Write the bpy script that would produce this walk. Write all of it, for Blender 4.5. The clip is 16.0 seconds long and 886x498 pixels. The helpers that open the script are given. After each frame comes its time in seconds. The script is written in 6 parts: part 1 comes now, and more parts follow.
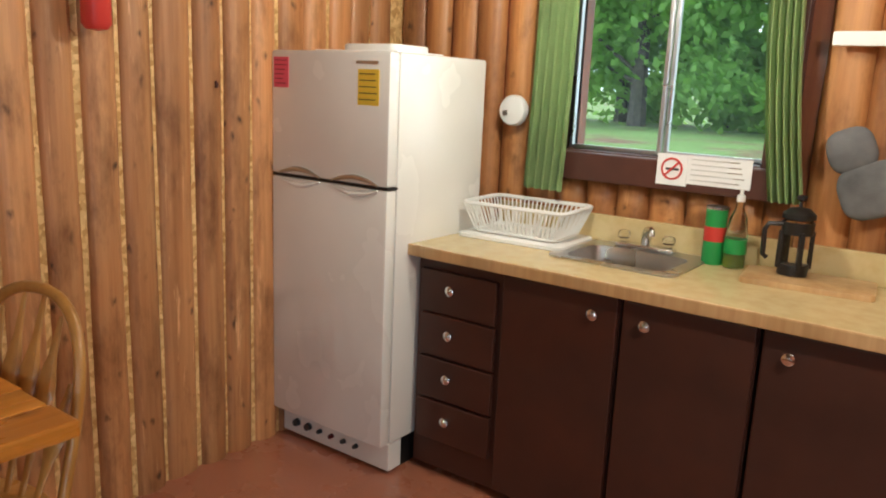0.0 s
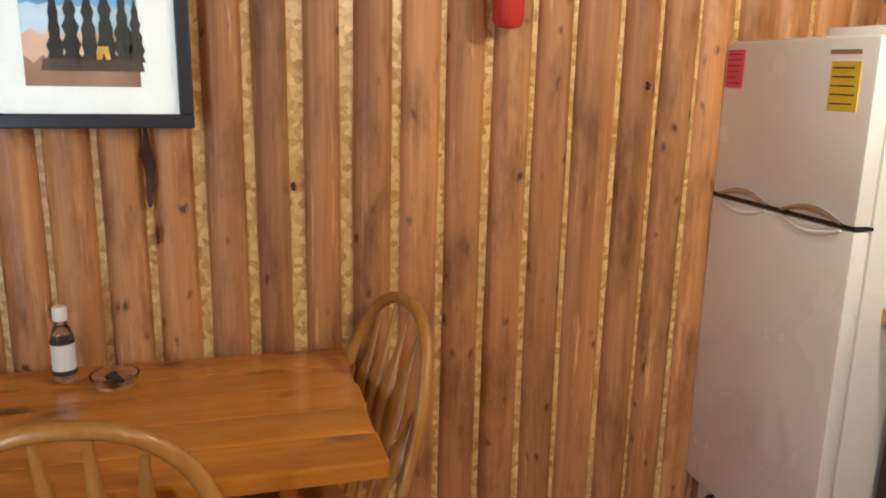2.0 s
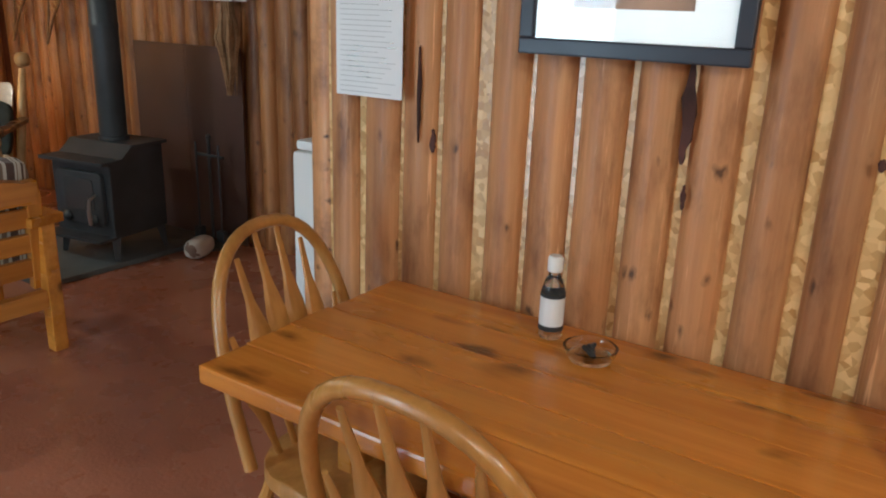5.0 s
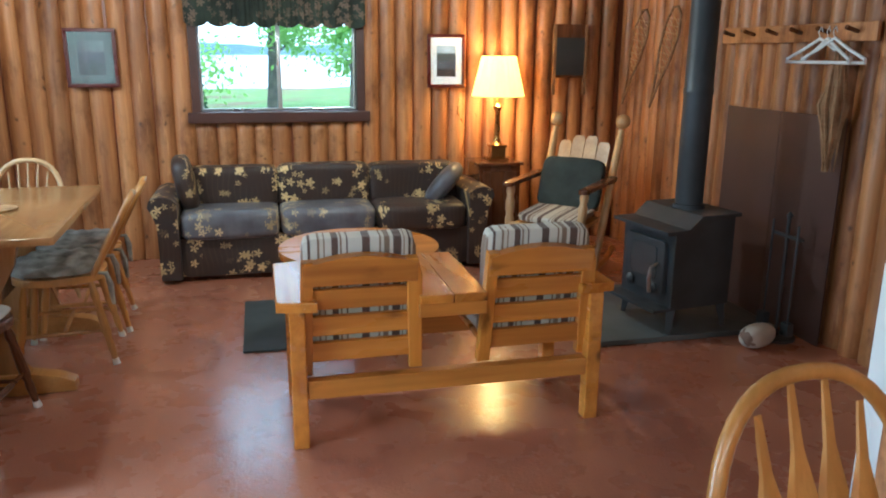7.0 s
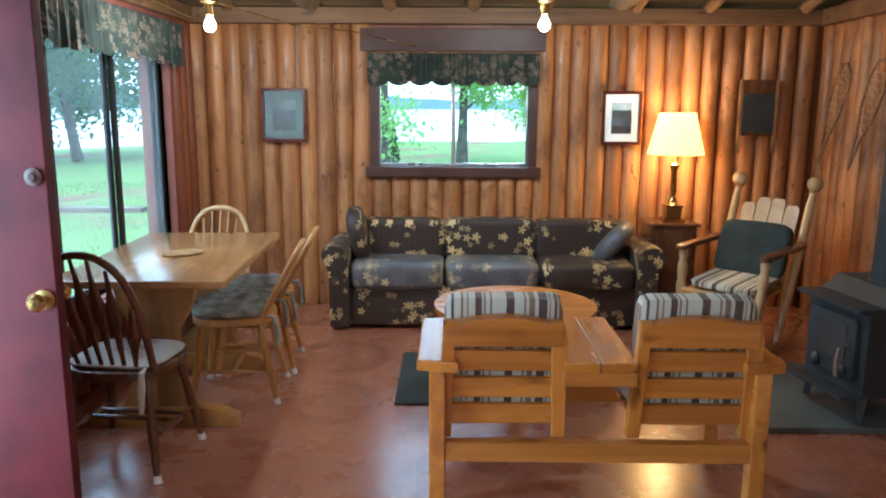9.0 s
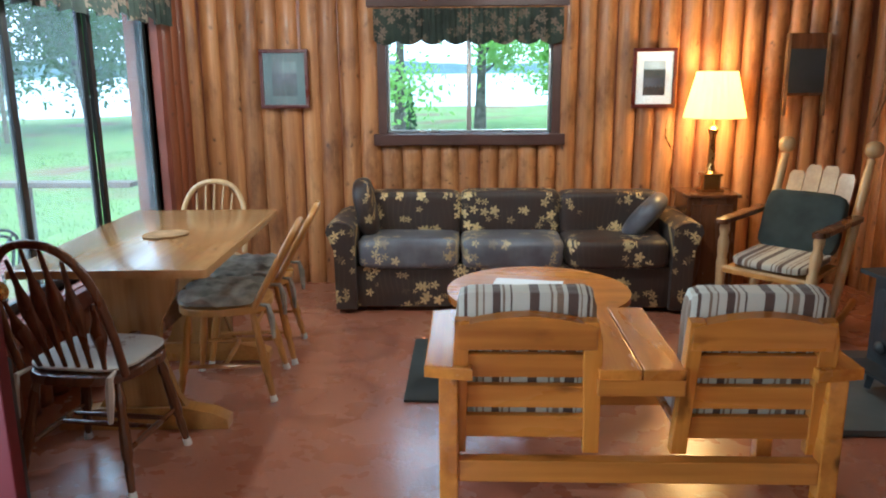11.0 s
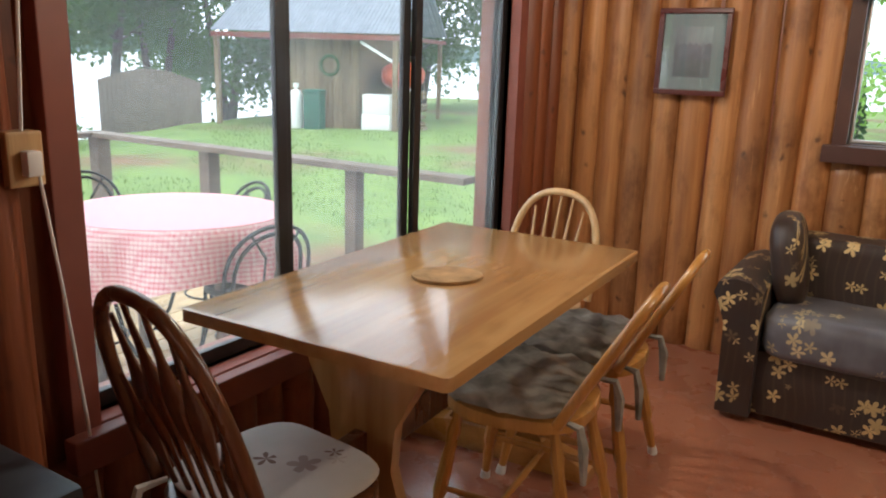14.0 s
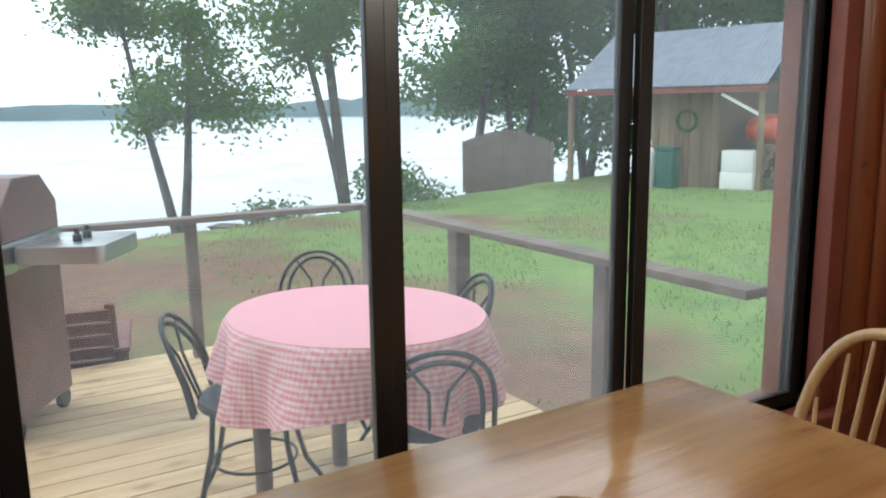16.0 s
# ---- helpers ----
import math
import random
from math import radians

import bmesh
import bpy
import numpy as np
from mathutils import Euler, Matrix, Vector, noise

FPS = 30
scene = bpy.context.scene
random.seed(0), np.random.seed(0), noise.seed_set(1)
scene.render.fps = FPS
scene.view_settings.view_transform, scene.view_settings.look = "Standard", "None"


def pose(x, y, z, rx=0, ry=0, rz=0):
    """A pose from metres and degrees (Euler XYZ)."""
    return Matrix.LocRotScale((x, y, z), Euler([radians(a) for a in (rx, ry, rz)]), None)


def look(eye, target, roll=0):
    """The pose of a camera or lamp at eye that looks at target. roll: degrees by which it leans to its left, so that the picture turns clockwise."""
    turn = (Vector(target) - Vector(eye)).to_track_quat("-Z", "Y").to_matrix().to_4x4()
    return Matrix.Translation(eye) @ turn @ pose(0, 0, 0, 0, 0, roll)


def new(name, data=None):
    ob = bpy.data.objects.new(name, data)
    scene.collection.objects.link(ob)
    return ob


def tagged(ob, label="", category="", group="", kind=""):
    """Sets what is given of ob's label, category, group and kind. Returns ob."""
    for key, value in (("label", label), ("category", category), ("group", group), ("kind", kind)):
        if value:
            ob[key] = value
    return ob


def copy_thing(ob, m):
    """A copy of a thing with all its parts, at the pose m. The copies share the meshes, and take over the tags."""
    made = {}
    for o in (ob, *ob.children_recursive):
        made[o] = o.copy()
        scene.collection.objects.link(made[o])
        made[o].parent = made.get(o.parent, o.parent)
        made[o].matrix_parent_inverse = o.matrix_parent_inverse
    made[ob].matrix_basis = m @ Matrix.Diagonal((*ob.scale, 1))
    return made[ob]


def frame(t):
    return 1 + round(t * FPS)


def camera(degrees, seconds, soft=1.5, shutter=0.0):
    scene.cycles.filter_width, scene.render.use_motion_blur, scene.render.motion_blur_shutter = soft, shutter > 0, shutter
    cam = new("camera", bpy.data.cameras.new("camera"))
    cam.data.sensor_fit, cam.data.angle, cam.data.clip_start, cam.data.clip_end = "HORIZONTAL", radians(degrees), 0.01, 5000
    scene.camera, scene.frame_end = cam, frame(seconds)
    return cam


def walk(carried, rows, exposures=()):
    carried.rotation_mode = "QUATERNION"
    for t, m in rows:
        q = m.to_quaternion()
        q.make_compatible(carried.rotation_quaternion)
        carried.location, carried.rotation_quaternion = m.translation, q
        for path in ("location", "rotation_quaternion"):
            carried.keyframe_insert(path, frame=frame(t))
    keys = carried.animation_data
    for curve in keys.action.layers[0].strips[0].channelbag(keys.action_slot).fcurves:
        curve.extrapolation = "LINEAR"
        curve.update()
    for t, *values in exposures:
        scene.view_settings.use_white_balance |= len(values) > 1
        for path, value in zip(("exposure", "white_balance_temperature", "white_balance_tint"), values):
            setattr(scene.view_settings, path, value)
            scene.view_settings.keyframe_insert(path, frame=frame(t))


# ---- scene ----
cam = camera(60.1, 16.0, soft=2.0)
PATH = [
    (0, (1.322, -5.319, 1.512), (2.467, -6.904, 1.091), 2.5),
    (0.5, (1.339, -5.422, 1.495), (2.707, -6.815, 1.06), 2.1),
    (1, (1.432, -5.521, 1.488), (2.993, -6.698, 1.064), 1.2),
    (1.5, (1.504, -5.661, 1.497), (3.243, -6.553, 1.073), -0.4),
    (2, (1.515, -5.853, 1.51), (3.39, -6.378, 1.056), 1.1),
    (2.5, (1.524, -6.016, 1.49), (3.452, -6.168, 0.983), 1.5),
    (3, (1.613, -6.078, 1.502), (3.528, -5.944, 0.943), 0.8),
    (3.2, (1.671, -6.102, 1.507), (3.572, -5.837, 0.945), 0.3),
    (5.3, (2.016, -6.104, 1.441), (3.563, -4.994, 0.83), 2.4),
    (5.5, (2.035, -6.088, 1.442), (3.546, -4.933, 0.823), 2.4),
    (6, (2.105, -5.978, 1.446), (3.385, -4.565, 0.841), 1.0),
    (6.5, (2.187, -5.865, 1.445), (3.043, -4.144, 0.892), -0.7),
    (7, (2.305, -5.852, 1.483), (2.757, -3.967, 0.989), 0.4),
    (7.5, (2.408, -5.834, 1.498), (2.566, -3.89, 1.057), 0.7),
    (8, (2.416, -5.837, 1.498), (2.486, -3.876, 1.112), 0.4),
    (8.5, (2.439, -5.826, 1.5), (2.458, -3.859, 1.139), 0.3),
    (10.8, (2.461, -5.425, 1.515), (2.398, -3.475, 1.076), -0.1),
    (11, (2.469, -5.349, 1.483), (2.402, -3.402, 1.031), -0.4),
    (11.5, (2.508, -5.125, 1.486), (2.306, -3.191, 1.018), 0.1),
    (12, (2.484, -4.905, 1.479), (2.061, -3.012, 0.991), 0.6),
    (12.5, (2.397, -4.656, 1.454), (1.866, -2.791, 0.965), 1.1),
    (13, (2.36, -4.387, 1.42), (1.682, -2.57, 0.933), 0.5),
    (13.5, (2.294, -4.045, 1.42), (1.417, -2.313, 0.94), 1.7),
    (14, (2.206, -3.793, 1.377), (1.18, -2.146, 0.894), 1.8),
    (14.5, (2.088, -3.528, 1.404), (0.961, -1.941, 0.946), -0.2),
    (15, (2.027, -3.228, 1.397), (0.721, -1.772, 0.978), -0.2),
    (15.5, (1.968, -2.96, 1.403), (0.427, -1.746, 1.014), -0.4),
    (16, (1.92, -2.705, 1.4), (0.227, -1.7, 1.048), -0.8),
]
EXPOSURES = [(0.0, 0.22, 5600, 0), (3.2, 0.3, 5900, 2), (5.5, 0.4, 5000, -4), (7.0, 0.8, 4650, -6), (8.5, 0.75, 4550, -6), (11.0, 0.75, 4700, -5), (12.5, 0.65, 5300, 2), (14.0, 0.38, 6000, 8), (15.0, 0.05, 5800, 6), (16.0, -0.3, 5900, 6)]
walk(cam, [(t, look(eye, target, roll)) for t, eye, target, roll in PATH], EXPOSURES)

# ---- world and light ----
world = bpy.data.worlds.new("overcast_sky")
scene.world = world
world.use_nodes = True
wn = world.node_tree.nodes
sky = wn.new("ShaderNodeTexSky")
sky.sky_type = "NISHITA"
sky.sun_disc = False
sky.sun_elevation = radians(48)
sky.sun_rotation = radians(200)
sky.air_density, sky.dust_density, sky.ozone_density = 1.0, 6.0, 1.0
mixw = wn.new("ShaderNodeMix")
mixw.data_type = "RGBA"
mixw.inputs[0].default_value = 0.65
mixw.inputs[7].default_value = (18.5, 19.6, 20.6, 1)
world.node_tree.links.new(sky.outputs[0], mixw.inputs[6])
world.node_tree.links.new(mixw.outputs[2], wn["Background"].inputs[0])
wn["Background"].inputs[1].default_value = 0.15


def lamp(name, kind, m, energy, color=(1, 1, 1), **more):
    data = bpy.data.lights.new(name, kind)
    data.energy, data.color = energy, color
    if kind == "AREA":
        data.shape, data.size, data.size_y = "RECTANGLE", more["size"], more["size_y"]
    elif kind == "SUN":
        data.angle = more["angle"]
    else:
        data.shadow_soft_size = more["radius"]
    ob = new(name, data)
    ob.matrix_world = m
    return ob


lamp("sun", "SUN", look((0, 0, 20), (3, 6, 0)), 1.4, (1.0, 0.96, 0.9), angle=radians(14))
DAY = (0.82, 0.93, 1.0)
lamp("sky_light_doorway", "AREA", look((0.3, -3.9, 1.05), (3, -3.9, 0.7)), 34, DAY, size=0.8, size_y=1.9)

# ---- materials ----


class Nodes:
    """A small builder of node materials."""

    def __init__(self, name):
        self.mat = bpy.data.materials.new(name)
        self.mat.use_nodes = True
        self.tree = self.mat.node_tree
        self.bsdf = self.tree.nodes["Principled BSDF"]

    def add(self, kind, **props):
        node = self.tree.nodes.new(kind)
        for key, value in props.items():
            if key == "scale":
                node.inputs["Scale"].default_value = value
            elif key == "detail":
                node.inputs["Detail"].default_value = value
            elif key == "operation":
                node.operation = value
            elif key == "data_type":
                node.data_type = value
            elif key == "feature":
                node.feature = value
        return node

    def link(self, a, b):
        self.tree.links.new(a, b)

    def coords(self, stretch=(1, 1, 1), vary=True, kind="Object"):
        tc, mp = self.add("ShaderNodeTexCoord"), self.add("ShaderNodeMapping")
        mp.inputs["Scale"].default_value = stretch
        self.link(tc.outputs[kind], mp.inputs["Vector"])
        if vary:
            info = self.add("ShaderNodeObjectInfo")
            mul = self.add("ShaderNodeMath", operation="MULTIPLY")
            mul.inputs[1].default_value = 37.0
            self.link(info.outputs["Random"], mul.inputs[0])
            self.link(mul.outputs[0], mp.inputs["Location"])
        return mp.outputs["Vector"]

    def noise(self, vec, scale, detail=4, rough=0.55):
        n = self.add("ShaderNodeTexNoise", scale=scale, detail=detail)
        n.inputs["Roughness"].default_value = rough
        self.link(vec, n.inputs["Vector"])
        return n.outputs["Fac"]

    def ramp(self, fac, stops):
        r = self.add("ShaderNodeValToRGB")
        while len(r.color_ramp.elements) < len(stops):
            r.color_ramp.elements.new(0.5)
        for e, (p, c) in zip(r.color_ramp.elements, stops):
            e.position, e.color = p, (*c, 1) if len(c) == 3 else c
        self.link(fac, r.inputs[0])
        return r.outputs[0]

    def mix(self, fac, a, b, blend="MIX"):
        m = self.add("ShaderNodeMix", data_type="RGBA")
        m.blend_type = blend
        for value, slot in ((fac, 0), (a, 6), (b, 7)):
            if isinstance(value, (int, float)):
                m.inputs[slot].default_value = value
            elif isinstance(value, tuple):
                m.inputs[slot].default_value = (*value, 1)
            else:
                self.link(value, m.inputs[slot])
        return m.outputs[2]

    def vary_tone(self, color, low, high):
        info = self.add("ShaderNodeObjectInfo")
        tone = self.ramp(info.outputs["Random"], [(0, low), (1, high)])
        return self.mix(1.0, color, tone, "MULTIPLY")

    def bump(self, height, strength, distance=0.01):
        b = self.add("ShaderNodeBump")
        b.inputs["Strength"].default_value, b.inputs["Distance"].default_value = strength, distance
        self.link(height, b.inputs["Height"])
        self.link(b.outputs[0], self.bsdf.inputs["Normal"])

    def done(self, color=None, rough=0.5, metal=0.0, **more):
        for value, slot in ((color, "Base Color"), (rough, "Roughness"), (metal, "Metallic")):
            if value is None:
                continue
            if isinstance(value, (int, float)):
                self.bsdf.inputs[slot].default_value = value
            elif isinstance(value, tuple):
                self.bsdf.inputs[slot].default_value = (*value, 1)
            else:
                self.link(value, self.bsdf.inputs[slot])
        for slot, value in more.items():
            self.bsdf.inputs[slot.replace("_", " ")].default_value = value
        return self.mat


def wood(name, dark, mid, light, along="z", rough=0.4, knots=0.6, vary=0.25, coat=0.0, fine=60.0, scuffs=0.0, tall=1.0):
    """Wood with grain along one axis, dark knots and stains, varying from piece to piece."""
    n = Nodes(name)
    s = {"x": (0.05, 1, 1), "y": (1, 0.05, 1), "z": (1, 1, 0.05 * tall)}[along]
    vec = n.coords(s)
    grain = n.noise(vec, fine, 5, 0.6)
    band = n.noise(vec, fine * 0.22, 3)
    stain = n.noise(n.coords(tuple(max(v, 0.22) for v in s)), 5.0, 4)
    col = n.ramp(band, [(0.25, dark), (0.5, mid), (0.75, light)])
    col = n.mix(0.35, col, n.ramp(grain, [(0.3, dark), (0.7, light)]))
    col = n.mix(0.55, col, n.ramp(stain, [(0.3, (0.55, 0.5, 0.45)), (0.6, (1.05, 1.03, 1.0))]), "MULTIPLY")
    ks = tuple(1.0 if v == 1 else (0.42 if tall == 1.0 else 0.75 * tall) for v in s)
    wob = n.add("ShaderNodeTexNoise", scale=22.0, detail=3)
    kv = n.coords(ks)
    n.link(kv, wob.inputs["Vector"])
    vor = n.add("ShaderNodeTexVoronoi", scale=9.0 if tall == 1.0 else 12.0)
    n.link(n.mix(0.05, kv, wob.outputs["Color"]), vor.inputs["Vector"])
    spot = n.ramp(vor.outputs["Distance"], [(0.10 if tall == 1.0 else 0.06, (1, 1, 1)), (0.17 if tall == 1.0 else 0.11, (0.55, 0.55, 0.55)), (0.27 if tall == 1.0 else 0.20, (0, 0, 0))])
    pick = n.ramp(n.noise(n.coords(ks), 3.1, 1), [(0.42, (0, 0, 0)), (0.5, (knots, knots, knots))])
    col = n.mix(n.mix(1.0, spot, pick, "MULTIPLY"), col, tuple(v * 0.22 for v in dark))
    if vary:
        col = n.vary_tone(col, (1 - vary, 1 - vary * 1.15, 1 - vary * 1.3), (1 + vary * 0.5, 1 + vary * 0.5, 1 + vary * 0.45))
    if scuffs:
        scrape = n.noise(n.coords(tuple(1.0 if v == 1 else 0.09 * tall for v in s)), 26, 4, 0.7)
        where = n.noise(n.coords(), 2.3, 2)
        col = n.mix(n.mix(1.0, n.ramp(scrape, [(0.60, (0, 0, 0)), (0.68, (scuffs,) * 3)]), n.ramp(where, [(0.42, (0, 0, 0)), (0.58, (1, 1, 1))]), "MULTIPLY"), col, tuple(min(1, v * 1.25 + 0.03) for v in light))
        blot = n.noise(n.coords((1, 1, 0.45 * tall)), 6.5, 5, 0.65)
        col = n.mix(1.0, col, n.ramp(blot, [(0.28, (0.42, 0.34, 0.28)), (0.5, (1, 1, 1)), (0.75, (1.12, 1.08, 1.0))]), "MULTIPLY")
    n.bump(grain, 0.35, 0.005)
    r = n.ramp(stain, [(0.2, (rough + 0.12,) * 3), (0.8, (max(rough - 0.08, 0.05),) * 3)])
    return n.done(col, r, Coat_Weight=coat, Coat_Roughness=0.12)


def plain(name, color, rough=0.5, metal=0.0, wear=0.15, scale=14.0, bump=0.05, **more):
    """A painted, cloth, metal or plastic surface with slight mottling."""
    n = Nodes(name)
    vec = n.coords(kind="Object")
    big, small = n.noise(vec, scale * 0.25, 3), n.noise(vec, scale * 6, 3)
    col = n.mix(1.0, color, n.ramp(big, [(0.3, (1 - wear,) * 3), (0.7, (1 + wear * 0.5,) * 3)]), "MULTIPLY")
    if bump:
        n.bump(small, bump, 0.003)
    r = n.ramp(big, [(0.3, (min(rough + 0.1, 1),) * 3), (0.7, (max(rough - 0.05, 0.03),) * 3)])
    return n.done(col, r, metal, **more)


def cloth_flowers(name, base, flower, leaf, scale=7.0, cut=0.5, rough=0.75, lines=0.02):
    """Upholstery with clusters of five-petalled flowers over fine curved streaks."""
    n = Nodes(name)
    tc, sep = n.add("ShaderNodeTexCoord"), n.add("ShaderNodeSeparateXYZ")
    n.link(tc.outputs["Object"], sep.inputs[0])
    fold = n.add("ShaderNodeMath", operation="SUBTRACT")
    n.link(sep.outputs[2], fold.inputs[0])
    n.link(sep.outputs[1], fold.inputs[1])
    flat = n.add("ShaderNodeCombineXYZ")
    n.link(sep.outputs[0], flat.inputs[0])
    n.link(fold.outputs[0], flat.inputs[1])
    vec = flat.outputs[0]

    def math2(op, p, q=None):
        m = n.add("ShaderNodeMath", operation=op)
        for slot, value in enumerate((p, q)):
            if isinstance(value, (int, float)):
                m.inputs[slot].default_value = value
            elif value is not None:
                n.link(value, m.inputs[slot])
        return m.outputs[0]

    big = n.add("ShaderNodeVectorMath", operation="SCALE")
    big.inputs["Scale"].default_value = scale * 2.7
    n.link(vec, big.inputs[0])
    vor = n.add("ShaderNodeTexVoronoi", scale=1.0)
    vor.inputs["Randomness"].default_value = 0.7
    n.link(big.outputs[0], vor.inputs["Vector"])
    off = n.add("ShaderNodeVectorMath", operation="SUBTRACT")
    n.link(big.outputs[0], off.inputs[0])
    n.link(vor.outputs["Position"], off.inputs[1])
    axes = n.add("ShaderNodeSeparateXYZ")
    n.link(off.outputs[0], axes.inputs[0])
    angle = math2("ARCTAN2", axes.outputs[1], axes.outputs[0])
    rim = math2("ADD", math2("MULTIPLY", math2("ABSOLUTE", math2("COSINE", math2("MULTIPLY", angle, 2.5))), 0.36), 0.20)
    petal = math2("LESS_THAN", vor.outputs["Distance"], rim)
    clump = n.ramp(n.noise(vor.outputs["Position"], 0.30, 1), [(cut, (0, 0, 0)), (cut + 0.02, (1, 1, 1))])
    wave = n.add("ShaderNodeTexWave", scale=9.0, detail=1)
    wave.inputs["Distortion"].default_value = 7.0
    wave.inputs["Detail Scale"].default_value = 0.35
    n.link(vec, wave.inputs["Vector"])
    fine = n.noise(vec, 3.5, 2)
    thread = n.mix(1.0, n.ramp(wave.outputs["Fac"], [(0.80, (0, 0, 0)), (0.93, (lines,) * 3)]), n.ramp(fine, [(0.42, (0, 0, 0)), (0.55, (1, 1, 1))]), "MULTIPLY")
    ground_tone = n.mix(n.ramp(n.noise(vec, 4.5, 3), [(0.4, (0, 0, 0)), (0.65, (0.6, 0.6, 0.6))]), base, leaf)
    col = n.mix(thread, ground_tone, flower)
    tone = n.ramp(vor.outputs["Color"], [(0.2, tuple(v * 0.7 for v in flower)), (0.8, flower)])
    col = n.mix(n.mix(1.0, petal, clump, "MULTIPLY"), col, tone)
    n.bump(n.noise(vec, 240, 2), 0.15, 0.002)
    return n.done(col, rough, Sheen_Weight=0.05)


def stripes(name, colors, axis=0, scale=9.0, rough=0.9):
    """Woven cloth with uneven stripes across one axis."""
    n = Nodes(name)
    tc, sep = n.add("ShaderNodeTexCoord"), n.add("ShaderNodeSeparateXYZ")
    n.link(tc.outputs["Object"], sep.inputs[0])
    nz = n.add("ShaderNodeTexNoise", scale=scale, detail=2)
    comb = n.add("ShaderNodeCombineXYZ")
    n.link(sep.outputs[axis], comb.inputs[0])
    n.link(comb.outputs[0], nz.inputs["Vector"])
    r = n.add("ShaderNodeValToRGB")
    r.color_ramp.interpolation = "CONSTANT"
    while len(r.color_ramp.elements) < len(colors):
        r.color_ramp.elements.new(0.5)
    for k, (e, c) in enumerate(zip(r.color_ramp.elements, colors)):
        e.position, e.color = (0.0 if k == 0 else 0.3 + 0.4 * k / len(colors)), (*c, 1)
    n.link(nz.outputs["Fac"], r.inputs[0])
    n.bump(n.noise(n.coords(vary=False), 160, 2), 0.4, 0.004)
    return n.done(r.outputs[0], rough, Sheen_Weight=0.2)


M = {}
M["log"] = wood("pine_log", (0.29, 0.105, 0.032), (0.48, 0.21, 0.07), (0.63, 0.325, 0.125), rough=0.48, vary=0.28, coat=0.08, scuffs=0.35, knots=0.8, tall=2.1)
M["log_part"] = wood("peeled_pine_log", (0.36, 0.145, 0.05), (0.56, 0.265, 0.105), (0.72, 0.40, 0.18), rough=0.5, vary=0.24, coat=0.05, knots=0.95, scuffs=0.6, tall=2.5)
M["log_dark"] = wood("dark_varnished_log", (0.14, 0.034, 0.014), (0.25, 0.07, 0.027), (0.34, 0.115, 0.045), rough=0.42, vary=0.2, coat=0.1, tall=2.1)
M["rafter"] = wood("rafter_pole", (0.14, 0.07, 0.03), (0.26, 0.14, 0.06), (0.36, 0.22, 0.11), along="y", rough=0.55)
M["tie"] = wood("grey_tie_log", (0.20, 0.14, 0.09), (0.32, 0.24, 0.16), (0.42, 0.33, 0.24), along="y", rough=0.65)
M["roofboard"] = wood("roof_board", (0.12, 0.06, 0.03), (0.24, 0.12, 0.05), (0.34, 0.19, 0.08), along="x", rough=0.6)
M["pine"] = wood("varnished_pine", (0.38, 0.115, 0.014), (0.60, 0.225, 0.024), (0.72, 0.32, 0.045), along="y", rough=0.24, vary=0.1, coat=0.3, fine=40, knots=0.85)
M["pine_x"] = wood("varnished_pine_plank", (0.38, 0.12, 0.015), (0.58, 0.22, 0.026), (0.70, 0.31, 0.05), along="x", rough=0.27, vary=0.12, coat=0.3, fine=40)
M["oak"] = wood("golden_oak", (0.34, 0.15, 0.03), (0.50, 0.24, 0.055), (0.62, 0.33, 0.09), rough=0.3, knots=0.0, vary=0.08, coat=0.3)
M["walnut"] = wood("dark_brown_wood", (0.06, 0.02, 0.008), (0.12, 0.045, 0.018), (0.20, 0.08, 0.03), rough=0.25, knots=0.0, vary=0.08, coat=0.4)
M["ash"] = wood("pale_ash", (0.42, 0.25, 0.10), (0.58, 0.37, 0.17), (0.68, 0.48, 0.25), rough=0.32, knots=0.0, vary=0.08, coat=0.3)
M["maple"] = wood("table_maple", (0.33, 0.16, 0.055), (0.45, 0.245, 0.09), (0.54, 0.32, 0.13), along="y", rough=0.14, knots=0.2, vary=0.05, coat=0.5, fine=40)
M["trim"] = plain("brown_paint", (0.075, 0.026, 0.017), 0.45, wear=0.3)
M["redtrim"] = plain("red_brown_paint", (0.23, 0.07, 0.05), 0.4, wear=0.25)
M["black"] = plain("black_aluminium", (0.012, 0.011, 0.011), 0.35)
M["door_red"] = plain("dark_red_paint", (0.10, 0.006, 0.010), 0.55, wear=0.5, Specular_IOR_Level=0.3)
M["cab"] = plain("brown_cabinet_paint", (0.062, 0.021, 0.013), 0.42, wear=0.25)
M["white"] = plain("white_enamel", (0.80, 0.79, 0.75), 0.22, wear=0.04, bump=0.02)
M["plastic"] = plain("white_plastic", (0.82, 0.82, 0.80), 0.35, wear=0.05)
M["paper"] = plain("white_paper", (0.80, 0.80, 0.80), 0.7, wear=0.05)
M["chrome"] = plain("chrome", (0.75, 0.75, 0.76), 0.16, 1.0, wear=0.1)
M["steel"] = plain("brushed_steel", (0.55, 0.55, 0.54), 0.28, 1.0, wear=0.15)
M["brass"] = plain("brass", (0.55, 0.36, 0.12), 0.25, 1.0, wear=0.3)
M["iron"] = plain("matt_black_iron", (0.05, 0.058, 0.066), 0.45, 0.2, wear=0.3)
M["wire"] = plain("black_wire", (0.015, 0.015, 0.015), 0.4, 0.5)
M["slate"] = plain("grey_hearth_board", (0.10, 0.115, 0.12), 0.45, wear=0.5, scale=8)
M["panel"] = plain("brown_metal_panel", (0.10, 0.058, 0.05), 0.42, 0.25, wear=0.2, scale=6)
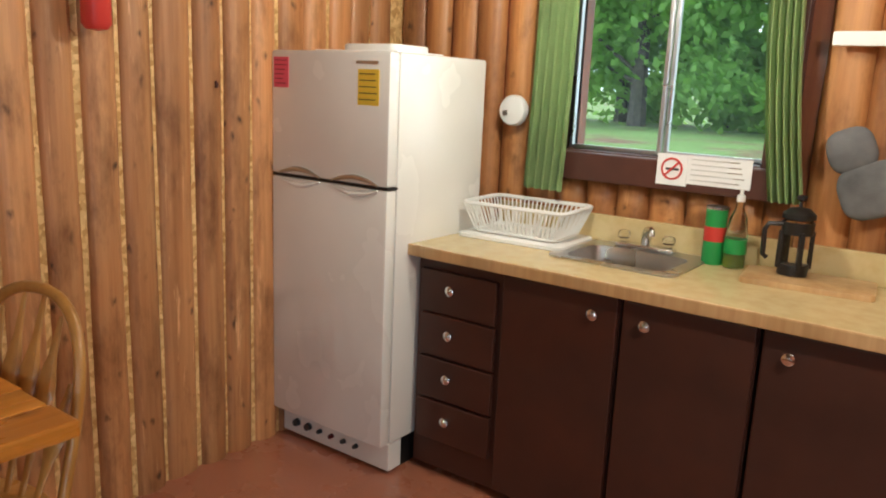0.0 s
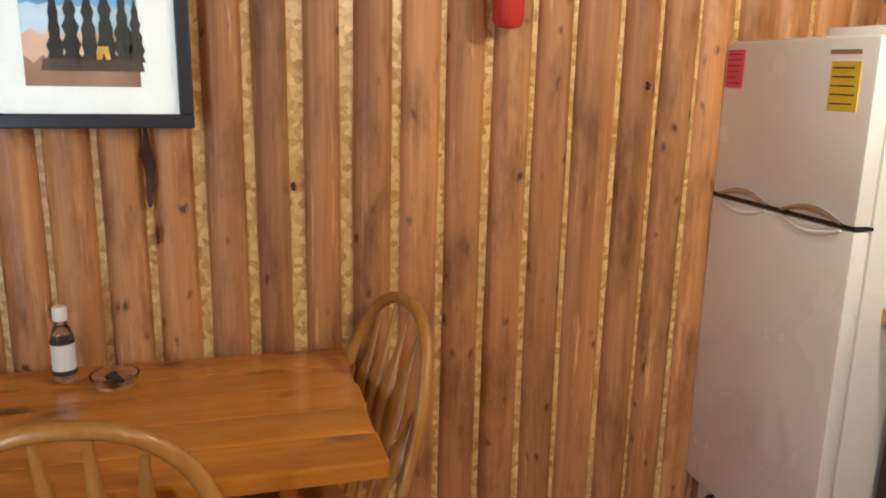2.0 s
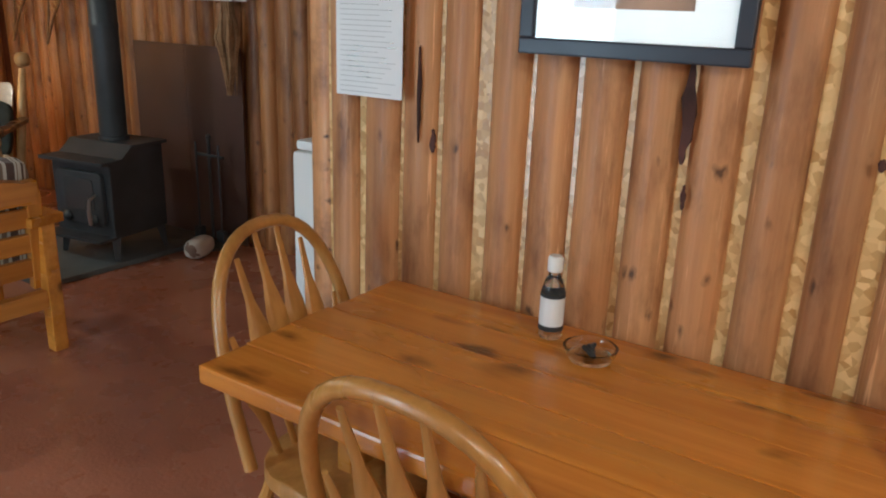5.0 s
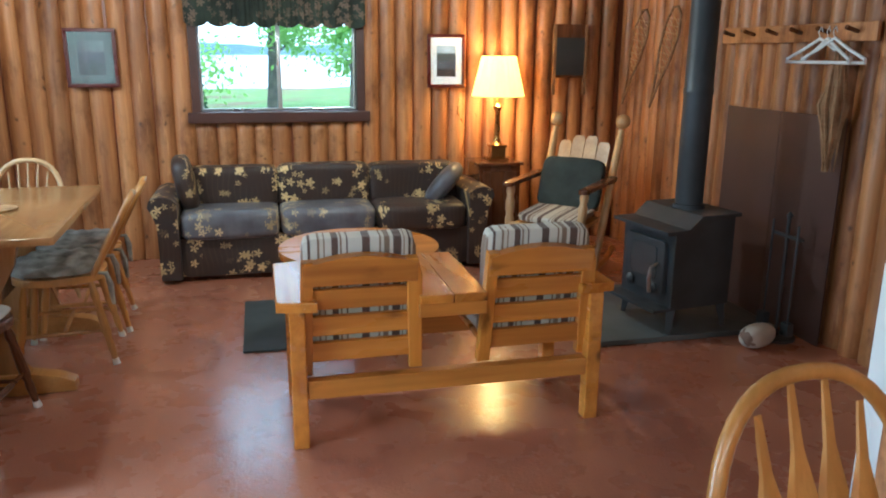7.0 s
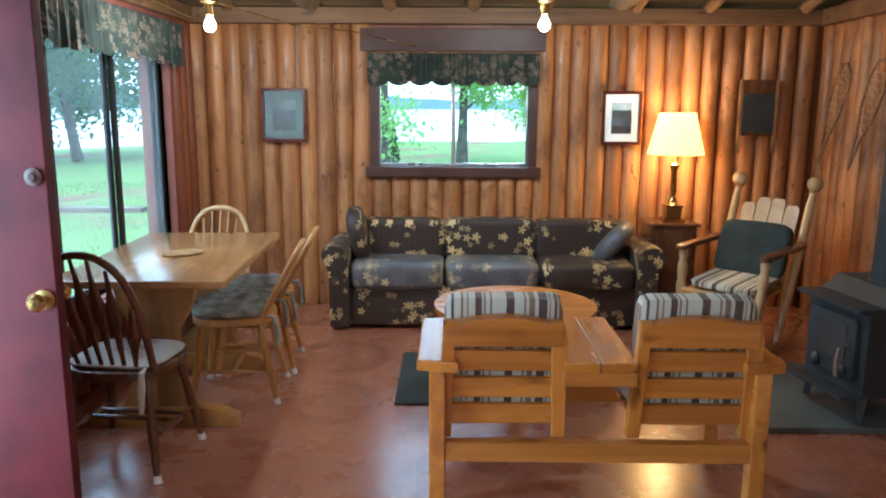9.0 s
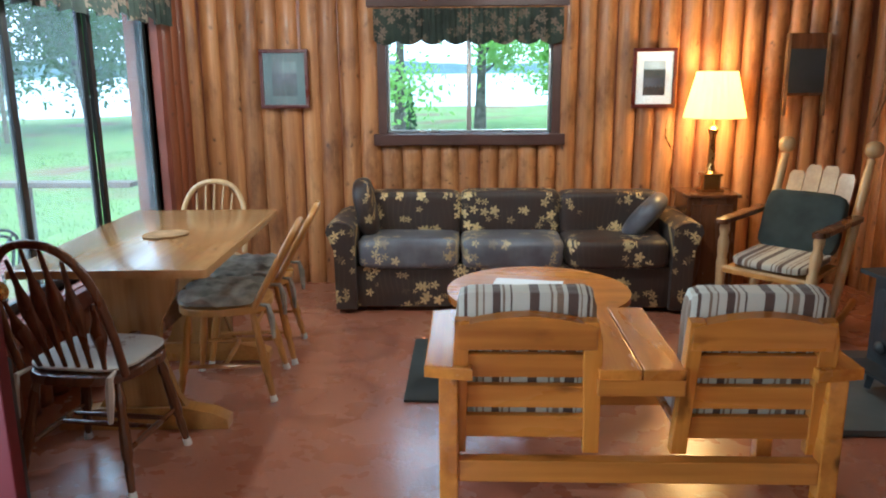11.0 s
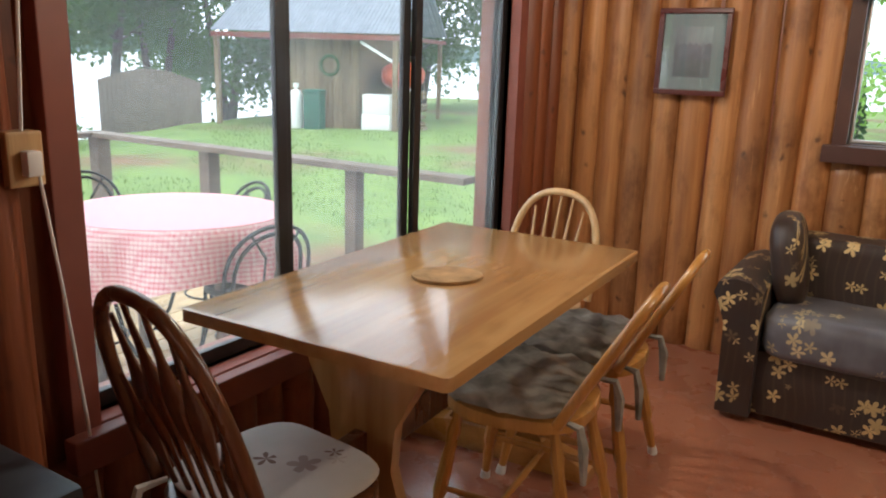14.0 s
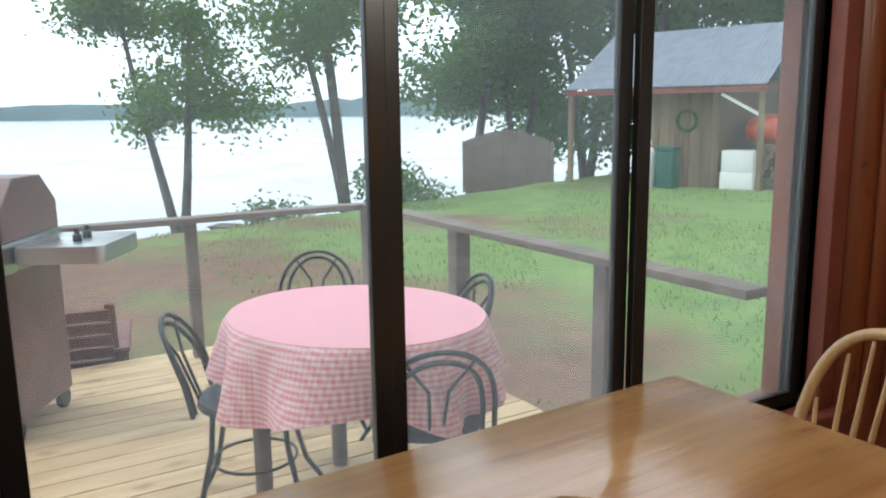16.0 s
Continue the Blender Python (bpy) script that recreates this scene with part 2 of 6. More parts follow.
M["rubbermat"] = plain("dark_rubber_mat", (0.035, 0.045, 0.045), 0.7, wear=0.2)
M["green_curtain"] = plain("green_curtain_cloth", (0.36, 0.50, 0.20), 0.85, wear=0.15, Transmission_Weight=0.0, Sheen_Weight=0.3)
M["greycloth"] = plain("dark_green_cloth", (0.045, 0.055, 0.05), 0.9, wear=0.25, scale=30, bump=0.3)
M["straw"] = plain("woven_straw", (0.40, 0.23, 0.09), 0.8, wear=0.45, scale=60, bump=0.8)
M["greyfleece"] = plain("grey_tufted_cloth", (0.36, 0.345, 0.30), 0.95, wear=0.6, scale=40, bump=0.6)
M["floral_pad"] = cloth_flowers("pale_floral_pad", (0.55, 0.52, 0.47), (0.25, 0.16, 0.12), (0.66, 0.64, 0.60), 5, 0.56)
M["sofa"] = cloth_flowers("brown_floral_upholstery", (0.042, 0.023, 0.016), (0.70, 0.52, 0.24), (0.034, 0.028, 0.030), 6.0, 0.51, rough=0.5)
# Worn sofa cloth; the paler blue-grey is window sheen put into the colour.
M["sofa_sheen"] = cloth_flowers("worn_seat_window_sheen", (0.10, 0.095, 0.11), (0.62, 0.50, 0.28), (0.22, 0.23, 0.27), 6.0, 0.54, rough=0.33)
M["valance"] = cloth_flowers("dark_floral_valance", (0.045, 0.055, 0.045), (0.32, 0.24, 0.18), (0.11, 0.15, 0.11), 7, 0.45)
M["blanket"] = stripes("striped_wool", [(0.50, 0.46, 0.38), (0.10, 0.06, 0.045), (0.58, 0.55, 0.47), (0.22, 0.15, 0.10), (0.56, 0.52, 0.43)], 0, 17)
M["backcloth"] = plain("pale_cushion_cloth", (0.52, 0.52, 0.47), 0.9, wear=0.15)


def floor_material():
    n = Nodes("painted_red_brown_floor")
    vec = n.coords(vary=False)
    patch, wearn, fine = n.noise(vec, 1.1, 4), n.noise(vec, 4.5, 5), n.noise(vec, 70, 3)
    col = n.ramp(patch, [(0.3, (0.35, 0.125, 0.066)), (0.7, (0.43, 0.17, 0.098))])
    col = n.mix(n.ramp(wearn, [(0.62, (0, 0, 0)), (0.78, (0.5, 0.5, 0.5))]), col, (0.34, 0.16, 0.10))
    rough = n.ramp(wearn, [(0.3, (0.2,) * 3), (0.7, (0.36,) * 3)])
    n.bump(fine, 0.3, 0.006)
    return n.done(col, rough, Coat_Weight=0.9, Coat_Roughness=0.2)


def chip_material():
    n = Nodes("chipboard")
    vec = n.coords((1, 1, 1), vary=False)
    vor = n.add("ShaderNodeTexVoronoi", scale=55.0)
    n.link(vec, vor.inputs["Vector"])
    col = n.mix(0.75, (0.68, 0.42, 0.15), n.ramp(vor.outputs["Color"], [(0.1, (0.42, 0.21, 0.06)), (0.9, (0.90, 0.66, 0.32))]))
    n.bump(vor.outputs["Distance"], 0.2, 0.004)
    return n.done(col, 0.3, Coat_Weight=0.3)


def glass_material(name="window_glass", film=0.05):
    """Clear pane with a thin film of dust that scatters daylight."""
    n = Nodes(name)
    n.bsdf.inputs["Base Color"].default_value = (0.97, 0.99, 0.98, 1)
    n.bsdf.inputs["Transmission Weight"].default_value = 1.0
    n.bsdf.inputs["Roughness"].default_value = 0.0
    n.bsdf.inputs["IOR"].default_value = 1.05
    dust, both = n.add("ShaderNodeBsdfTranslucent"), n.add("ShaderNodeMixShader")
    dust.inputs["Color"].default_value = (0.85, 0.93, 0.95, 1)
    n.link(n.ramp(n.noise(n.coords(), 2.2, 4), [(0.3, (film * 0.6,) * 3), (0.7, (film * 1.4,) * 3)]), both.inputs[0])
    n.link(n.bsdf.outputs[0], both.inputs[1])
    n.link(dust.outputs[0], both.inputs[2])
    n.link(both.outputs[0], n.tree.nodes["Material Output"].inputs["Surface"])
    return n.mat


def leaf_material(name, color, glow, wear=0.45):
    """Thin leaves that let part of the light through."""
    n = Nodes(name)
    info = n.noise(n.coords(), 0.9, 4)
    tone = n.ramp(info, [(0.3, tuple(v * (1 - wear) for v in color)), (0.7, color)])
    n.done(tone, 0.6)
    thin, both = n.add("ShaderNodeBsdfTranslucent"), n.add("ShaderNodeMixShader")
    thin.inputs["Color"].default_value = (*glow, 1)
    both.inputs[0].default_value = 0.45
    n.link(n.bsdf.outputs[0], both.inputs[1])
    n.link(thin.outputs[0], both.inputs[2])
    n.link(both.outputs[0], n.tree.nodes["Material Output"].inputs["Surface"])
    return n.mat


M["floor"], M["chip"] = floor_material(), chip_material()
M["glass"], M["clean_glass"] = glass_material("dusty_window_glass", 0.05), glass_material("clean_window_glass", 0.012)
M["clearglass"] = plain("clear_glass", (0.95, 0.98, 0.97), 0.03, wear=0.0, bump=0, Transmission_Weight=1.0)


def ground_material():
    n = Nodes("lawn_and_bare_earth")
    vec = n.coords(vary=False)
    a, b, c = n.noise(vec, 0.28, 4), n.noise(vec, 2.2, 5), n.noise(vec, 38, 3)
    grass = n.ramp(b, [(0.3, (0.10, 0.17, 0.035)), (0.7, (0.19, 0.28, 0.07))])
    earth = n.ramp(b, [(0.3, (0.12, 0.06, 0.035)), (0.7, (0.21, 0.12, 0.07))])
    tc, sep = n.add("ShaderNodeTexCoord"), n.add("ShaderNodeSeparateXYZ")
    n.link(tc.outputs["Object"], sep.inputs[0])
    near = n.add("ShaderNodeMapRange")
    near.inputs[1].default_value, near.inputs[2].default_value = 3.0, -6.0
    n.link(sep.outputs[1], near.inputs[0])
    south = n.add("ShaderNodeMapRange")
    south.inputs[1].default_value, south.inputs[2].default_value = -13.0, -9.0
    n.link(sep.outputs[1], south.inputs[0])
    band = n.add("ShaderNodeMath", operation="MULTIPLY")
    n.link(near.outputs[0], band.inputs[0])
    n.link(south.outputs[0], band.inputs[1])
    mask = n.add("ShaderNodeMath", operation="MULTIPLY_ADD")
    mask.inputs[1].default_value = 0.44
    n.link(band.outputs[0], mask.inputs[0])
    n.link(a, mask.inputs[2])
    col = n.mix(n.ramp(mask.outputs[0], [(0.50, (0, 0, 0)), (0.68, (1, 1, 1))]), grass, earth)
    n.bump(c, 0.7, 0.05)
    return n.done(col, 0.95)


M["ground"] = ground_material()
M["grass"] = plain("grass_blade", (0.18, 0.27, 0.07), 0.8, wear=0.4)
M["leaf"] = leaf_material("birch_leaf", (0.10, 0.17, 0.04), (0.14, 0.26, 0.05))
M["leaf2"] = leaf_material("dark_leaf", (0.07, 0.13, 0.035), (0.10, 0.20, 0.05))
M["leaf3"] = leaf_material("fresh_leaf", (0.20, 0.36, 0.07), (0.46, 0.72, 0.16))
M["needle"] = plain("spruce_needles", (0.055, 0.11, 0.035), 0.7, wear=0.5, scale=3)
M["bark"] = plain("grey_bark", (0.10, 0.085, 0.07), 0.9, wear=0.6, scale=20, bump=0.6)
M["water"] = plain("lake_water", (0.30, 0.34, 0.36), 0.12, wear=0.05, scale=0.5, bump=0.25)
# Forest green greyed to blue: the distance haze is put into this colour.
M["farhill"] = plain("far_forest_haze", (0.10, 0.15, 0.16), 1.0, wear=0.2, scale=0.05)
M["deck"] = wood("deck_plank", (0.40, 0.27, 0.13), (0.58, 0.42, 0.23), (0.70, 0.54, 0.33), along="y", rough=0.65, vary=0.12)
M["rail"] = wood("weathered_rail", (0.10, 0.075, 0.06), (0.17, 0.14, 0.115), (0.26, 0.22, 0.19), along="y", rough=0.8, vary=0.1)
M["shedwall"] = wood("weathered_board", (0.14, 0.10, 0.06), (0.24, 0.18, 0.11), (0.33, 0.26, 0.17), rough=0.8)
M["tin"] = plain("ribbed_tin_roof", (0.42, 0.46, 0.52), 0.4, 0.4, wear=0.15)

# ---- helpers for meshes ----


def box(bm, x0, x1, y0, y1, z0, z1, bevel=0.0):
    made = bmesh.ops.create_cube(bm, size=1.0)["verts"]
    for v in made:
        v.co = Vector(((x0 + x1) / 2 + v.co.x * (x1 - x0), (y0 + y1) / 2 + v.co.y * (y1 - y0), (z0 + z1) / 2 + v.co.z * (z1 - z0)))
    if bevel:
        edges = list({e for v in made for e in v.link_edges})
        bmesh.ops.bevel(bm, geom=edges, offset=bevel, segments=2, affect="EDGES", profile=0.6)
    return bm


def tube(bm, pts, radii, n=8, flat=1.0, cap=True):
    """A round bar through points; radii: one or one a point; flat squeezes it across its first side."""
    pts = [Vector(p) for p in pts]
    if isinstance(radii, (int, float)):
        radii = [radii] * len(pts)
    rings, side = [], None
    for k, p in enumerate(pts):
        d = (pts[min(k + 1, len(pts) - 1)] - pts[max(k - 1, 0)]).normalized()
        if side is None:
            side = d.orthogonal().normalized() if abs(d.z) < 0.9 else Vector((1, 0, 0))
        side = (side - d * side.dot(d)).normalized()
        up = d.cross(side)
        rings.append([bm.verts.new(p + (side * math.cos(a) * flat + up * math.sin(a)) * radii[k]) for a in [2 * math.pi * j / n for j in range(n)]])
    for a, b in zip(rings, rings[1:]):
        for j in range(n):
            bm.faces.new((a[j], a[(j + 1) % n], b[(j + 1) % n], b[j]))
    if cap:
        bm.faces.new(list(reversed(rings[0])))
        bm.faces.new(rings[-1])
    return bm


def lathe(bm, profile, n=20, centre=(0, 0)):
    """A turned shape from (radius, height) rows."""
    rings = [[bm.verts.new((centre[0] + r * math.cos(2 * math.pi * j / n), centre[1] + r * math.sin(2 * math.pi * j / n), z)) for j in range(n)] for r, z in profile]
    for a, b in zip(rings, rings[1:]):
        for j in range(n):
            bm.faces.new((a[j], a[(j + 1) % n], b[(j + 1) % n], b[j]))
    if profile[0][0] > 1e-4:
        bm.faces.new(list(reversed(rings[0])))
    if profile[-1][0] > 1e-4:
        bm.faces.new(rings[-1])
    return bm


def slab(bm, outline, z0, z1, bevel=0.0):
    """A flat plate with the given outline."""
    low, high = [bm.verts.new((x, y, z0)) for x, y in outline], [bm.verts.new((x, y, z1)) for x, y in outline]
    bm.faces.new(list(reversed(low)))
    top = bm.faces.new(high)
    n = len(outline)
    sides = [bm.faces.new((low[j], low[(j + 1) % n], high[(j + 1) % n], high[j])) for j in range(n)]
    if bevel:
        bmesh.ops.bevel(bm, geom=list(top.edges), offset=bevel, segments=2, affect="EDGES", profile=0.6)
    return bm


def cushion(bm, x0, x1, y0, y1, z0, z1, puff=0.35, n=8):
    """A stuffed block with soft rounded edges."""
    start = len(bm.verts)
    made = bmesh.ops.create_cube(bm, size=2.0)["verts"]
    edges = list({e for v in made for e in v.link_edges})
    bmesh.ops.subdivide_edges(bm, edges=edges, cuts=n, use_grid_fill=True)
    bm.verts.ensure_lookup_table()
    verts = bm.verts[start:]
    c, h = Vector(((x0 + x1) / 2, (y0 + y1) / 2, (z0 + z1) / 2)), Vector(((x1 - x0) / 2, (y1 - y0) / 2, (z1 - z0) / 2))
    p = 2.0 / puff
    for v in verts:
        q = v.co
        m = max(abs(q.x), abs(q.y), abs(q.z), 1e-6)
        r = (abs(q.x) ** p + abs(q.y) ** p + abs(q.z) ** p) ** (1 / p)
        q = q * (m / r)
        w = 1 + 0.02 * noise.noise(c + q * 2.3)
        v.co = Vector((c.x + q.x * h.x * w, c.y + q.y * h.y * w, c.z + q.z * h.z * w))
    return bm


def mesh_of(name, bm, mat, smooth=False):
    bmesh.ops.recalc_face_normals(bm, faces=bm.faces)
    data = bpy.data.meshes.new(name)
    bm.to_mesh(data)
    bm.free()
    if smooth:
        data.polygons.foreach_set("use_smooth", [True] * len(data.polygons))
        if smooth != "all":
            data.set_sharp_from_angle(angle=radians(38))
    data.materials.append(M[mat] if isinstance(mat, str) else mat)
    return data


def part(name, bm, mat, parent, label="", smooth=True, m=None):
    ob = new(name, mesh_of(name, bm, mat, smooth))
    ob.parent = parent
    if m is not None:
        ob.matrix_basis = m
    return tagged(ob, label)


def thing(name, label, category, m=None, group="", kind=""):
    ob = new(name)
    ob.empty_display_size = 0.1
    if m is not None:
        ob.matrix_basis = m
    return tagged(ob, label, category, group, kind)


def solo(name, bm, mat, label, category, m=None, group="", kind="", smooth=True):
    ob = new(name, mesh_of(name, bm, mat, smooth))
    if m is not None:
        ob.matrix_basis = m
    return tagged(ob, label, category, group, kind)


B = bmesh.new

# ---- structure ----
XW, XE, YN, YS, XP, YP = 0.5, 5.2, 0.0, -8.1, 3.60, -4.65
PLATE, RIDGE, YR = 2.12, 3.35, -4.05


def boxed(name, dims, mat, label, category, bevel=0.0):
    bm = B()
    for d in dims:
        box(bm, *d, bevel)
    return solo(name, bm, mat, label, category, kind="structure", smooth=False)


def settled_floor():
    """The old floor, which climbs a few centimetres towards the kitchen wall."""
    bm, rows = B(), []
    for y, z in ((YN + 0.2, 0.0), (-6.2, 0.0), (-6.35, 0.008), (-6.6, 0.035), (-6.85, 0.055), (-7.0, 0.06), (YS - 0.2, 0.06)):
        rows.append([bm.verts.new(q) for q in ((XW - 0.2, y, z), (XE + 0.2, y, z), (XE + 0.2, y, -0.12), (XW - 0.2, y, -0.12))])
    for a, b in zip(rows, rows[1:]):
        for k in range(4):
            bm.faces.new((a[k], a[(k + 1) % 4], b[(k + 1) % 4], b[k]))
    bm.faces.new(rows[0]), bm.faces.new(rows[-1])
    return solo("floor", bm, "floor", "worn glossy floor painted red-brown", "floor", kind="structure")


floor = settled_floor()
T = 0.16
# North wall with a window, west wall with a window and a doorway, south wall with the kitchen window.
N0, N1, NZ0, NZ1 = 1.91, 3.03, 1.07, 1.80
W0, W1, WZ0, WZ1 = -2.74, -0.52, 0.46, 2.02
D0, D1, DZ = -4.32, -3.50, 2.02
K0, K1, KZ0, KZ1 = 1.985, 2.745, 1.285, 2.02
wall_n = boxed("wall_north", [(XW - T, N0, YN, YN + T, 0, PLATE), (N1, XE + T, YN, YN + T, 0, PLATE), (N0, N1, YN, YN + T, 0, NZ0), (N0, N1, YN, YN + T, NZ1, PLATE)], "log_dark", "wall of upright varnished pine logs", "wall")
wall_w = boxed("wall_west", [(XW - T, XW, W1, YN, 0, PLATE), (XW - T, XW, D1, W0, 0, PLATE), (XW - T, XW, YS, D0, 0, PLATE), (XW - T, XW, W0, W1, 0, WZ0), (XW - T, XW, W0, W1, WZ1, PLATE), (XW - T, XW, D0, D1, DZ, PLATE)], "log_dark", "dark varnished log wall round a wide window", "wall")
wall_s = boxed("wall_south", [(XW - T, K0, YS - T, YS, 0, PLATE), (K1, XE + T, YS - T, YS, 0, PLATE), (K0, K1, YS - T, YS, 0, KZ0), (K0, K1, YS - T, YS, KZ1, PLATE)], "log_dark", "kitchen wall of upright pine logs", "wall")
wall_e = boxed("wall_east", [(XE, XE + T, YS, YN, 0, PLATE)], "log_dark", "wall of upright pine logs behind the stove", "wall")
wall_p = boxed("wall_partition", [(XP, XP + 0.12, YS, YP, 0, 2.6)], "chip", "partition of peeled logs over chipboard", "wall")
wall_c = boxed("wall_closing", [(XP + 0.12, XE, -5.05, -4.97, 0, 2.3)], "log_dark", "plain log wall behind the partition", "wall")


def gable(x0, x1, name):
    bm = B()
    y = [YS - T, YN + T, YN + T, YR, YS - T]
    z = [PLATE, PLATE, PLATE + 0.02, RIDGE, PLATE + 0.02]
    a = [bm.verts.new((x0, q, r)) for q, r in zip(y, z)]
    b = [bm.verts.new((x1, q, r)) for q, r in zip(y, z)]
    bm.faces.new(a), bm.faces.new(b)
    for k in range(5):
        bm.faces.new((a[k], a[(k + 1) % 5], b[(k + 1) % 5], b[k]))
    return solo(name, bm, "log_dark", "board gable under the roof", "wall", kind="structure", smooth=False)


gable(XW - T, XW, "wall_gable_west")
gable(XE, XE + T, "wall_gable_east")


def ceiling():
    bm = B()
    for side in (1, -1):
        ye = YN + 0.5 if side > 0 else YS - 0.5
        run = abs(ye - YR)
        slope = (RIDGE - PLATE - 0.10) / (YN - YR)
        k, wid = 0, 0.135
        while k * wid < run:
            ya, yb = ye - side * k * wid, ye - side * min((k + 1) * wid - 0.006, run)
            za, zb = (RIDGE - abs(q - YR) * slope for q in (ya, yb))
            j = 0.004 * random.random()
            pts = [(ya, za), (yb, zb), (yb, zb + 0.03), (ya, za + 0.03)]
            a = [bm.verts.new((XW - 0.5, q, r + j)) for q, r in pts]
            b = [bm.verts.new((XE + 0.5, q, r + j)) for q, r in pts]
            bm.faces.new(a), bm.faces.new(b)
            for i in range(4):
                bm.faces.new((a[i], a[(i + 1) % 4], b[(i + 1) % 4], b[i]))
            k += 1
        za, zb = (RIDGE - abs(q - YR) * slope + 0.05 for q in (ye, YR))
        pts = [(ye, za), (YR, zb), (YR, zb + 0.05), (ye, za + 0.05)]
        a = [bm.verts.new((XW - 0.5, q, r)) for q, r in pts]
        b = [bm.verts.new((XE + 0.5, q, r)) for q, r in pts]
        bm.faces.new(a), bm.faces.new(b)
        for i in range(4):
            bm.faces.new((a[i], a[(i + 1) % 4], b[(i + 1) % 4], b[i]))
    return solo("ceiling", bm, "roofboard", "sloping ceiling of dark stained boards", "ceiling", kind="structure", smooth=False)


ceiling()
SLOPE = (RIDGE - PLATE - 0.10) / (YN - YR)


def log_mesh(name, mat, seed, r=0.07):
    """A half-round log one metre high, slightly wavy, bulging along +y."""
    rnd = random.Random(seed)
    bm, rings = B(), []
    steps, n = 14, 9
    for k in range(steps + 1):
        z = k / steps
        w = 1 + 0.05 * noise.noise((seed * 7.1, z * 4, 0)) + 0.025 * noise.noise((seed * 3.3, z * 15, 5))
        off = 0.006 * noise.noise((seed * 1.7, z * 2.5, 9))
        rings.append([bm.verts.new((off - math.cos(math.pi * j / (n - 1)) * r * w, math.sin(math.pi * j / (n - 1)) * r * 0.85 * w - 0.004, z)) for j in range(n)])
    for a, b in zip(rings, rings[1:]):
        for j in range(n - 1):
            bm.faces.new((a[j], a[j + 1], b[j + 1], b[j]))
    bm.faces.new(rings[-1]), bm.faces.new(list(reversed(rings[0])))
    return mesh_of(name, bm, mat, "all")


LOGS = {mat: [log_mesh("log", mat, s + 11 * q) for s in range(6)] for q, mat in enumerate(("log", "log_part", "log_dark"))}


def log_row(parent, mat, start, end, turn, spans, pitch=0.14, wide=1.0, seed=1, deep=1.0):
    """Upright logs from start to end; spans(s) gives the heights to fill at s metres along."""
    rnd = random.Random(seed)
    a, b = Vector(start), Vector(end)
    length, d, s = (b - a).length, (b - a).normalized(), pitch / 2
    while s < length - pitch * 0.3:
        w = wide * rnd.uniform(0.9, 1.1)
        for z0, z1 in spans(s):
            ob = new("log", LOGS[mat][rnd.randrange(6)])
            p = a + d * s
            ob.matrix_basis = Matrix.Translation((p.x, p.y, z0)) @ pose(0, 0, 0, rnd.uniform(-0.15, 0.15), rnd.uniform(-0.3, 0.3), turn) @ Matrix.Diagonal((w * pitch / 0.14, deep * rnd.uniform(0.8, 1.1), z1 - z0, 1))
            ob.parent = parent
        s += pitch * rnd.uniform(0.93, 1.07)


# ---- openings ----


def framed_window(name, label, cuts, z0, z1, place, frame_mat, bar=0.03, depth=0.05, sash="black", sill=True, outer=0.06, glazing="clean_glass"):
    """A window in local x (along the wall), y (out) and z; cuts: the edges of its panes."""
    win = thing(name, label, "window", place, kind="structure")
    bm = B()
    x0, x1 = cuts[0], cuts[-1]
    box(bm, x0 - outer, x0, -0.05, 0.10, z0 - outer, z1 + outer, 0.004)
    box(bm, x1, x1 + outer, -0.05, 0.10, z0 - outer, z1 + outer, 0.004)
    box(bm, x0, x1, -0.05, 0.10, z1, z1 + outer, 0.004)
    box(bm, x0, x1, -0.05, 0.10, z0 - outer, z0, 0.004)
    part("window_frame", bm, frame_mat, win, smooth=False)
    if sill:
        bm = B()
        box(bm, x0 - outer - 0.03, x1 + outer + 0.03, -0.10, -0.052, z0 - outer - 0.02, z0 - 0.005, 0.006)
        part("window_sill", bm, frame_mat, win, smooth=False)
    for k, (a, b) in enumerate(zip(cuts, cuts[1:])):
        dy = 0.02 + 0.025 * (k % 2)
        bm = B()
        for q in ((a, a + bar, z0, z1), (b - bar, b, z0, z1), (a + bar, b - bar, z0, z0 + bar), (a + bar, b - bar, z1 - bar, z1)):
            box(bm, q[0], q[1], dy, dy + 0.024, q[2], q[3], 0.003)
        sa = part("sash", bm, sash, win, smooth=False)
        bm = B()
        box(bm, a + bar - 0.004, b - bar + 0.004, dy + 0.010, dy + 0.014, z0 + bar - 0.004, z1 - bar + 0.004)
        pane = part("pane", bm, glazing, win, smooth=False)
        pane.visible_shadow = False
    return win


framed_window("window_1", "sliding window in a dark brown frame over the sofa", [N0, (N0 + N1) / 2, N1], NZ0, NZ1, pose(0, 0.0, 0), "trim", bar=0.016, sash="steel")
framed_window("window_2", "wide window of three tall panes in black bars", [0.0, 0.76, 1.475, 2.22], WZ0, WZ1, pose(XW, W0, 0, 0, 0, 90), "redtrim", bar=0.045, outer=0.075, glazing="glass")
framed_window("window_3", "sliding kitchen window in a dark brown frame", [-K1, -(K0 + K1) / 2, -K0], KZ0, KZ1, pose(0, YS, 0, 0, 0, 180), "trim", bar=0.016, sash="steel", outer=0.09)
boxed("trim", [(N0 - 0.12, N1 + 0.10, -0.10, -0.03, 1.90, 2.06)], "trim", "dark brown board over the window", "trim", 0.005)
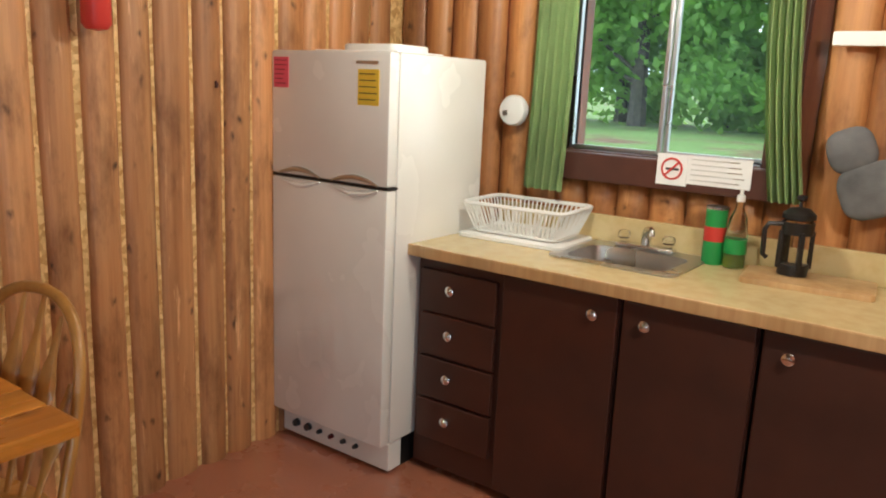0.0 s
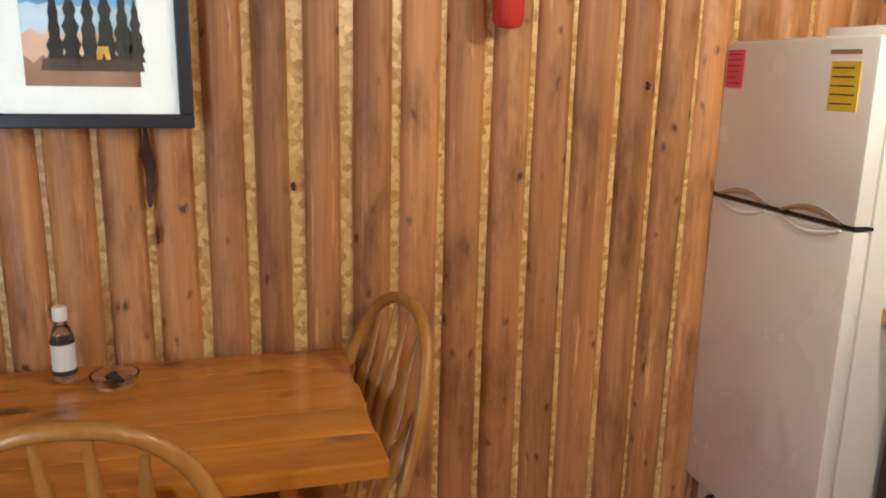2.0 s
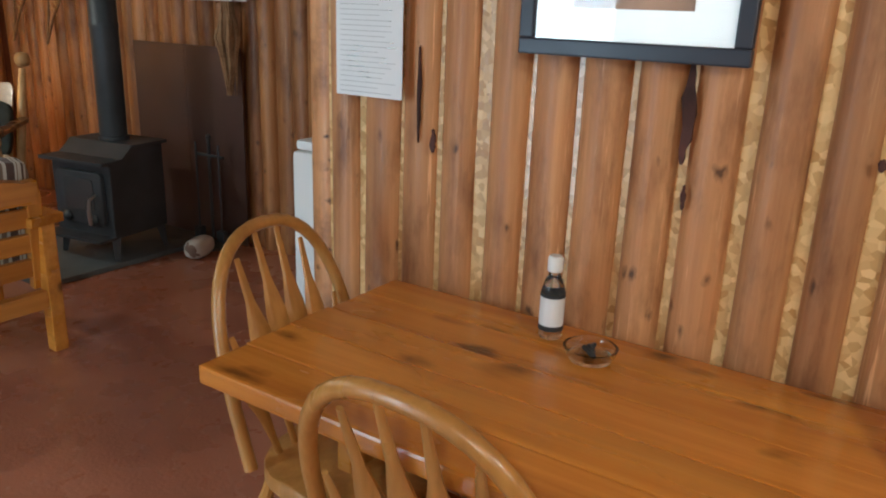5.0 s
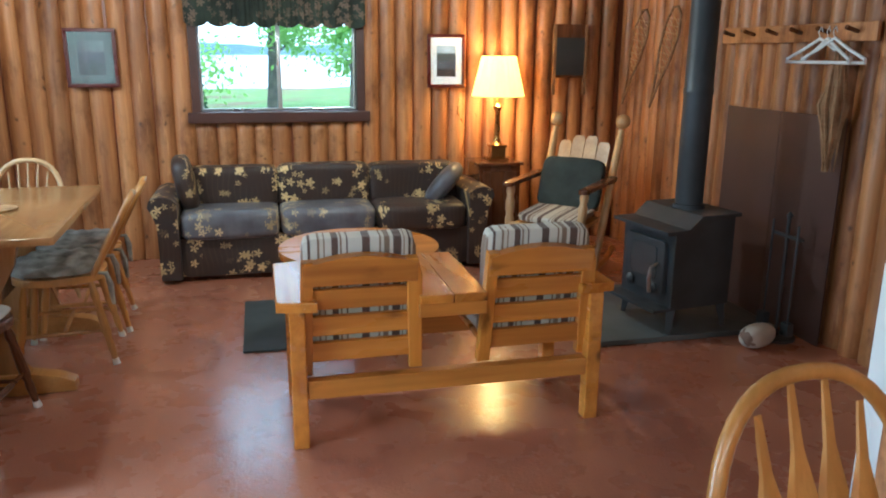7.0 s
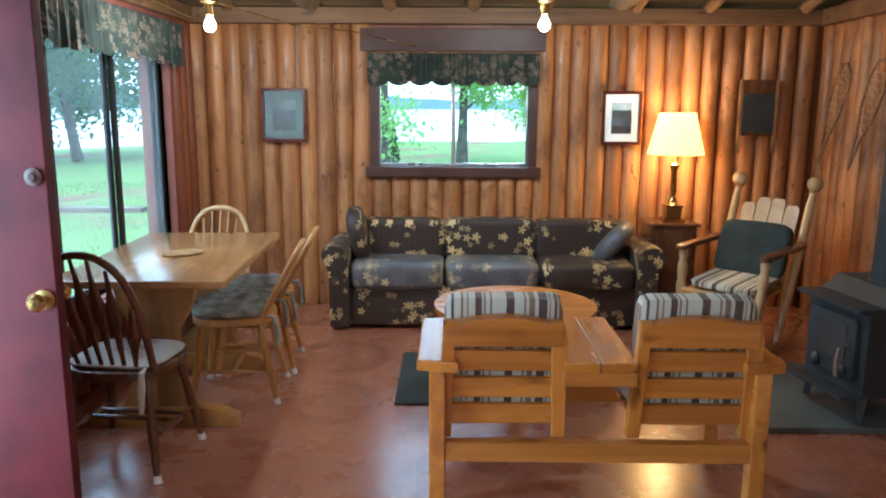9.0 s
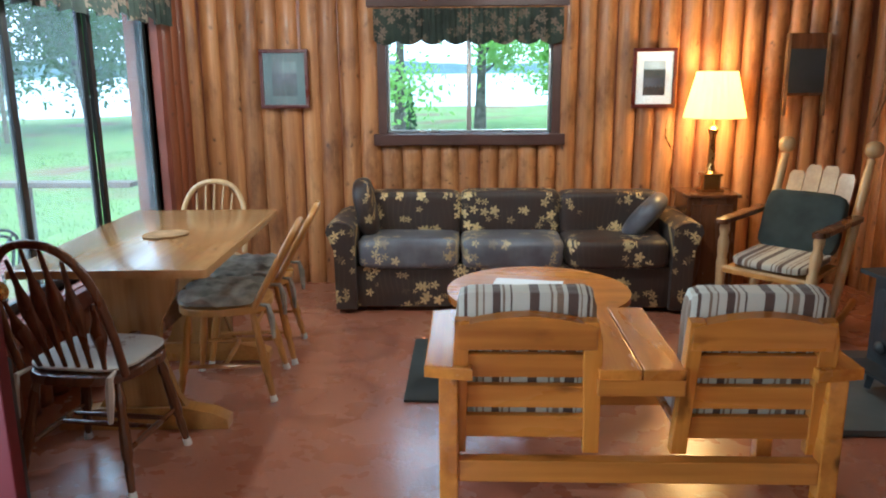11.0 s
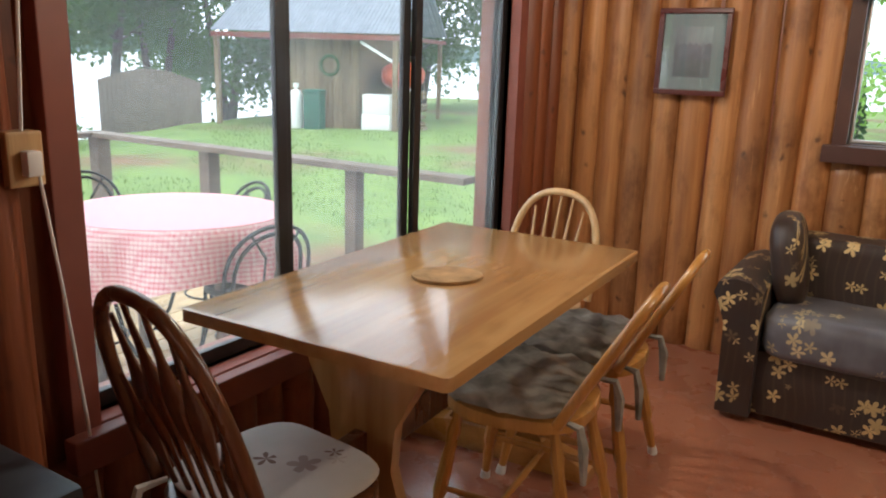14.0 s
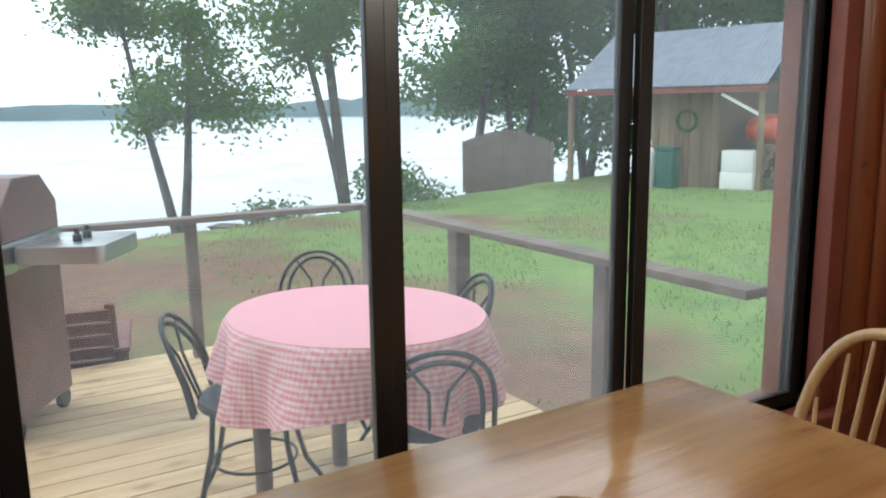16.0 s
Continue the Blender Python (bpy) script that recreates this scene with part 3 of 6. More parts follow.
boxed("wall_plate", [(XW, XE, -0.13, -0.02, 2.09, 2.20), (XE - 0.12, XE, YS, -0.13, 2.09, 2.20), (XW, XW + 0.1, YS, -0.13, 2.09, 2.20)], "roofboard", "dark wooden plate along the wall tops", "trim", 0.006)

# Doorway and the open red door.
boxed("door_frame", [(XW - 0.17, XW + 0.05, D1, D1 + 0.09, 0, DZ + 0.09), (XW - 0.17, XW + 0.05, D0 - 0.09, D0, 0, DZ + 0.09), (XW - 0.17, XW + 0.05, D0, D1, DZ, DZ + 0.09)], "redtrim", "brown painted frame of the doorway", "trim", 0.004)
door = thing("door_1", "dark red wooden door standing open into the room", "door", pose(XW + 0.06, D1 + 0.03, 0.02, 0, 0, -2), kind="structure")
bm = B()
box(bm, 0, 0.67, 0.0, 0.045, 0, 1.98, 0.004)
part("door_leaf", bm, "door_red", door, smooth=False)
for side, yy in ((-1, -0.002), (1, 0.047)):
    bm = B()
    lathe(bm, [(0.032, 0), (0.032, 0.006), (0.012, 0.010), (0.012, 0.03), (0.026, 0.038), (0.03, 0.052), (0.02, 0.066), (0.0, 0.068)], 18)
    part("door_knob", bm, "brass", door, "worn brass knob", m=pose(0.632, yy, 0.89, 90 if side < 0 else -90))
bm = B()
lathe(bm, [(0.028, 0), (0.028, 0.006), (0.014, 0.010), (0.012, 0.016), (0, 0.017)], 18)
part("lock", bm, "trim", door, m=pose(0.632, -0.002, 1.27, 90))

# Rafters, tie logs.
for side in (1, -1):
    for k in range(8):
        x = XW + 0.35 + k * 0.58 + 0.05 * math.sin(k * 3)
        bm = B()
        pts = []
        for j in range(6):
            f = j / 5
            y = (YN - 0.02 if side > 0 else YS + 0.02) * (1 - f) + YR * f
            pts.append((x + 0.02 * math.sin(f * 5 + k), y, RIDGE - abs(y - YR) * SLOPE - 0.045))
        tube(bm, pts, [0.045, 0.046, 0.044, 0.045, 0.042, 0.04], 9)
        solo("rafter", bm, "rafter", "peeled pole rafter under the roof boards", "rafter", group="rafters", kind="structure")
for x, r in ((1.42, 0.085), (3.66, 0.085)):
    bm = B()
    tube(bm, [(x + 0.02 * math.sin(q), -q, 2.27 + 0.01 * math.sin(q * 2)) for q in (0.0, 1, 2, 3, 4, 5, 6, 7, 8.1)], [r * w for w in (1.05, 1.0, 0.98, 1, 1.02, 0.97, 1, 1, 1)], 12)
    solo("tie_log", bm, "tie", "weathered grey log beam across the room", "beam", group="tie logs", kind="structure")

# ---- outdoors ----
GZ = -0.62


def shore(x, y):
    """How far a place lies beyond the lake's edge."""
    west = -14.5 - 0.55 * max(y + 3, 0) ** 0.85 - x if y > -3 else -14.5 + 0.25 * (-3 - y) - x
    north = y - 46 - 0.25 * x
    return max(west, north)


def ground():
    xs = sorted({round(v, 2) for v in [*np.linspace(-45, 30, 76), *np.geomspace(46, 4000, 14), *(-np.geomspace(46, 4000, 14))]} | {round(v, 2) for v in np.linspace(30, 45, 6)})
    xs = list(dict.fromkeys(xs))
    ys = list(xs)
    bm = B()
    grid = []
    for y in ys:
        row = []
        for x in xs:
            d = shore(x, y)
            z = GZ + 0.10 * noise.noise((x * 0.15, y * 0.15, 3)) - 0.015 * max(-x - 3, 0)
            if d > -3:
                z -= min((d + 3) * 0.28, 3.2)
            if 0.0 < x < 5.8 and -8.8 < y < 0.6:
                z = min(z, GZ)
            row.append(bm.verts.new((x, y, z)))
        grid.append(row)
    for a, b in zip(grid, grid[1:]):
        for j in range(len(xs) - 1):
            bm.faces.new((a[j], a[j + 1], b[j + 1], b[j]))
    return solo("ground", bm, "ground", "lawn with worn patches of bare earth", "ground", kind="structure", smooth="all")


def ground_z(x, y):
    d = shore(x, y)
    z = GZ + 0.10 * noise.noise((x * 0.15, y * 0.15, 3)) - 0.015 * max(-x - 3, 0)
    return z - (min((d + 3) * 0.28, 3.2) if d > -3 else 0)


ground()
bm = B()
for r0, r1 in ((0, 4200),):
    vs = [bm.verts.new((r1 * math.cos(a), r1 * math.sin(a), -1.75)) for a in [2 * math.pi * k / 48 for k in range(48)]]
    bm.faces.new(vs)
solo("water", bm, "water", "pale calm lake under an overcast sky", "lake", kind="structure", smooth=False)


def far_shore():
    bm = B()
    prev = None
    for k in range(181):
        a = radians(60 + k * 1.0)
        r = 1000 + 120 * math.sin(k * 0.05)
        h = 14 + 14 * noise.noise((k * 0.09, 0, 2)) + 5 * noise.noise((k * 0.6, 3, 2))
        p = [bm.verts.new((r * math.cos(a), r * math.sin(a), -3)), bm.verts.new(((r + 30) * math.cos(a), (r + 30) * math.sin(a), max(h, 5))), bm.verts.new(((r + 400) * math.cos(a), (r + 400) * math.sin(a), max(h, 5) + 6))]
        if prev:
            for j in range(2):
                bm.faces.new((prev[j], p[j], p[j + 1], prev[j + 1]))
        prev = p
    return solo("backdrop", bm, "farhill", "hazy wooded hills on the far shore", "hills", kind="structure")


far_shore()


def leaf_cloud(bm, centre, size, count, leaf, rnd):
    for _ in range(count):
        d = Vector((rnd.gauss(0, 1), rnd.gauss(0, 1), rnd.gauss(0, 0.8)))
        p = Vector(centre) + d * size * 0.5
        u = Vector((rnd.gauss(0, 1), rnd.gauss(0, 1), rnd.gauss(0, 1))).normalized()
        v = u.orthogonal().normalized()
        s = leaf * rnd.uniform(0.6, 1.3)
        vs = [bm.verts.new(p + u * s), bm.verts.new(p + v * s * 0.55), bm.verts.new(p - u * s), bm.verts.new(p - v * s * 0.55)]
        bm.faces.new(vs)


def tree(x, y, height, lean, seed, leaf="leaf", leaf_size=0.13, per=200, stems=1, low=0.3, label="leafy birch with a slender grey trunk on the lawn"):
    rnd = random.Random(seed)
    ob = thing("tree", label, "tree", pose(x, y, ground_z(x, y) - 0.05))
    bmt, bml = B(), B()
    for s in range(stems):
        ang = rnd.uniform(0, 6.28)
        tip = Vector((lean[0] * height + math.cos(ang) * 0.16 * height * (stems > 1), lean[1] * height + math.sin(ang) * 0.16 * height * (stems > 1), height))
        pts = [tip * f + Vector((math.sin(f * 6 + s) * 0.12, math.cos(f * 5 + s) * 0.12, 0)) * f for f in (0, 0.12, 0.25, 0.4, 0.55, 0.7, 0.85, 1.0)]
        r = 0.022 * height / (stems ** 0.5)
        tube(bmt, pts, [r * w for w in (1.3, 1.0, 0.85, 0.7, 0.55, 0.4, 0.25, 0.08)], 8)
        for b in range(13):
            f = rnd.uniform(low, 0.97)
            base = tip * f
            a = rnd.uniform(0, 6.28)
            ln = height * rnd.uniform(0.16, 0.3) * (1.15 - f * 0.7)
            end = base + Vector((math.cos(a) * ln, math.sin(a) * ln, ln * rnd.uniform(-0.05, 0.6)))
            mid = (base + end) / 2 + Vector((0, 0, ln * 0.1))
            tube(bmt, [base, mid, end], [r * 0.35 * (1.1 - f), r * 0.2 * (1.1 - f), 0.006], 5)
            for c in (mid, end, (mid + end) / 2 + Vector((rnd.uniform(-0.4, 0.4), rnd.uniform(-0.4, 0.4), -0.2))):
                leaf_cloud(bml, c, ln * 0.5, per // 3, leaf_size, rnd)
    part("trunk", bmt, "bark", ob)
    part("crown", bml, leaf, ob, smooth=False)
    return ob


def spruce(x, y, height, seed, label="dark spruce at the edge of the lawn"):
    rnd = random.Random(seed)
    ob = thing("tree", label, "tree", pose(x, y, ground_z(x, y) - 0.05))
    bm = B()
    tube(bm, [(0, 0, 0), (0, 0, height * 0.5), (0, 0, height)], [height * 0.018, height * 0.012, 0.01], 7)
    part("trunk", bm, "bark", ob)
    bm = B()
    for _ in range(int(340 * height / 6)):
        f = rnd.uniform(0.06, 0.99)
        a, ln = rnd.uniform(0, 6.28), height * 0.2 * (1.02 - f) * rnd.uniform(0.6, 1.1)
        p0 = Vector((0, 0, height * f))
        p1 = p0 + Vector((math.cos(a) * ln, math.sin(a) * ln, -ln * 0.35))
        side = Vector((-math.sin(a), math.cos(a), 0)) * (ln * 0.16 + 0.03)
        m = p0.lerp(p1, 0.55)
        bm.faces.new([bm.verts.new(q) for q in (p0, m + side, p1, m - side)])
        bm.faces.new([bm.verts.new(q) for q in (p0 + Vector((0, 0, 0.05)), m + Vector((0, 0, 0.1)), p1, m - Vector((0, 0, 0.12)))])
    part("crown", bm, "needle", ob, smooth=False)
    return ob


tree(-18.9, 1.6, 8.5, (-0.02, -0.05), 4, stems=2, per=560, low=0.42, leaf_size=0.085)
tree(-16.0, 5.1, 9.5, (-0.03, -0.03), 9, stems=3, per=500, low=0.42, leaf_size=0.085)
for k, (x, y, h) in enumerate(((-20.9, 11.9, 10), (-23, 15.5, 11), (-20, 19.5, 12), (-16.5, 22.5, 12), (-12.5, 25, 12), (-8, 28, 12), (-25, 21, 13), (-18.5, 27, 14), (-11, 31, 14))):
    tree(x, y, h, (0.0, 0.02), 13 + k, leaf="leaf2", stems=2, low=0.34 if k < 2 else 0.12, per=520, leaf_size=0.13, label="dense dark leafy tree behind the shed")


# ---- furniture ----


def rounded(x0, x1, y0, y1, r=0.03, n=4):
    pts = []
    for cx, cy, a0 in ((x1 - r, y1 - r, 0), (x0 + r, y1 - r, 90), (x0 + r, y0 + r, 180), (x1 - r, y0 + r, 270)):
        pts += [(cx + r * math.cos(radians(a0 + 90 * k / n)), cy + r * math.sin(radians(a0 + 90 * k / n))) for k in range(n + 1)]
    return pts


def oval(rx, ry, n=28, cx=0.0, cy=0.0):
    return [(cx + rx * math.cos(2 * math.pi * k / n), cy + ry * math.sin(2 * math.pi * k / n)) for k in range(n)]


def windsor(m, mat, label, arrows=True, pad="", feet=False, width=0.44, top=0.95, group="dining chairs", tie=False, lean=0.30):
    """A bow-back chair that faces +y, its back towards -y."""
    ch = thing("dining_chair", label, "chair", m, group)
    bm = B()
    out = []
    for k in range(28):
        a = 2 * math.pi * k / 28
        c, s = math.cos(a), math.sin(a)
        w = width / 2 * (1.0 if s > 0 else 0.94)
        out.append((w * math.copysign(abs(c) ** 0.7, c), 0.21 * math.copysign(abs(s) ** 0.75, s)))
    slab(bm, out, 0.415, 0.45, 0.012)
    part("seat", bm, mat, ch)
    bm = B()
    hw = width / 2 - 0.025
    pts = []
    for k in range(25):
        a = math.pi * k / 24
        zz = 0.45 + (top - 0.45) * (math.sin(a) ** 0.62 if 0 < k < 24 else 0)
        pts.append((-(hw * (1 + 0.06 * math.sin(a))) * math.copysign(abs(math.cos(a)) ** 0.85, math.cos(a)), -0.16 - (zz - 0.45) * lean, zz))
    tube(bm, pts, 0.0155, 10)
    part("back_bow", bm, mat, ch)
    n = 6 if arrows else 7
    for k in range(n):
        f = (k + 0.5) / n * 2 - 1
        x0, x1 = f * hw * 0.72, f * hw * 0.98
        zt = 0.45 + (top - 0.465) * (1 - abs(f) ** 2.6) ** 0.55
        a, b = Vector((x0, -0.155, 0.445)), Vector((x1, -0.16 - (zt - 0.45) * lean, zt))
        bm = B()
        if arrows:
            prof = [(0, 0.010), (0.16, 0.011), (0.34, 0.017), (0.55, 0.033), (0.62, 0.032), (0.78, 0.014), (1, 0.008)]
            tube(bm, [a.lerp(b, q) for q, _ in prof], [r for _, r in prof], 8, 1.0)
            d = (b - a).normalized()
            for v in bm.verts:
                t = (v.co - a).dot(d)
                line = a + d * t
                off = v.co - line
                v.co = line + Vector((off.x, off.y * 0.45, off.z))
        else:
            tube(bm, [a, a.lerp(b, 0.4), b], [0.006, 0.008, 0.005], 7)
        part("spindle", bm, mat, ch)
    legs = []
    for sx in (-1, 1):
        for sy in (-1, 1):
            a, b = Vector((sx * (width / 2 - 0.07), sy * 0.14, 0.425)), Vector((sx * (width / 2 - 0.005), sy * (0.20 if sy > 0 else 0.23), 0.0))
            prof = [(0, 0.013), (0.12, 0.015), (0.20, 0.021), (0.26, 0.016), (0.45, 0.020), (0.62, 0.022), (0.70, 0.014), (0.75, 0.018), (1, 0.011)]
            bm = B()
            tube(bm, [a.lerp(b, q) for q, _ in prof], [r for _, r in prof], 9)
            leg = part("leg", bm, mat, ch)
            legs.append((a, b))
            if feet:
                bm = B()
                tube(bm, [a.lerp(b, 0.93), a.lerp(b, 1.0)], [0.015, 0.018], 10)
                part("foot_cover", bm, "plastic", leg, "white plastic foot cover")
    for i, j in ((0, 1), (2, 3)):
        bm = B()
        p, q = legs[i][0].lerp(legs[i][1], 0.6), legs[j][0].lerp(legs[j][1], 0.6)
        tube(bm, [p, (p + q) / 2, q], [0.008, 0.013, 0.008], 8)
        part("stretcher", bm, mat, ch)
    for f in ((0.5,) if not tie else (0.55, 0.75)):
        bm = B()
        p, q = legs[0][0].lerp(legs[1][0], f).lerp(legs[0][1].lerp(legs[1][1], f), 0.6), legs[2][0].lerp(legs[3][0], f).lerp(legs[2][1].lerp(legs[3][1], f), 0.6)
        tube(bm, [p, (p + q) / 2, q], [0.008, 0.012, 0.008], 8)
        part("stretcher", bm, mat, ch)
    if pad:
        pd = thing("seat_pad", "tufted grey tie-on pad on a dining chair" if pad == "greyfleece" else "pale floral pad tied on a dining chair", "cushion", m, "seat pads")
        bm = B()
        cushion(bm, -0.20, 0.20, -0.175, 0.20, 0.452, 0.505 if pad == "greyfleece" else 0.475, 0.5, 10)
        if pad == "greyfleece":
            for v in bm.verts:
                v.co.z += 0.012 * math.cos(v.co.x * 47) * math.cos(v.co.y * 47) if v.co.z > 0.47 else 0
                v.co.x *= 1.05
        part("pad", bm, pad, pd)
        for sx in (-1, 1):
            bm = B()
            tube(bm, [(sx * 0.16, -0.16, 0.46), (sx * 0.175, -0.22, 0.455), (sx * 0.18, -0.235, 0.40), (sx * 0.175, -0.24, 0.30)], [0.006, 0.012, 0.016, 0.009], 6)
            part("tie", bm, pad, pd)
    return ch


# Kitchen table against the partition.
ta = thing("kitchen_table", "varnished knotty pine table against the log partition", "table", pose(0, 0, 0))
for k in range(5):
    x0, x1 = 2.885 + k * 0.132, 2.885 + (k + 1) * 0.132 - 0.0012
    bm = B()
    box(bm, x0, x1, -6.135 + 0.006 * (k % 2), -4.94 + 0.004 * (k % 3), 0.708, 0.75, 0.004 if 0 < k < 4 else 0.008)
    part("top_plank", bm, "pine", ta, smooth=False)
for yy in (-5.95, -5.12):
    bm = B()
    box(bm, 2.98, 3.48, yy - 0.03, yy + 0.03, 0.02, 0.08, 0.008)
    part("foot", bm, "pine_x", ta, smooth=False)
    bm = B()
    box(bm, 3.12, 3.34, yy - 0.02, yy + 0.02, 0.08, 0.66, 0.006)
    part("leg", bm, "pine", ta, smooth=False)
    bm = B()
    box(bm, 2.98, 3.48, yy - 0.03, yy + 0.03, 0.655, 0.707, 0.008)
    part("bearer", bm, "pine_x", ta, smooth=False)
bm = B()
box(bm, 3.20, 3.26, -5.93, -5.14, 0.30, 0.40, 0.006)
part("rail", bm, "pine", ta, smooth=False)
OAK = "golden oak arrow-back chair with a bowed back at the pine table"
windsor(pose(3.23, -5.10, 0, 0, 0, 183), "oak", OAK, group="chairs at the pine table", width=0.49)
windsor(pose(3.217, -5.96, 0, 0, 0, 16), "oak", OAK, group="chairs at the pine table", width=0.46)
windsor(pose(3.005, -5.595, 0, 0, 0, -92), "oak", OAK, group="chairs at the pine table", width=0.53, top=0.97)

# Dining table by the wide window.
tb = thing("dining_table", "long maple trestle table beside the wide window", "table", pose(1.07, -1.945, 0, 0, 0, 2.0))
bm = B()
slab(bm, rounded(-0.385, 0.385, -0.655, 0.655, 0.02), 0.727, 0.76, 0.008)
part("tabletop", bm, "maple", tb)
for sy in (-1, 1):
    yy = sy * 0.40
    bm = B()
    slab(bm, [(-0.20, 0.74), (-0.17, 0.60), (-0.10, 0.48), (-0.09, 0.36), (-0.15, 0.16), (-0.20, 0.09), (0.20, 0.09), (0.15, 0.16), (0.09, 0.36), (0.10, 0.48), (0.17, 0.60), (0.20, 0.74)], -0.022, 0.022, 0.004)
    part("leg", bm, "maple", tb, m=pose(0, yy, -0.012, 90, 0, 0))
    bm = B()
    slab(bm, [(-0.36, 0.0), (-0.36, 0.045), (-0.30, 0.075), (-0.18, 0.10), (0.18, 0.10), (0.30, 0.075), (0.36, 0.045), (0.36, 0.0)], -0.04, 0.04, 0.008)
    part("foot", bm, "oak", tb, "scuffed wooden foot", m=pose(0, yy, 0, 90, 0, 0))
bm = B()
box(bm, -0.02, 0.02, -0.52, 0.52, 0.34, 0.44, 0.006)
part("stretcher", bm, "walnut", tb, smooth=False)
bm = B()
slab(bm, oval(0.105, 0.085, 32), 0.762, 0.770, 0.003)
coaster = solo("table_mat", bm, "straw", "round woven straw mat on the dining table", "table mat", pose(1.087, -1.968, 0, 0, 0, 45))
windsor(pose(1.08, -2.68, 0, 0, 0, -6), "walnut", "dark brown arrow-back chair with tied floral pad", pad="floral_pad", group="chairs at the dining table", width=0.45, feet=True, tie=True)
windsor(pose(1.325, -1.90, 0, 0, 0, 95), "oak", "worn bow-back spindle chair with grey pad", arrows=False, pad="greyfleece", feet=True, group="chairs at the dining table", top=0.81, width=0.42, lean=0.55)
windsor(pose(1.32, -1.44, 0, 0, 0, 95), "oak", "worn bow-back spindle chair with grey pad", arrows=False, pad="greyfleece", feet=True, group="chairs at the dining table", top=0.81, width=0.42, lean=0.55)
windsor(pose(0.95, -1.15, 0, 0, 0, 178), "ash", "pale bow-back spindle chair at the table end", arrows=False, group="chairs at the dining table", top=0.855, width=0.44)

# Sofa.
sofa = thing("sofa", "brown floral three-seat sofa with worn seats under the window", "sofa", pose(2.74, -0.45, 0))
bm = B()
box(bm, -0.98, 0.98, -0.27, 0.30, 0.03, 0.30, 0.02)
part("base", bm, "sofa", sofa)
bm = B()
box(bm, -1.0, 1.0, 0.14, 0.36, 0.28, 0.64, 0.05)
part("back_frame", bm, "sofa", sofa)
for sx in (-1, 1):
    bm = B()
    slab(bm, [(-0.06, 0.03), (0.07, 0.03), (0.075, 0.40), (0.10, 0.47), (0.125, 0.52), (0.11, 0.565), (0.05, 0.585), (-0.01, 0.575), (-0.055, 0.54)], -0.32, 0.30, 0.015)
    ob = part("arm", bm, "sofa", sofa, m=pose(sx * 1.03, 0, 0) @ Matrix.Diagonal((sx, 1, 1, 1)) @ pose(0, 0, 0, 90, 0, 0) @ Matrix.Diagonal((1, 1, -1, 1)))
for k in range(3):
    x0 = -0.975 + k * 0.65
    bm = B()
    cushion(bm, x0 + 0.004, x0 + 0.646, -0.32, 0.17, 0.28, 0.47, 0.30, 10)
    # The first two seats take the cloth with the window's sheen coloured in.
    part("seat_cushion", bm, "sofa_sheen" if k < 2 else "sofa", sofa, "worn seat cushion with window sheen put into its colour" if k < 2 else "")
    bm = B()
    cushion(bm, x0 - 0.002, x0 + 0.652, 0.03, 0.25, 0.42, 0.712 + 0.006 * (k % 2), 0.22, 12)
    part("back_cushion", bm, "sofa", sofa)
bm = B()
cushion(bm, -0.07, 0.07, -0.19, 0.19, -0.19, 0.19, 0.6, 8)
solo("throw_pillow", bm, "sofa", "brown floral pillow against the sofa arm", "pillow", pose(1.80, -0.42, 0.62, 0, -10, 4), "throw pillows")
bm = B()
cushion(bm, -0.07, 0.07, -0.17, 0.17, -0.17, 0.17, 0.7, 8)
solo("throw_pillow", bm, "sofa_sheen", "blue-grey floral pillow lying on the sofa", "pillow", pose(3.60, -0.47, 0.57, 12, 40, -20), "throw pillows")

# Night stand and lamp.
ns = thing("night_stand", "small dark wooden cabinet beside the sofa", "cabinet", pose(4.03, -0.30, 0))
bm = B()
box(bm, -0.16, 0.16, -0.15, 0.17, 0.05, 0.68, 0.006)
part("body", bm, "walnut", ns, smooth=False)
bm = B()
box(bm, -0.18, 0.18, -0.17, 0.18, 0.682, 0.705, 0.006)
part("top", bm, "walnut", ns, smooth=False)
bm = B()
box(bm, -0.13, 0.13, -0.166, -0.152, 0.12, 0.64, 0.006)
dr = part("door", bm, "walnut", ns, smooth=False)
bm = B()
lathe(bm, [(0.012, 0), (0.008, 0.012), (0.014, 0.02), (0, 0.026)], 12)
part("knob", bm, "brass", dr, m=pose(-0.10, -0.167, 0.40, 90))
for sx in (-1, 1):
    for sy in (-1, 1):
        bm = B()
        box(bm, sx * 0.14 - 0.018, sx * 0.14 + 0.018, sy * 0.13 - 0.018 + 0.01, sy * 0.13 + 0.018 + 0.01, 0, 0.05, 0.003)
        part("leg", bm, "walnut", ns, smooth=False)
tl = thing("table_lamp", "lit brass column lamp with a cream pleated shade", "lamp", pose(4.055, -0.28, 0.706))
bm = B()
box(bm, -0.075, 0.075, -0.075, 0.075, 0, 0.018, 0.004)
box(bm, -0.055, 0.055, -0.055, 0.055, 0.018, 0.10, 0.005)
box(bm, -0.065, 0.065, -0.065, 0.065, 0.10, 0.115, 0.003)
part("base", bm, "brass", tl, smooth=False)
bm = B()
lathe(bm, [(0.045, 0.115), (0.03, 0.13), (0.028, 0.16), (0.018, 0.18), (0.024, 0.20), (0.020, 0.36), (0.030, 0.375), (0.034, 0.40), (0.016, 0.415), (0.010, 0.43), (0.010, 0.52)], 20)
part("column", bm, "brass", tl)
n = Nodes("lit_cream_shade")
n.bsdf.inputs["Base Color"].default_value = (0.85, 0.70, 0.40, 1)
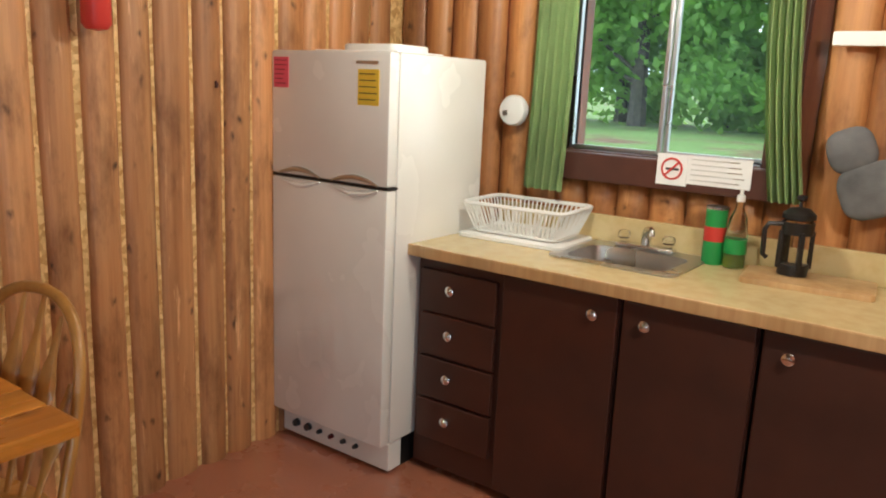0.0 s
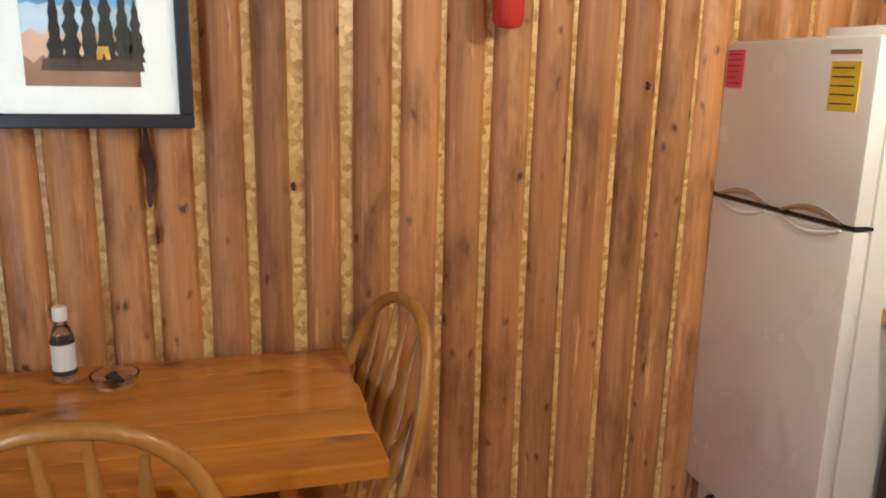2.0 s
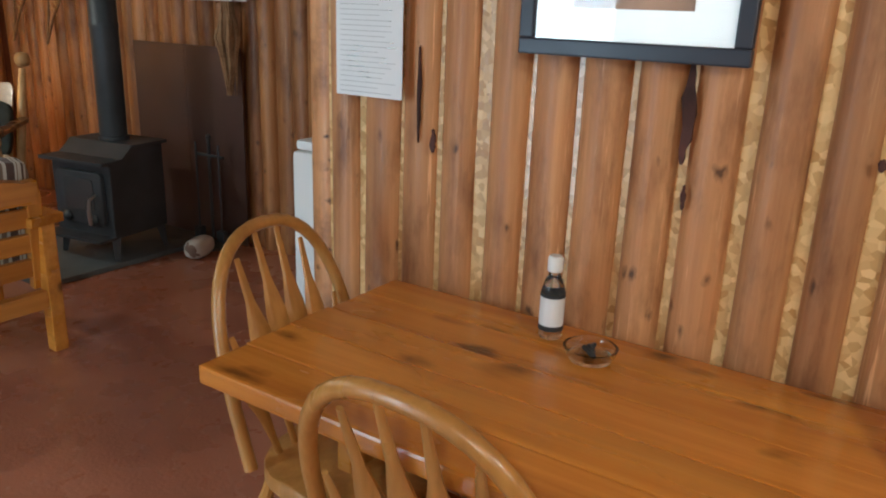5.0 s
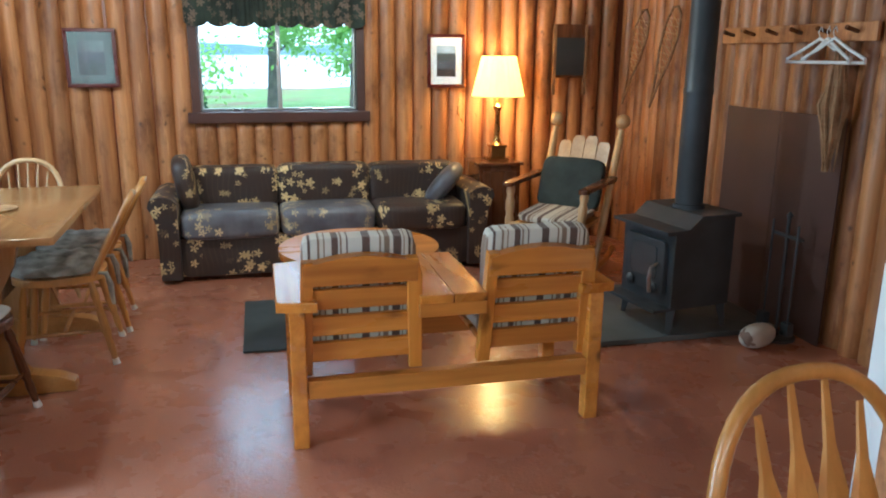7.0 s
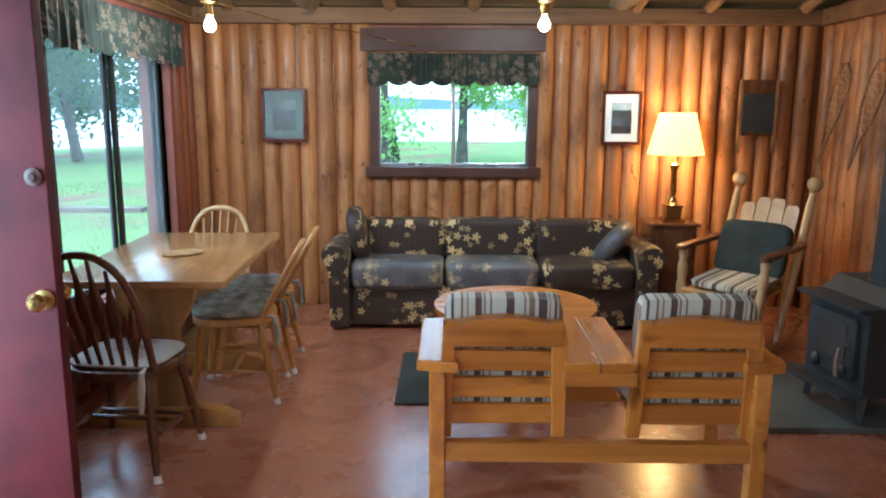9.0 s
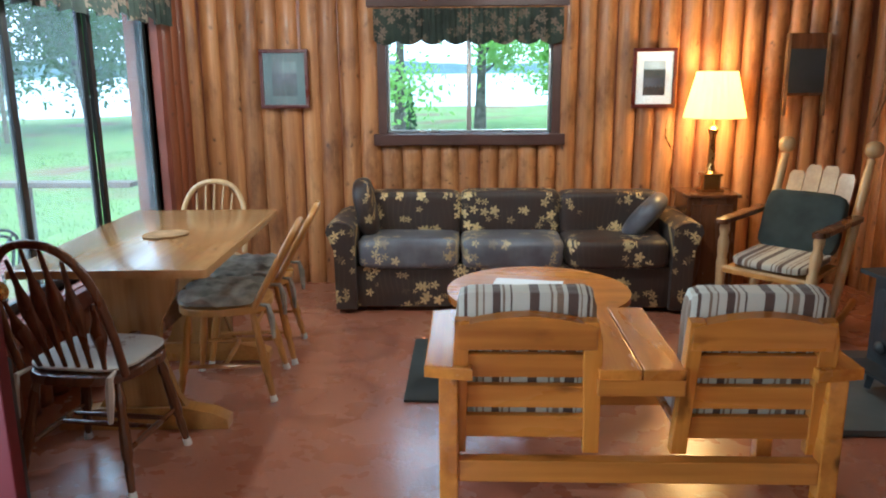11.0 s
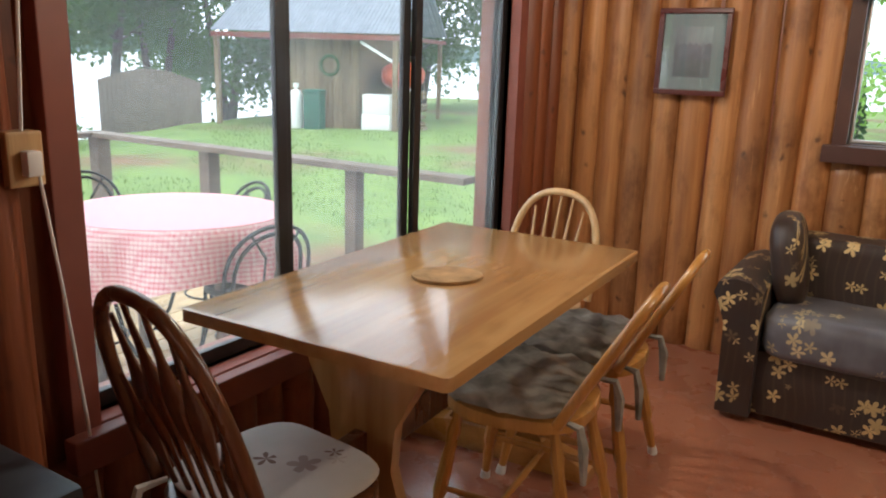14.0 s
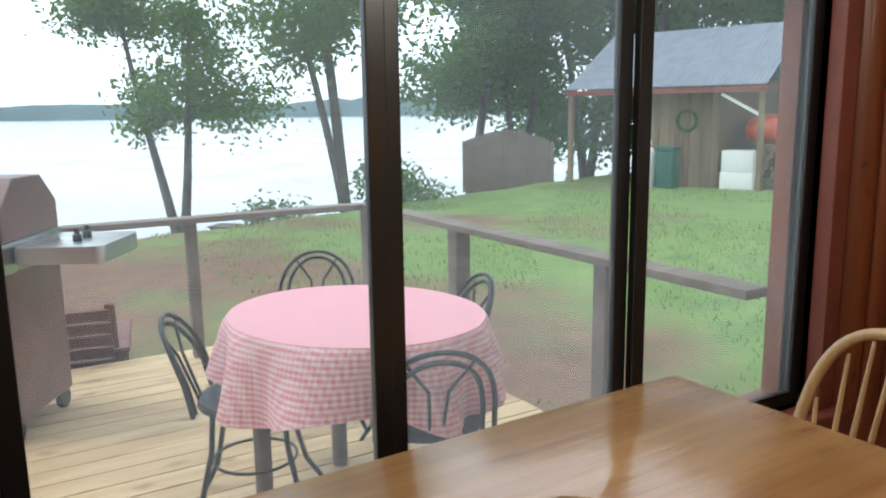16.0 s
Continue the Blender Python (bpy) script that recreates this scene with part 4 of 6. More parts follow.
n.bsdf.inputs["Emission Color"].default_value = (1.0, 0.56, 0.11, 1)
n.bsdf.inputs["Emission Strength"].default_value = 0.7
n.bsdf.inputs["Roughness"].default_value = 0.9
M["shade"] = n.mat
bm = B()
ringsn = 48
rows = []
for rr, zz in ((0.195, 0.475), (0.125, 0.765)):
    rows.append([bm.verts.new(((rr + 0.003 * (j % 2)) * math.cos(2 * math.pi * j / ringsn), (rr + 0.003 * (j % 2)) * math.sin(2 * math.pi * j / ringsn), zz)) for j in range(ringsn)])
for j in range(ringsn):
    bm.faces.new((rows[0][j], rows[0][(j + 1) % ringsn], rows[1][(j + 1) % ringsn], rows[1][j]))
bmesh.ops.solidify(bm, geom=list(bm.faces), thickness=0.003)
part("shade", bm, "shade", tl, "glowing cream shade", smooth=False)
lamp("table_lamp_light_up", "POINT", pose(4.055, -0.28, 1.44), 9, (1.0, 0.55, 0.18), radius=0.06)
lamp("table_lamp_light_down", "POINT", pose(4.055, -0.28, 1.20), 9, (1.0, 0.55, 0.18), radius=0.06)

# Rocking chair.
rk = thing("rocking_chair", "handmade pole rocking chair with dark green cushions", "rocking chair", pose(4.27, -1.02, 0, 0, 0, 133) @ pose(0, 0, 0.0))
for sx in (-1, 1):
    bm = B()
    tube(bm, [(sx * 0.24, 0.40, 0.11), (sx * 0.24, 0.2, 0.045), (sx * 0.24, -0.05, 0.025), (sx * 0.24, -0.3, 0.06), (sx * 0.24, -0.45, 0.13)], 0.022, 8)
    part("rocker", bm, "oak", rk)
    bm = B()
    a, b = Vector((sx * 0.25, 0.24, 0.05)), Vector((sx * 0.27, 0.18, 0.63))
    tube(bm, [a.lerp(b, q) for q in (0, .2, .25, .3, .5, .6, .64, .7, .8, .86, .92, 1)], [.022, .026, .030, .024, .028, .032, .024, .03, .032, .022, .03, .024], 12)
    part("front_post", bm, "ash", rk)
    bm = B()
    a, b = Vector((sx * 0.24, -0.12, 0.05)), Vector((sx * 0.25, -0.46, 1.0))
    tube(bm, [a.lerp(b, q) for q in (0, .3, .6, .9, .94, .97)], [.026, .028, .028, .026, .020, .024], 12)
    part("back_post", bm, "ash", rk)
    bm = B()
    lathe(bm, [(0.0, -0.05), (0.03, -0.042), (0.047, -0.02), (0.05, 0.0), (0.045, 0.025), (0.028, 0.044), (0.0, 0.05)], 16)
    part("finial", bm, "ash", rk, "round turned ball", m=pose(sx * 0.252, -0.468, 1.03))
    bm = B()
    slab(bm, rounded(-0.035, 0.035, -0.30, 0.24, 0.03), 0, 0.028, 0.006)
    part("armrest", bm, "walnut", rk, m=pose(sx * 0.275, 0.0, 0.63, -3))
for k in range(4):
    bm = B()
    x = -0.145 + k * 0.097
    h = 0.53 if k in (1, 2) else 0.49
    slab(bm, [(x - 0.046, 0), (x + 0.046, 0), (x + 0.046, h - 0.03), (x + 0.03, h), (x - 0.03, h), (x - 0.046, h - 0.03)], -0.009, 0.009, 0.003)
    part("back_slat", bm, "ash", rk, smooth=False, m=pose(0, -0.26, 0.42, 90 + 19.5, 0, 0))
bm = B()
tube(bm, [(-0.25, 0.215, 0.36), (0.25, 0.215, 0.36)], 0.022, 10)
part("seat_rail", bm, "ash", rk)
bm = B()
tube(bm, [(-0.24, 0.235, 0.20), (0.24, 0.235, 0.20)], 0.016, 10)
part("stretcher", bm, "ash", rk)
bm = B()
slab(bm, rounded(-0.24, 0.24, -0.2, 0.22, 0.02), 0.36, 0.385, 0.005)
part("seat", bm, "oak", rk, m=pose(0, 0, 0, -4))
bm = B()
cushion(bm, -0.22, 0.22, -0.2, 0.23, 0.0, 0.055, 0.4, 8)
solo("seat_blanket", bm, "blanket", "folded striped blanket on the rocking chair", "blanket", rk.matrix_basis @ pose(0, 0.0, 0.40, -4))
bm = B()
cushion(bm, -0.23, 0.23, -0.04, 0.04, 0.0, 0.36, 0.3, 8)
solo("back_cushion", bm, "greycloth", "dark green cushion against the rocking chair back", "cushion", rk.matrix_basis @ pose(0, -0.14, 0.44, 19.5))

# Bench of two seats with a small table between them, its back to the kitchen.
be = thing("double_bench", "varnished pine double seat with a table between", "bench", pose(3.003, -3.10, 0))
for x in (-0.597, 0.597):
    bm = B()
    box(bm, x - 0.03, x + 0.03, -0.03, 0.03, 0, 0.555, 0.006)
    part("rear_leg", bm, "pine", be, smooth=False)
    bm = B()
    box(bm, x - 0.03, x + 0.03, 0.47, 0.53, 0, 0.555, 0.006)
    part("front_leg", bm, "pine", be, smooth=False)
    bm = B()
    s = -1 if x < 0 else 1
    slab(bm, [(x - 0.075, 0.54), (x + 0.075, 0.58), (x + 0.075, -0.05), (x - 0.075 * (1 if s < 0 else 1), -0.02)] if s < 0 else [(x - 0.075, 0.58), (x + 0.075, 0.54), (x + 0.075, -0.02), (x - 0.075, -0.05)], 0.556, 0.595, 0.006)
    part("armrest", bm, "pine", be, smooth=False)
bm = B()
box(bm, -0.567, 0.567, -0.025, 0.025, 0.20, 0.275, 0.006)
part("back_rail", bm, "pine_x", be, smooth=False)
bm = B()
box(bm, -0.567, 0.567, 0.475, 0.525, 0.24, 0.32, 0.006)
part("front_rail", bm, "pine_x", be, smooth=False)
for k in range(2):
    bm = B()
    x0 = -0.135 + k * 0.136
    box(bm, x0, x0 + 0.132, -0.04, 0.60, 0.556, 0.592, 0.005)
    part("table_plank", bm, "pine", be, smooth=False)
bm = B()
box(bm, -0.135, 0.135, -0.03, 0.01, 0.50, 0.554, 0.004)
part("apron", bm, "pine_x", be, smooth=False)
for c in (-0.355, 0.355):
    for sx in (-1, 1):
        bm = B()
        slab(bm, [(c + sx * 0.215 - 0.026, 0.0), (c + sx * 0.215 + 0.026, 0.0), (c + sx * 0.205 + 0.026, 0.40), (c + sx * 0.195 + 0.02, 0.47), (c + sx * 0.195 - 0.026, 0.47)], -0.02, 0.02, 0.005)
        part("back_post", bm, "pine", be, smooth=False, m=pose(0, 0.045, 0.28, 90 + 8, 0, 0))
    for k, zz in enumerate((0.055, 0.165, 0.275)):
        bm = B()
        box(bm, c - 0.188, c + 0.188, -0.012, 0.012, zz, zz + 0.08, 0.004)
        part("back_slat", bm, "pine_x", be, smooth=False, m=pose(0, 0.045, 0.28, 8, 0, 0))
    bm = B()
    arch = [(c - 0.215, 0.375)] + [(c - 0.215 + 0.43 * q / 10, 0.455 + 0.035 * math.sin(math.pi * q / 10)) for q in range(11)] + [(c + 0.215, 0.375)]
    slab(bm, list(reversed(arch)), -0.0225, 0.0225, 0.005)
    part("top_rail", bm, "pine_x", be, smooth=False, m=pose(0, 0.045, 0.28, 90 + 8, 0, 0))
    bm = B()
    box(bm, c - 0.21, c + 0.21, 0.06, 0.53, 0.325, 0.345, 0.004)
    part("seat", bm, "pine_x", be, smooth=False)
    bm = B()
    cushion(bm, -0.215, 0.215, -0.045, 0.045, 0.0, 0.505, 0.14, 10)
    cu = solo("back_cushion", bm, "blanket", "striped woollen cushion over the bench back", "cushion", pose(3.003 + c, -3.10 + 0.115, 0.325, 8, 0, 0), "bench cushions")
    bm = B()
    cushion(bm, -0.205, 0.205, -0.2, 0.2, 0.0, 0.07, 0.3, 8)
    solo("seat_cushion", bm, "backcloth", "pale cloth cushion on the bench seat", "cushion", pose(3.003 + c, -3.10 + 0.33, 0.347), "bench cushions")

# Round coffee table with a map, mats, stove.
rt = thing("coffee_table", "round varnished pine coffee table", "table", pose(2.79, -1.93, 0))
bm = B()
slab(bm, oval(0.42, 0.42, 48), 0.465, 0.50, 0.008)
part("tabletop", bm, "pine_x", rt)
bm = B()
lathe(bm, [(0.20, 0.0), (0.20, 0.03), (0.06, 0.08), (0.05, 0.2), (0.06, 0.36), (0.16, 0.44), (0.16, 0.464)], 24)
part("pedestal", bm, "oak", rt)
bm = B()
box(bm, -0.16, 0.16, -0.11, 0.11, 0, 0.003)
mp = solo("paper_map", bm, "paper", "folded white paper with a faint drawing on the coffee table", "paper", pose(2.74, -1.89, 0.502, 0, 0, -12), smooth=False)
bm = B()
slab(bm, rounded(2.17, 2.62, -2.085, -1.25, 0.01), 0.002, 0.012, 0.003)
solo("floor_mat", bm, "rubbermat", "dark rubber mat lying on the painted floor", "mat")
bm = B()
slab(bm, rounded(3.94, 5.05, -2.39, -1.45, 0.01), 0.002, 0.03, 0.004)
solo("hearth_pad", bm, "slate", "grey hearth board under the wood stove", "hearth")

st = thing("wood_stove", "black iron wood stove with a glass door and pipe", "stove", pose(4.54, -2.12, 0.03, 0, 0, 9))
bm = B()
slab(bm, [(-0.19, 0.13), (0.20, 0.13), (0.20, 0.62), (-0.02, 0.62), (-0.10, 0.55), (-0.19, 0.55)], -0.22, 0.22, 0.008)
part("body", bm, "iron", st, smooth=False, m=pose(0, 0, 0, 90))
bm = B()
slab(bm, [(-0.26, 0.552), (-0.11, 0.552), (-0.03, 0.622), (0.22, 0.622), (0.22, 0.64), (-0.04, 0.64), (-0.12, 0.57), (-0.26, 0.57)], -0.24, 0.24, 0.004)
part("top_plate", bm, "iron", st, smooth=False, m=pose(0, 0, 0, 90))
for sx in (-0.16, 0.17):
    for sy in (-0.19, 0.19):
        bm = B()
        tube(bm, [(sx * 1.12, sy * 1.08, 0.0), (sx, sy, 0.14)], [0.018, 0.034], 4)
        part("leg", bm, "iron", st, smooth=False)
bm = B()
slab(bm, rounded(-0.17, 0.17, 0.20, 0.50, 0.03), 0.19, 0.215, 0.006)
sd = part("stove_door", bm, "iron", st, smooth=False, m=Matrix(((0, 0, -1, 0), (1, 0, 0, 0), (0, 1, 0, 0), (0, 0, 0, 1))))
bm = B()
slab(bm, rounded(-0.11, 0.11, 0.28, 0.46, 0.02), 0.216, 0.220, 0.001)
M["stoveglass"] = plain("sooty_glass", (0.06, 0.065, 0.07), 0.08, wear=0.3)
part("glass", bm, "stoveglass", sd, "grey sooted glass", smooth=False)
for q in (-0.10, 0.10):
    bm = B()
    lathe(bm, [(0.028, 0), (0.032, 0.01), (0.024, 0.02), (0.01, 0.03), (0, 0.032)], 14)
    part("air_knob", bm, "iron", st, m=pose(-0.217, q, 0.235, 0, -90))
bm = B()
tube(bm, [(-0.22, -0.13, 0.38), (-0.27, -0.135, 0.36), (-0.275, -0.13, 0.30), (-0.26, -0.12, 0.22)], [0.007, 0.009, 0.012, 0.012], 8)
part("door_handle", bm, "steel", st, "coiled steel handle")
bm = B()
slab(bm, [(-0.30, -0.22), (-0.19, -0.22), (-0.19, 0.22), (-0.30, 0.22)], 0.13, 0.145, 0.003)
part("ash_shelf", bm, "iron", st, smooth=False)
bm = B()
lathe(bm, [(0.085, 0.64), (0.085, 0.66), (0.075, 0.665), (0.075, 1.25), (0.078, 1.26), (0.078, 1.28), (0.075, 1.285), (0.075, 2.9)], 28, (0.06, 0.0))
part("stove_pipe", bm, "iron", st, "black stove pipe")

# Heat panel, coat rack and the things on that wall.
hp = thing("heat_panel", "brown metal heat panel standing behind the stove", "panel")
for y0, y1 in ((-2.13, -1.635), (-2.63, -2.133)):
    bm = B()
    box(bm, 5.105, 5.112, y0, y1, 0.0, 1.19, 0.001)
    part("metal_sheet", bm, "panel", hp, smooth=False)
cr = thing("coat_rack", "wooden peg rack on the log wall", "coat rack", pose(5.10, -2.13, 1.60))
bm = B()
box(bm, 0.0, 0.022, -0.62, 0.62, -0.045, 0.045, 0.005)
part("board", bm, "log", cr, smooth=False)
for k in range(6):
    bm = B()
    tube(bm, [(0, -0.5 + k * 0.2, 0), (-0.07, -0.5 + k * 0.2, 0.02)], [0.010, 0.012], 8)
    part("peg", bm, "walnut", cr)
for k, (yy, tilt) in enumerate(((-2.45, 8), (-2.52, -10), (-2.58, 4))):
    bm = B()
    tube(bm, [(0, 0, 0), (0.0, 0.015, 0.03), (0, 0, 0.055), (0, -0.012, 0.03)], 0.0022, 6)
    tube(bm, [(0, 0, 0), (0, 0.09, -0.05), (0, 0.20, -0.10), (0, 0.20, -0.115), (0, -0.20, -0.115), (0, -0.20, -0.10), (0, -0.09, -0.05), (0, 0, 0)], 0.008, 8)
    solo("coat_hanger", bm, "plastic", "white plastic hanger on a wall peg", "hanger", pose(5.04 - 0.012 * k, yy, 1.57, 0, 0, tilt), "coat hangers")
bm = B()
for k in range(26):
    rnd = random.Random(k)
    tube(bm, [(rnd.uniform(-0.02, 0.02), rnd.uniform(-0.02, 0.02), 0.0), (rnd.uniform(-0.04, 0.04), rnd.uniform(-0.06, 0.06), -0.3), (rnd.uniform(-0.02, 0.02), rnd.uniform(-0.03, 0.03) , -0.62)], [0.003, 0.012, 0.002], 5)
solo("hearth_broom", bm, "rafter", "brown straw hearth broom hanging from a peg", "broom", pose(5.03, -2.62, 1.55))
ft = thing("fire_tools", "black iron fire tools standing on the floor", "fire tools", pose(4.98, -2.46, 0))
bm = B()
lathe(bm, [(0.10, 0), (0.10, 0.012), (0.02, 0.02), (0.01, 0.03), (0.01, 0.66), (0.018, 0.68), (0, 0.70)], 20)
part("stand", bm, "iron", ft)
bm = B()
box(bm, -0.01, 0.01, -0.12, 0.12, 0.56, 0.575, 0.003)
part("crossbar", bm, "iron", ft, smooth=False)
for yy in (-0.10, 0.10):
    bm = B()
    tube(bm, [(-0.015, yy, 0.64), (-0.015, yy, 0.10)], [0.007, 0.005], 6)
    box(bm, -0.035, 0.005, yy - 0.03, yy + 0.03, 0.05, 0.12, 0.005)
    part("tool", bm, "iron", ft, smooth=False)
bm = B()
cushion(bm, -0.12, 0.12, -0.06, 0.06, 0.0, 0.12, 0.8, 8)
solo("door_stop", bm, "floral_pad", "small stuffed cloth bag on the floor", "bag", pose(4.80, -2.55, 0.0, 0, 0, 20))
for y, z, tilt in ((-0.42, 1.50, 24), (-0.86, 1.50, 24)):
    sh = thing("snowshoe", "old wooden snowshoe hung on the log wall", "snowshoe", pose(5.08, y, z, tilt, 0, 0) @ pose(0, 0, 0, 0, 90, 0), "snowshoes")
    bm = B()
    pts = [(0.42, 0, 0), (0.2, 0.03, 0), (0.02, 0.085, 0), (-0.18, 0.10, 0), (-0.30, 0.06, 0), (-0.33, 0, 0), (-0.30, -0.06, 0), (-0.18, -0.10, 0), (0.02, -0.085, 0), (0.2, -0.03, 0), (0.42, 0, 0)]
    tube(bm, pts, 0.009, 7)
    part("hoop", bm, "rafter", sh)
    bm = B()
    for k in range(9):
        q = -0.27 + k * 0.05
        w = 0.085 if q < 0.05 else 0.06
        tube(bm, [(q, -w, 0), (q + 0.05, w, 0)], 0.0025, 4)
        tube(bm, [(q + 0.05, -w, 0.004), (q, w, 0.004)], 0.0025, 4)
    part("lacing", bm, "ash", sh)

# ---- kitchen ----
fr = thing("fridge", "cream white two-door gas fridge beside the counter", "fridge", pose(3.293, -7.305, 0))
bm = B()
box(bm, -0.29, 0.29, -0.58, -0.055, 0.188, 1.61, 0.012)
part("body", bm, "white", fr)
bm = B()
box(bm, -0.285, 0.285, -0.13, -0.056, 0.075, 0.185, 0.004)
cp = part("control_panel", bm, "white", fr, smooth=False)
for k in range(6):
    bm = B()
    lathe(bm, [(0.016 - 0.006 * (k > 1), 0), (0.014 - 0.006 * (k > 1), 0.018), (0, 0.019)], 14)
    part("dial", bm, "iron" if k != 3 else "door_red", cp, m=pose(0.20 - k * 0.065, -0.054, 0.13, -90))
for z0, z1, nm in ((0.19, 1.145, "fridge_door"), (1.155, 1.61, "freezer_door")):
    bm = B()
    box(bm, -0.29, 0.29, -0.052, 0.0, z0, z1, 0.012)
    d = part(nm, bm, "white", fr)
for z, s in ((1.158, 1), (1.142, -1)):
    for cx in (0.14, -0.14):
        bm = B()
        pts = [(cx - 0.11 + 0.022 * k, 0.003, s * 0.022 * math.sin(math.pi * k / 10)) for k in range(11)]
        tube(bm, pts, [0.004 + 0.006 * math.sin(math.pi * k / 10) for k in range(11)], 8)
        part("handle", bm, "steel" if s > 0 else "white", fr, "curved grey handle", m=pose(0, 0, z))
bm = B()
box(bm, -0.288, 0.288, -0.06, -0.004, 1.146, 1.154)
part("seal", bm, "black", fr, smooth=False)
for sx in (-1, 1):
    bm = B()
    lathe(bm, [(0.02, 0.061), (0.02, 0.072), (0.01, 0.078), (0.01, 0.19)], 12)
    part("foot", bm, "plastic", fr, m=pose(sx * 0.25, -0.10, 0))
bm = B()
box(bm, -0.27, 0.27, -0.57, -0.14, 0.062, 0.187)
part("undercarriage", bm, "black", fr, smooth=False)
M["pink"] = plain("pink_paper", (0.75, 0.10, 0.16), 0.7)
M["yellow"] = plain("yellow_paper", (0.85, 0.62, 0.05), 0.7)
M["ink"] = plain("dark_ink", (0.03, 0.03, 0.03), 0.7, wear=0.0)


def note(name, mat, label, x0, x1, z0, z1, m, lines, ink="ink", category="note"):
    """A flat note with bars for unreadable lines; lies in local x and z, faces +y."""
    ob = thing(name, label, category, m)
    bm = B()
    box(bm, x0, x1, 0, 0.002, z0, z1)
    part("sheet", bm, mat, ob, smooth=False)
    bm = B()
    rnd = random.Random(lines)
    for k in range(lines):
        z = z1 - (k + 0.8) * (z1 - z0) / (lines + 0.6)
        w = (x1 - x0) * rnd.uniform(0.55, 0.85)
        xa = x0 + (x1 - x0) * 0.07
        box(bm, x1 - 0.07 * (x1 - x0) - w, x1 - 0.07 * (x1 - x0), 0.0022, 0.0030, z, z + 0.13 * (z1 - z0) / lines)
    tagged(part("writing", bm, ink, ob, smooth=False), kind="stuff")
    return ob


note("sticky_note", "pink", "pink handwritten note stuck on the freezer door", 0.195, 0.275, 1.475, 1.585, pose(3.293, -7.304, 0), 6, "door_red")
note("sticky_note", "yellow", "yellow handwritten note stuck on the freezer door", -0.245, -0.15, 1.43, 1.55, pose(3.293, -7.304, 0), 5)
bm = B()
box(bm, -0.24, -0.14, 0.0, 0.002, 1.567, 1.578)
part("badge", bm, "steel", fr, smooth=False, m=pose(0, 0.001, 0))
tr = thing("tray", "white plastic tray and lid lying on the fridge", "tray", pose(3.27, -7.56, 1.611))
bm = B()
box(bm, -0.2, 0.2, -0.13, 0.14, 0, 0.008, 0.003)
part("sheet", bm, "plastic", tr, smooth=False)
bm = B()
slab(bm, rounded(-0.17, 0.10, -0.10, 0.11, 0.04), 0.008, 0.032, 0.008)
part("lid", bm, "plastic", tr)

CX0, CX1, CY = 0.62, 2.998, -7.44
ct = thing("countertop", "pale yellow laminate worktop with a wooden edge", "countertop", kind="")
n = Nodes("yellow_laminate")
v = n.coords(vary=False)
n_col = n.mix(n.ramp(n.noise(v, 18, 4), [(0.4, (0, 0, 0)), (0.65, (0.5, 0.5, 0.5))]), (0.62, 0.50, 0.26), (0.50, 0.36, 0.15))
M["laminate"] = n.done(n_col, 0.25, Coat_Weight=0.2)
bm = B()
SX0, SX1, SY0, SY1 = 2.12, 2.535, -8.0, -7.65
for q in ((CX0, SX0, -8.04, CY), (SX1, CX1, -8.04, CY), (SX0, SX1, -8.04, SY0), (SX0, SX1, SY1, CY)):
    box(bm, q[0], q[1], q[2], q[3], 0.91, 0.9455)
part("slab", bm, "laminate", ct, smooth=False)
bm = B()
box(bm, CX0, CX1 + 0.004, CY + 0.0005, CY + 0.014, 0.905, 0.947, 0.005)
part("edge", bm, "ash", ct, smooth=False)
bm = B()
box(bm, CX0, CX1, -8.04, -8.02, 0.946, 1.05, 0.004)
part("backsplash", bm, "laminate", ct, smooth=False)


def knob(parent, x, y, z):
    bm = B()
    lathe(bm, [(0.008, 0), (0.008, 0.012), (0.017, 0.016), (0.018, 0.024), (0.010, 0.030), (0, 0.031)], 16)
    part("knob", bm, "chrome", parent, "round faceted knob", m=pose(x, y, z, -90))


FY = CY - 0.03
cu = thing("drawer_unit", "brown painted cabinet with four drawers", "cabinet", group="kitchen cabinets")
bm = B()
box(bm, 2.63, 2.99, -8.0, FY - 0.02, 0.09, 0.905)
part("body", bm, "cab", cu, smooth=False)
for k in range(4):
    bm = B()
    z0 = 0.205 + k * 0.166
    box(bm, 2.645, 2.965, FY - 0.019, FY, z0, z0 + 0.156, 0.005)
    d = part("drawer", bm, "cab", cu, smooth=False)
    knob(d, 2.825, FY, z0 + 0.095)
for x0, x1, kx in ((2.20, 2.625, 2.28), (1.79, 2.195, 2.11), (1.34, 1.785, 1.705), (0.64, 1.33, 1.2)):
    cu = thing("base_cabinet", "brown painted kitchen cabinet with one door", "cabinet", group="kitchen cabinets")
    bm = B()
    box(bm, x0 + 0.002, x1 - 0.002, -8.0, FY - 0.02, 0.09, 0.905 if x1 < 2.1 or x0 > 2.55 else 0.74)
    if not (x1 < 2.1 or x0 > 2.55):
        box(bm, x0 + 0.002, x1 - 0.002, -7.55, FY - 0.02, 0.74, 0.905)
    part("body", bm, "cab", cu, smooth=False)
    bm = B()
    box(bm, x0 + 0.006, x1 - 0.006, FY - 0.019, FY, 0.10, 0.892, 0.005)
    d = part("door", bm, "cab", cu, smooth=False)
    knob(d, kx, FY, 0.83)
boxed("baseboard", [(CX0, 2.98, FY - 0.14, FY - 0.09, 0.061, 0.09)], "trim", "dark plinth under the kitchen cabinets", "trim")
sk = thing("sink", "stainless steel sink set into the worktop", "sink")
bm = B()
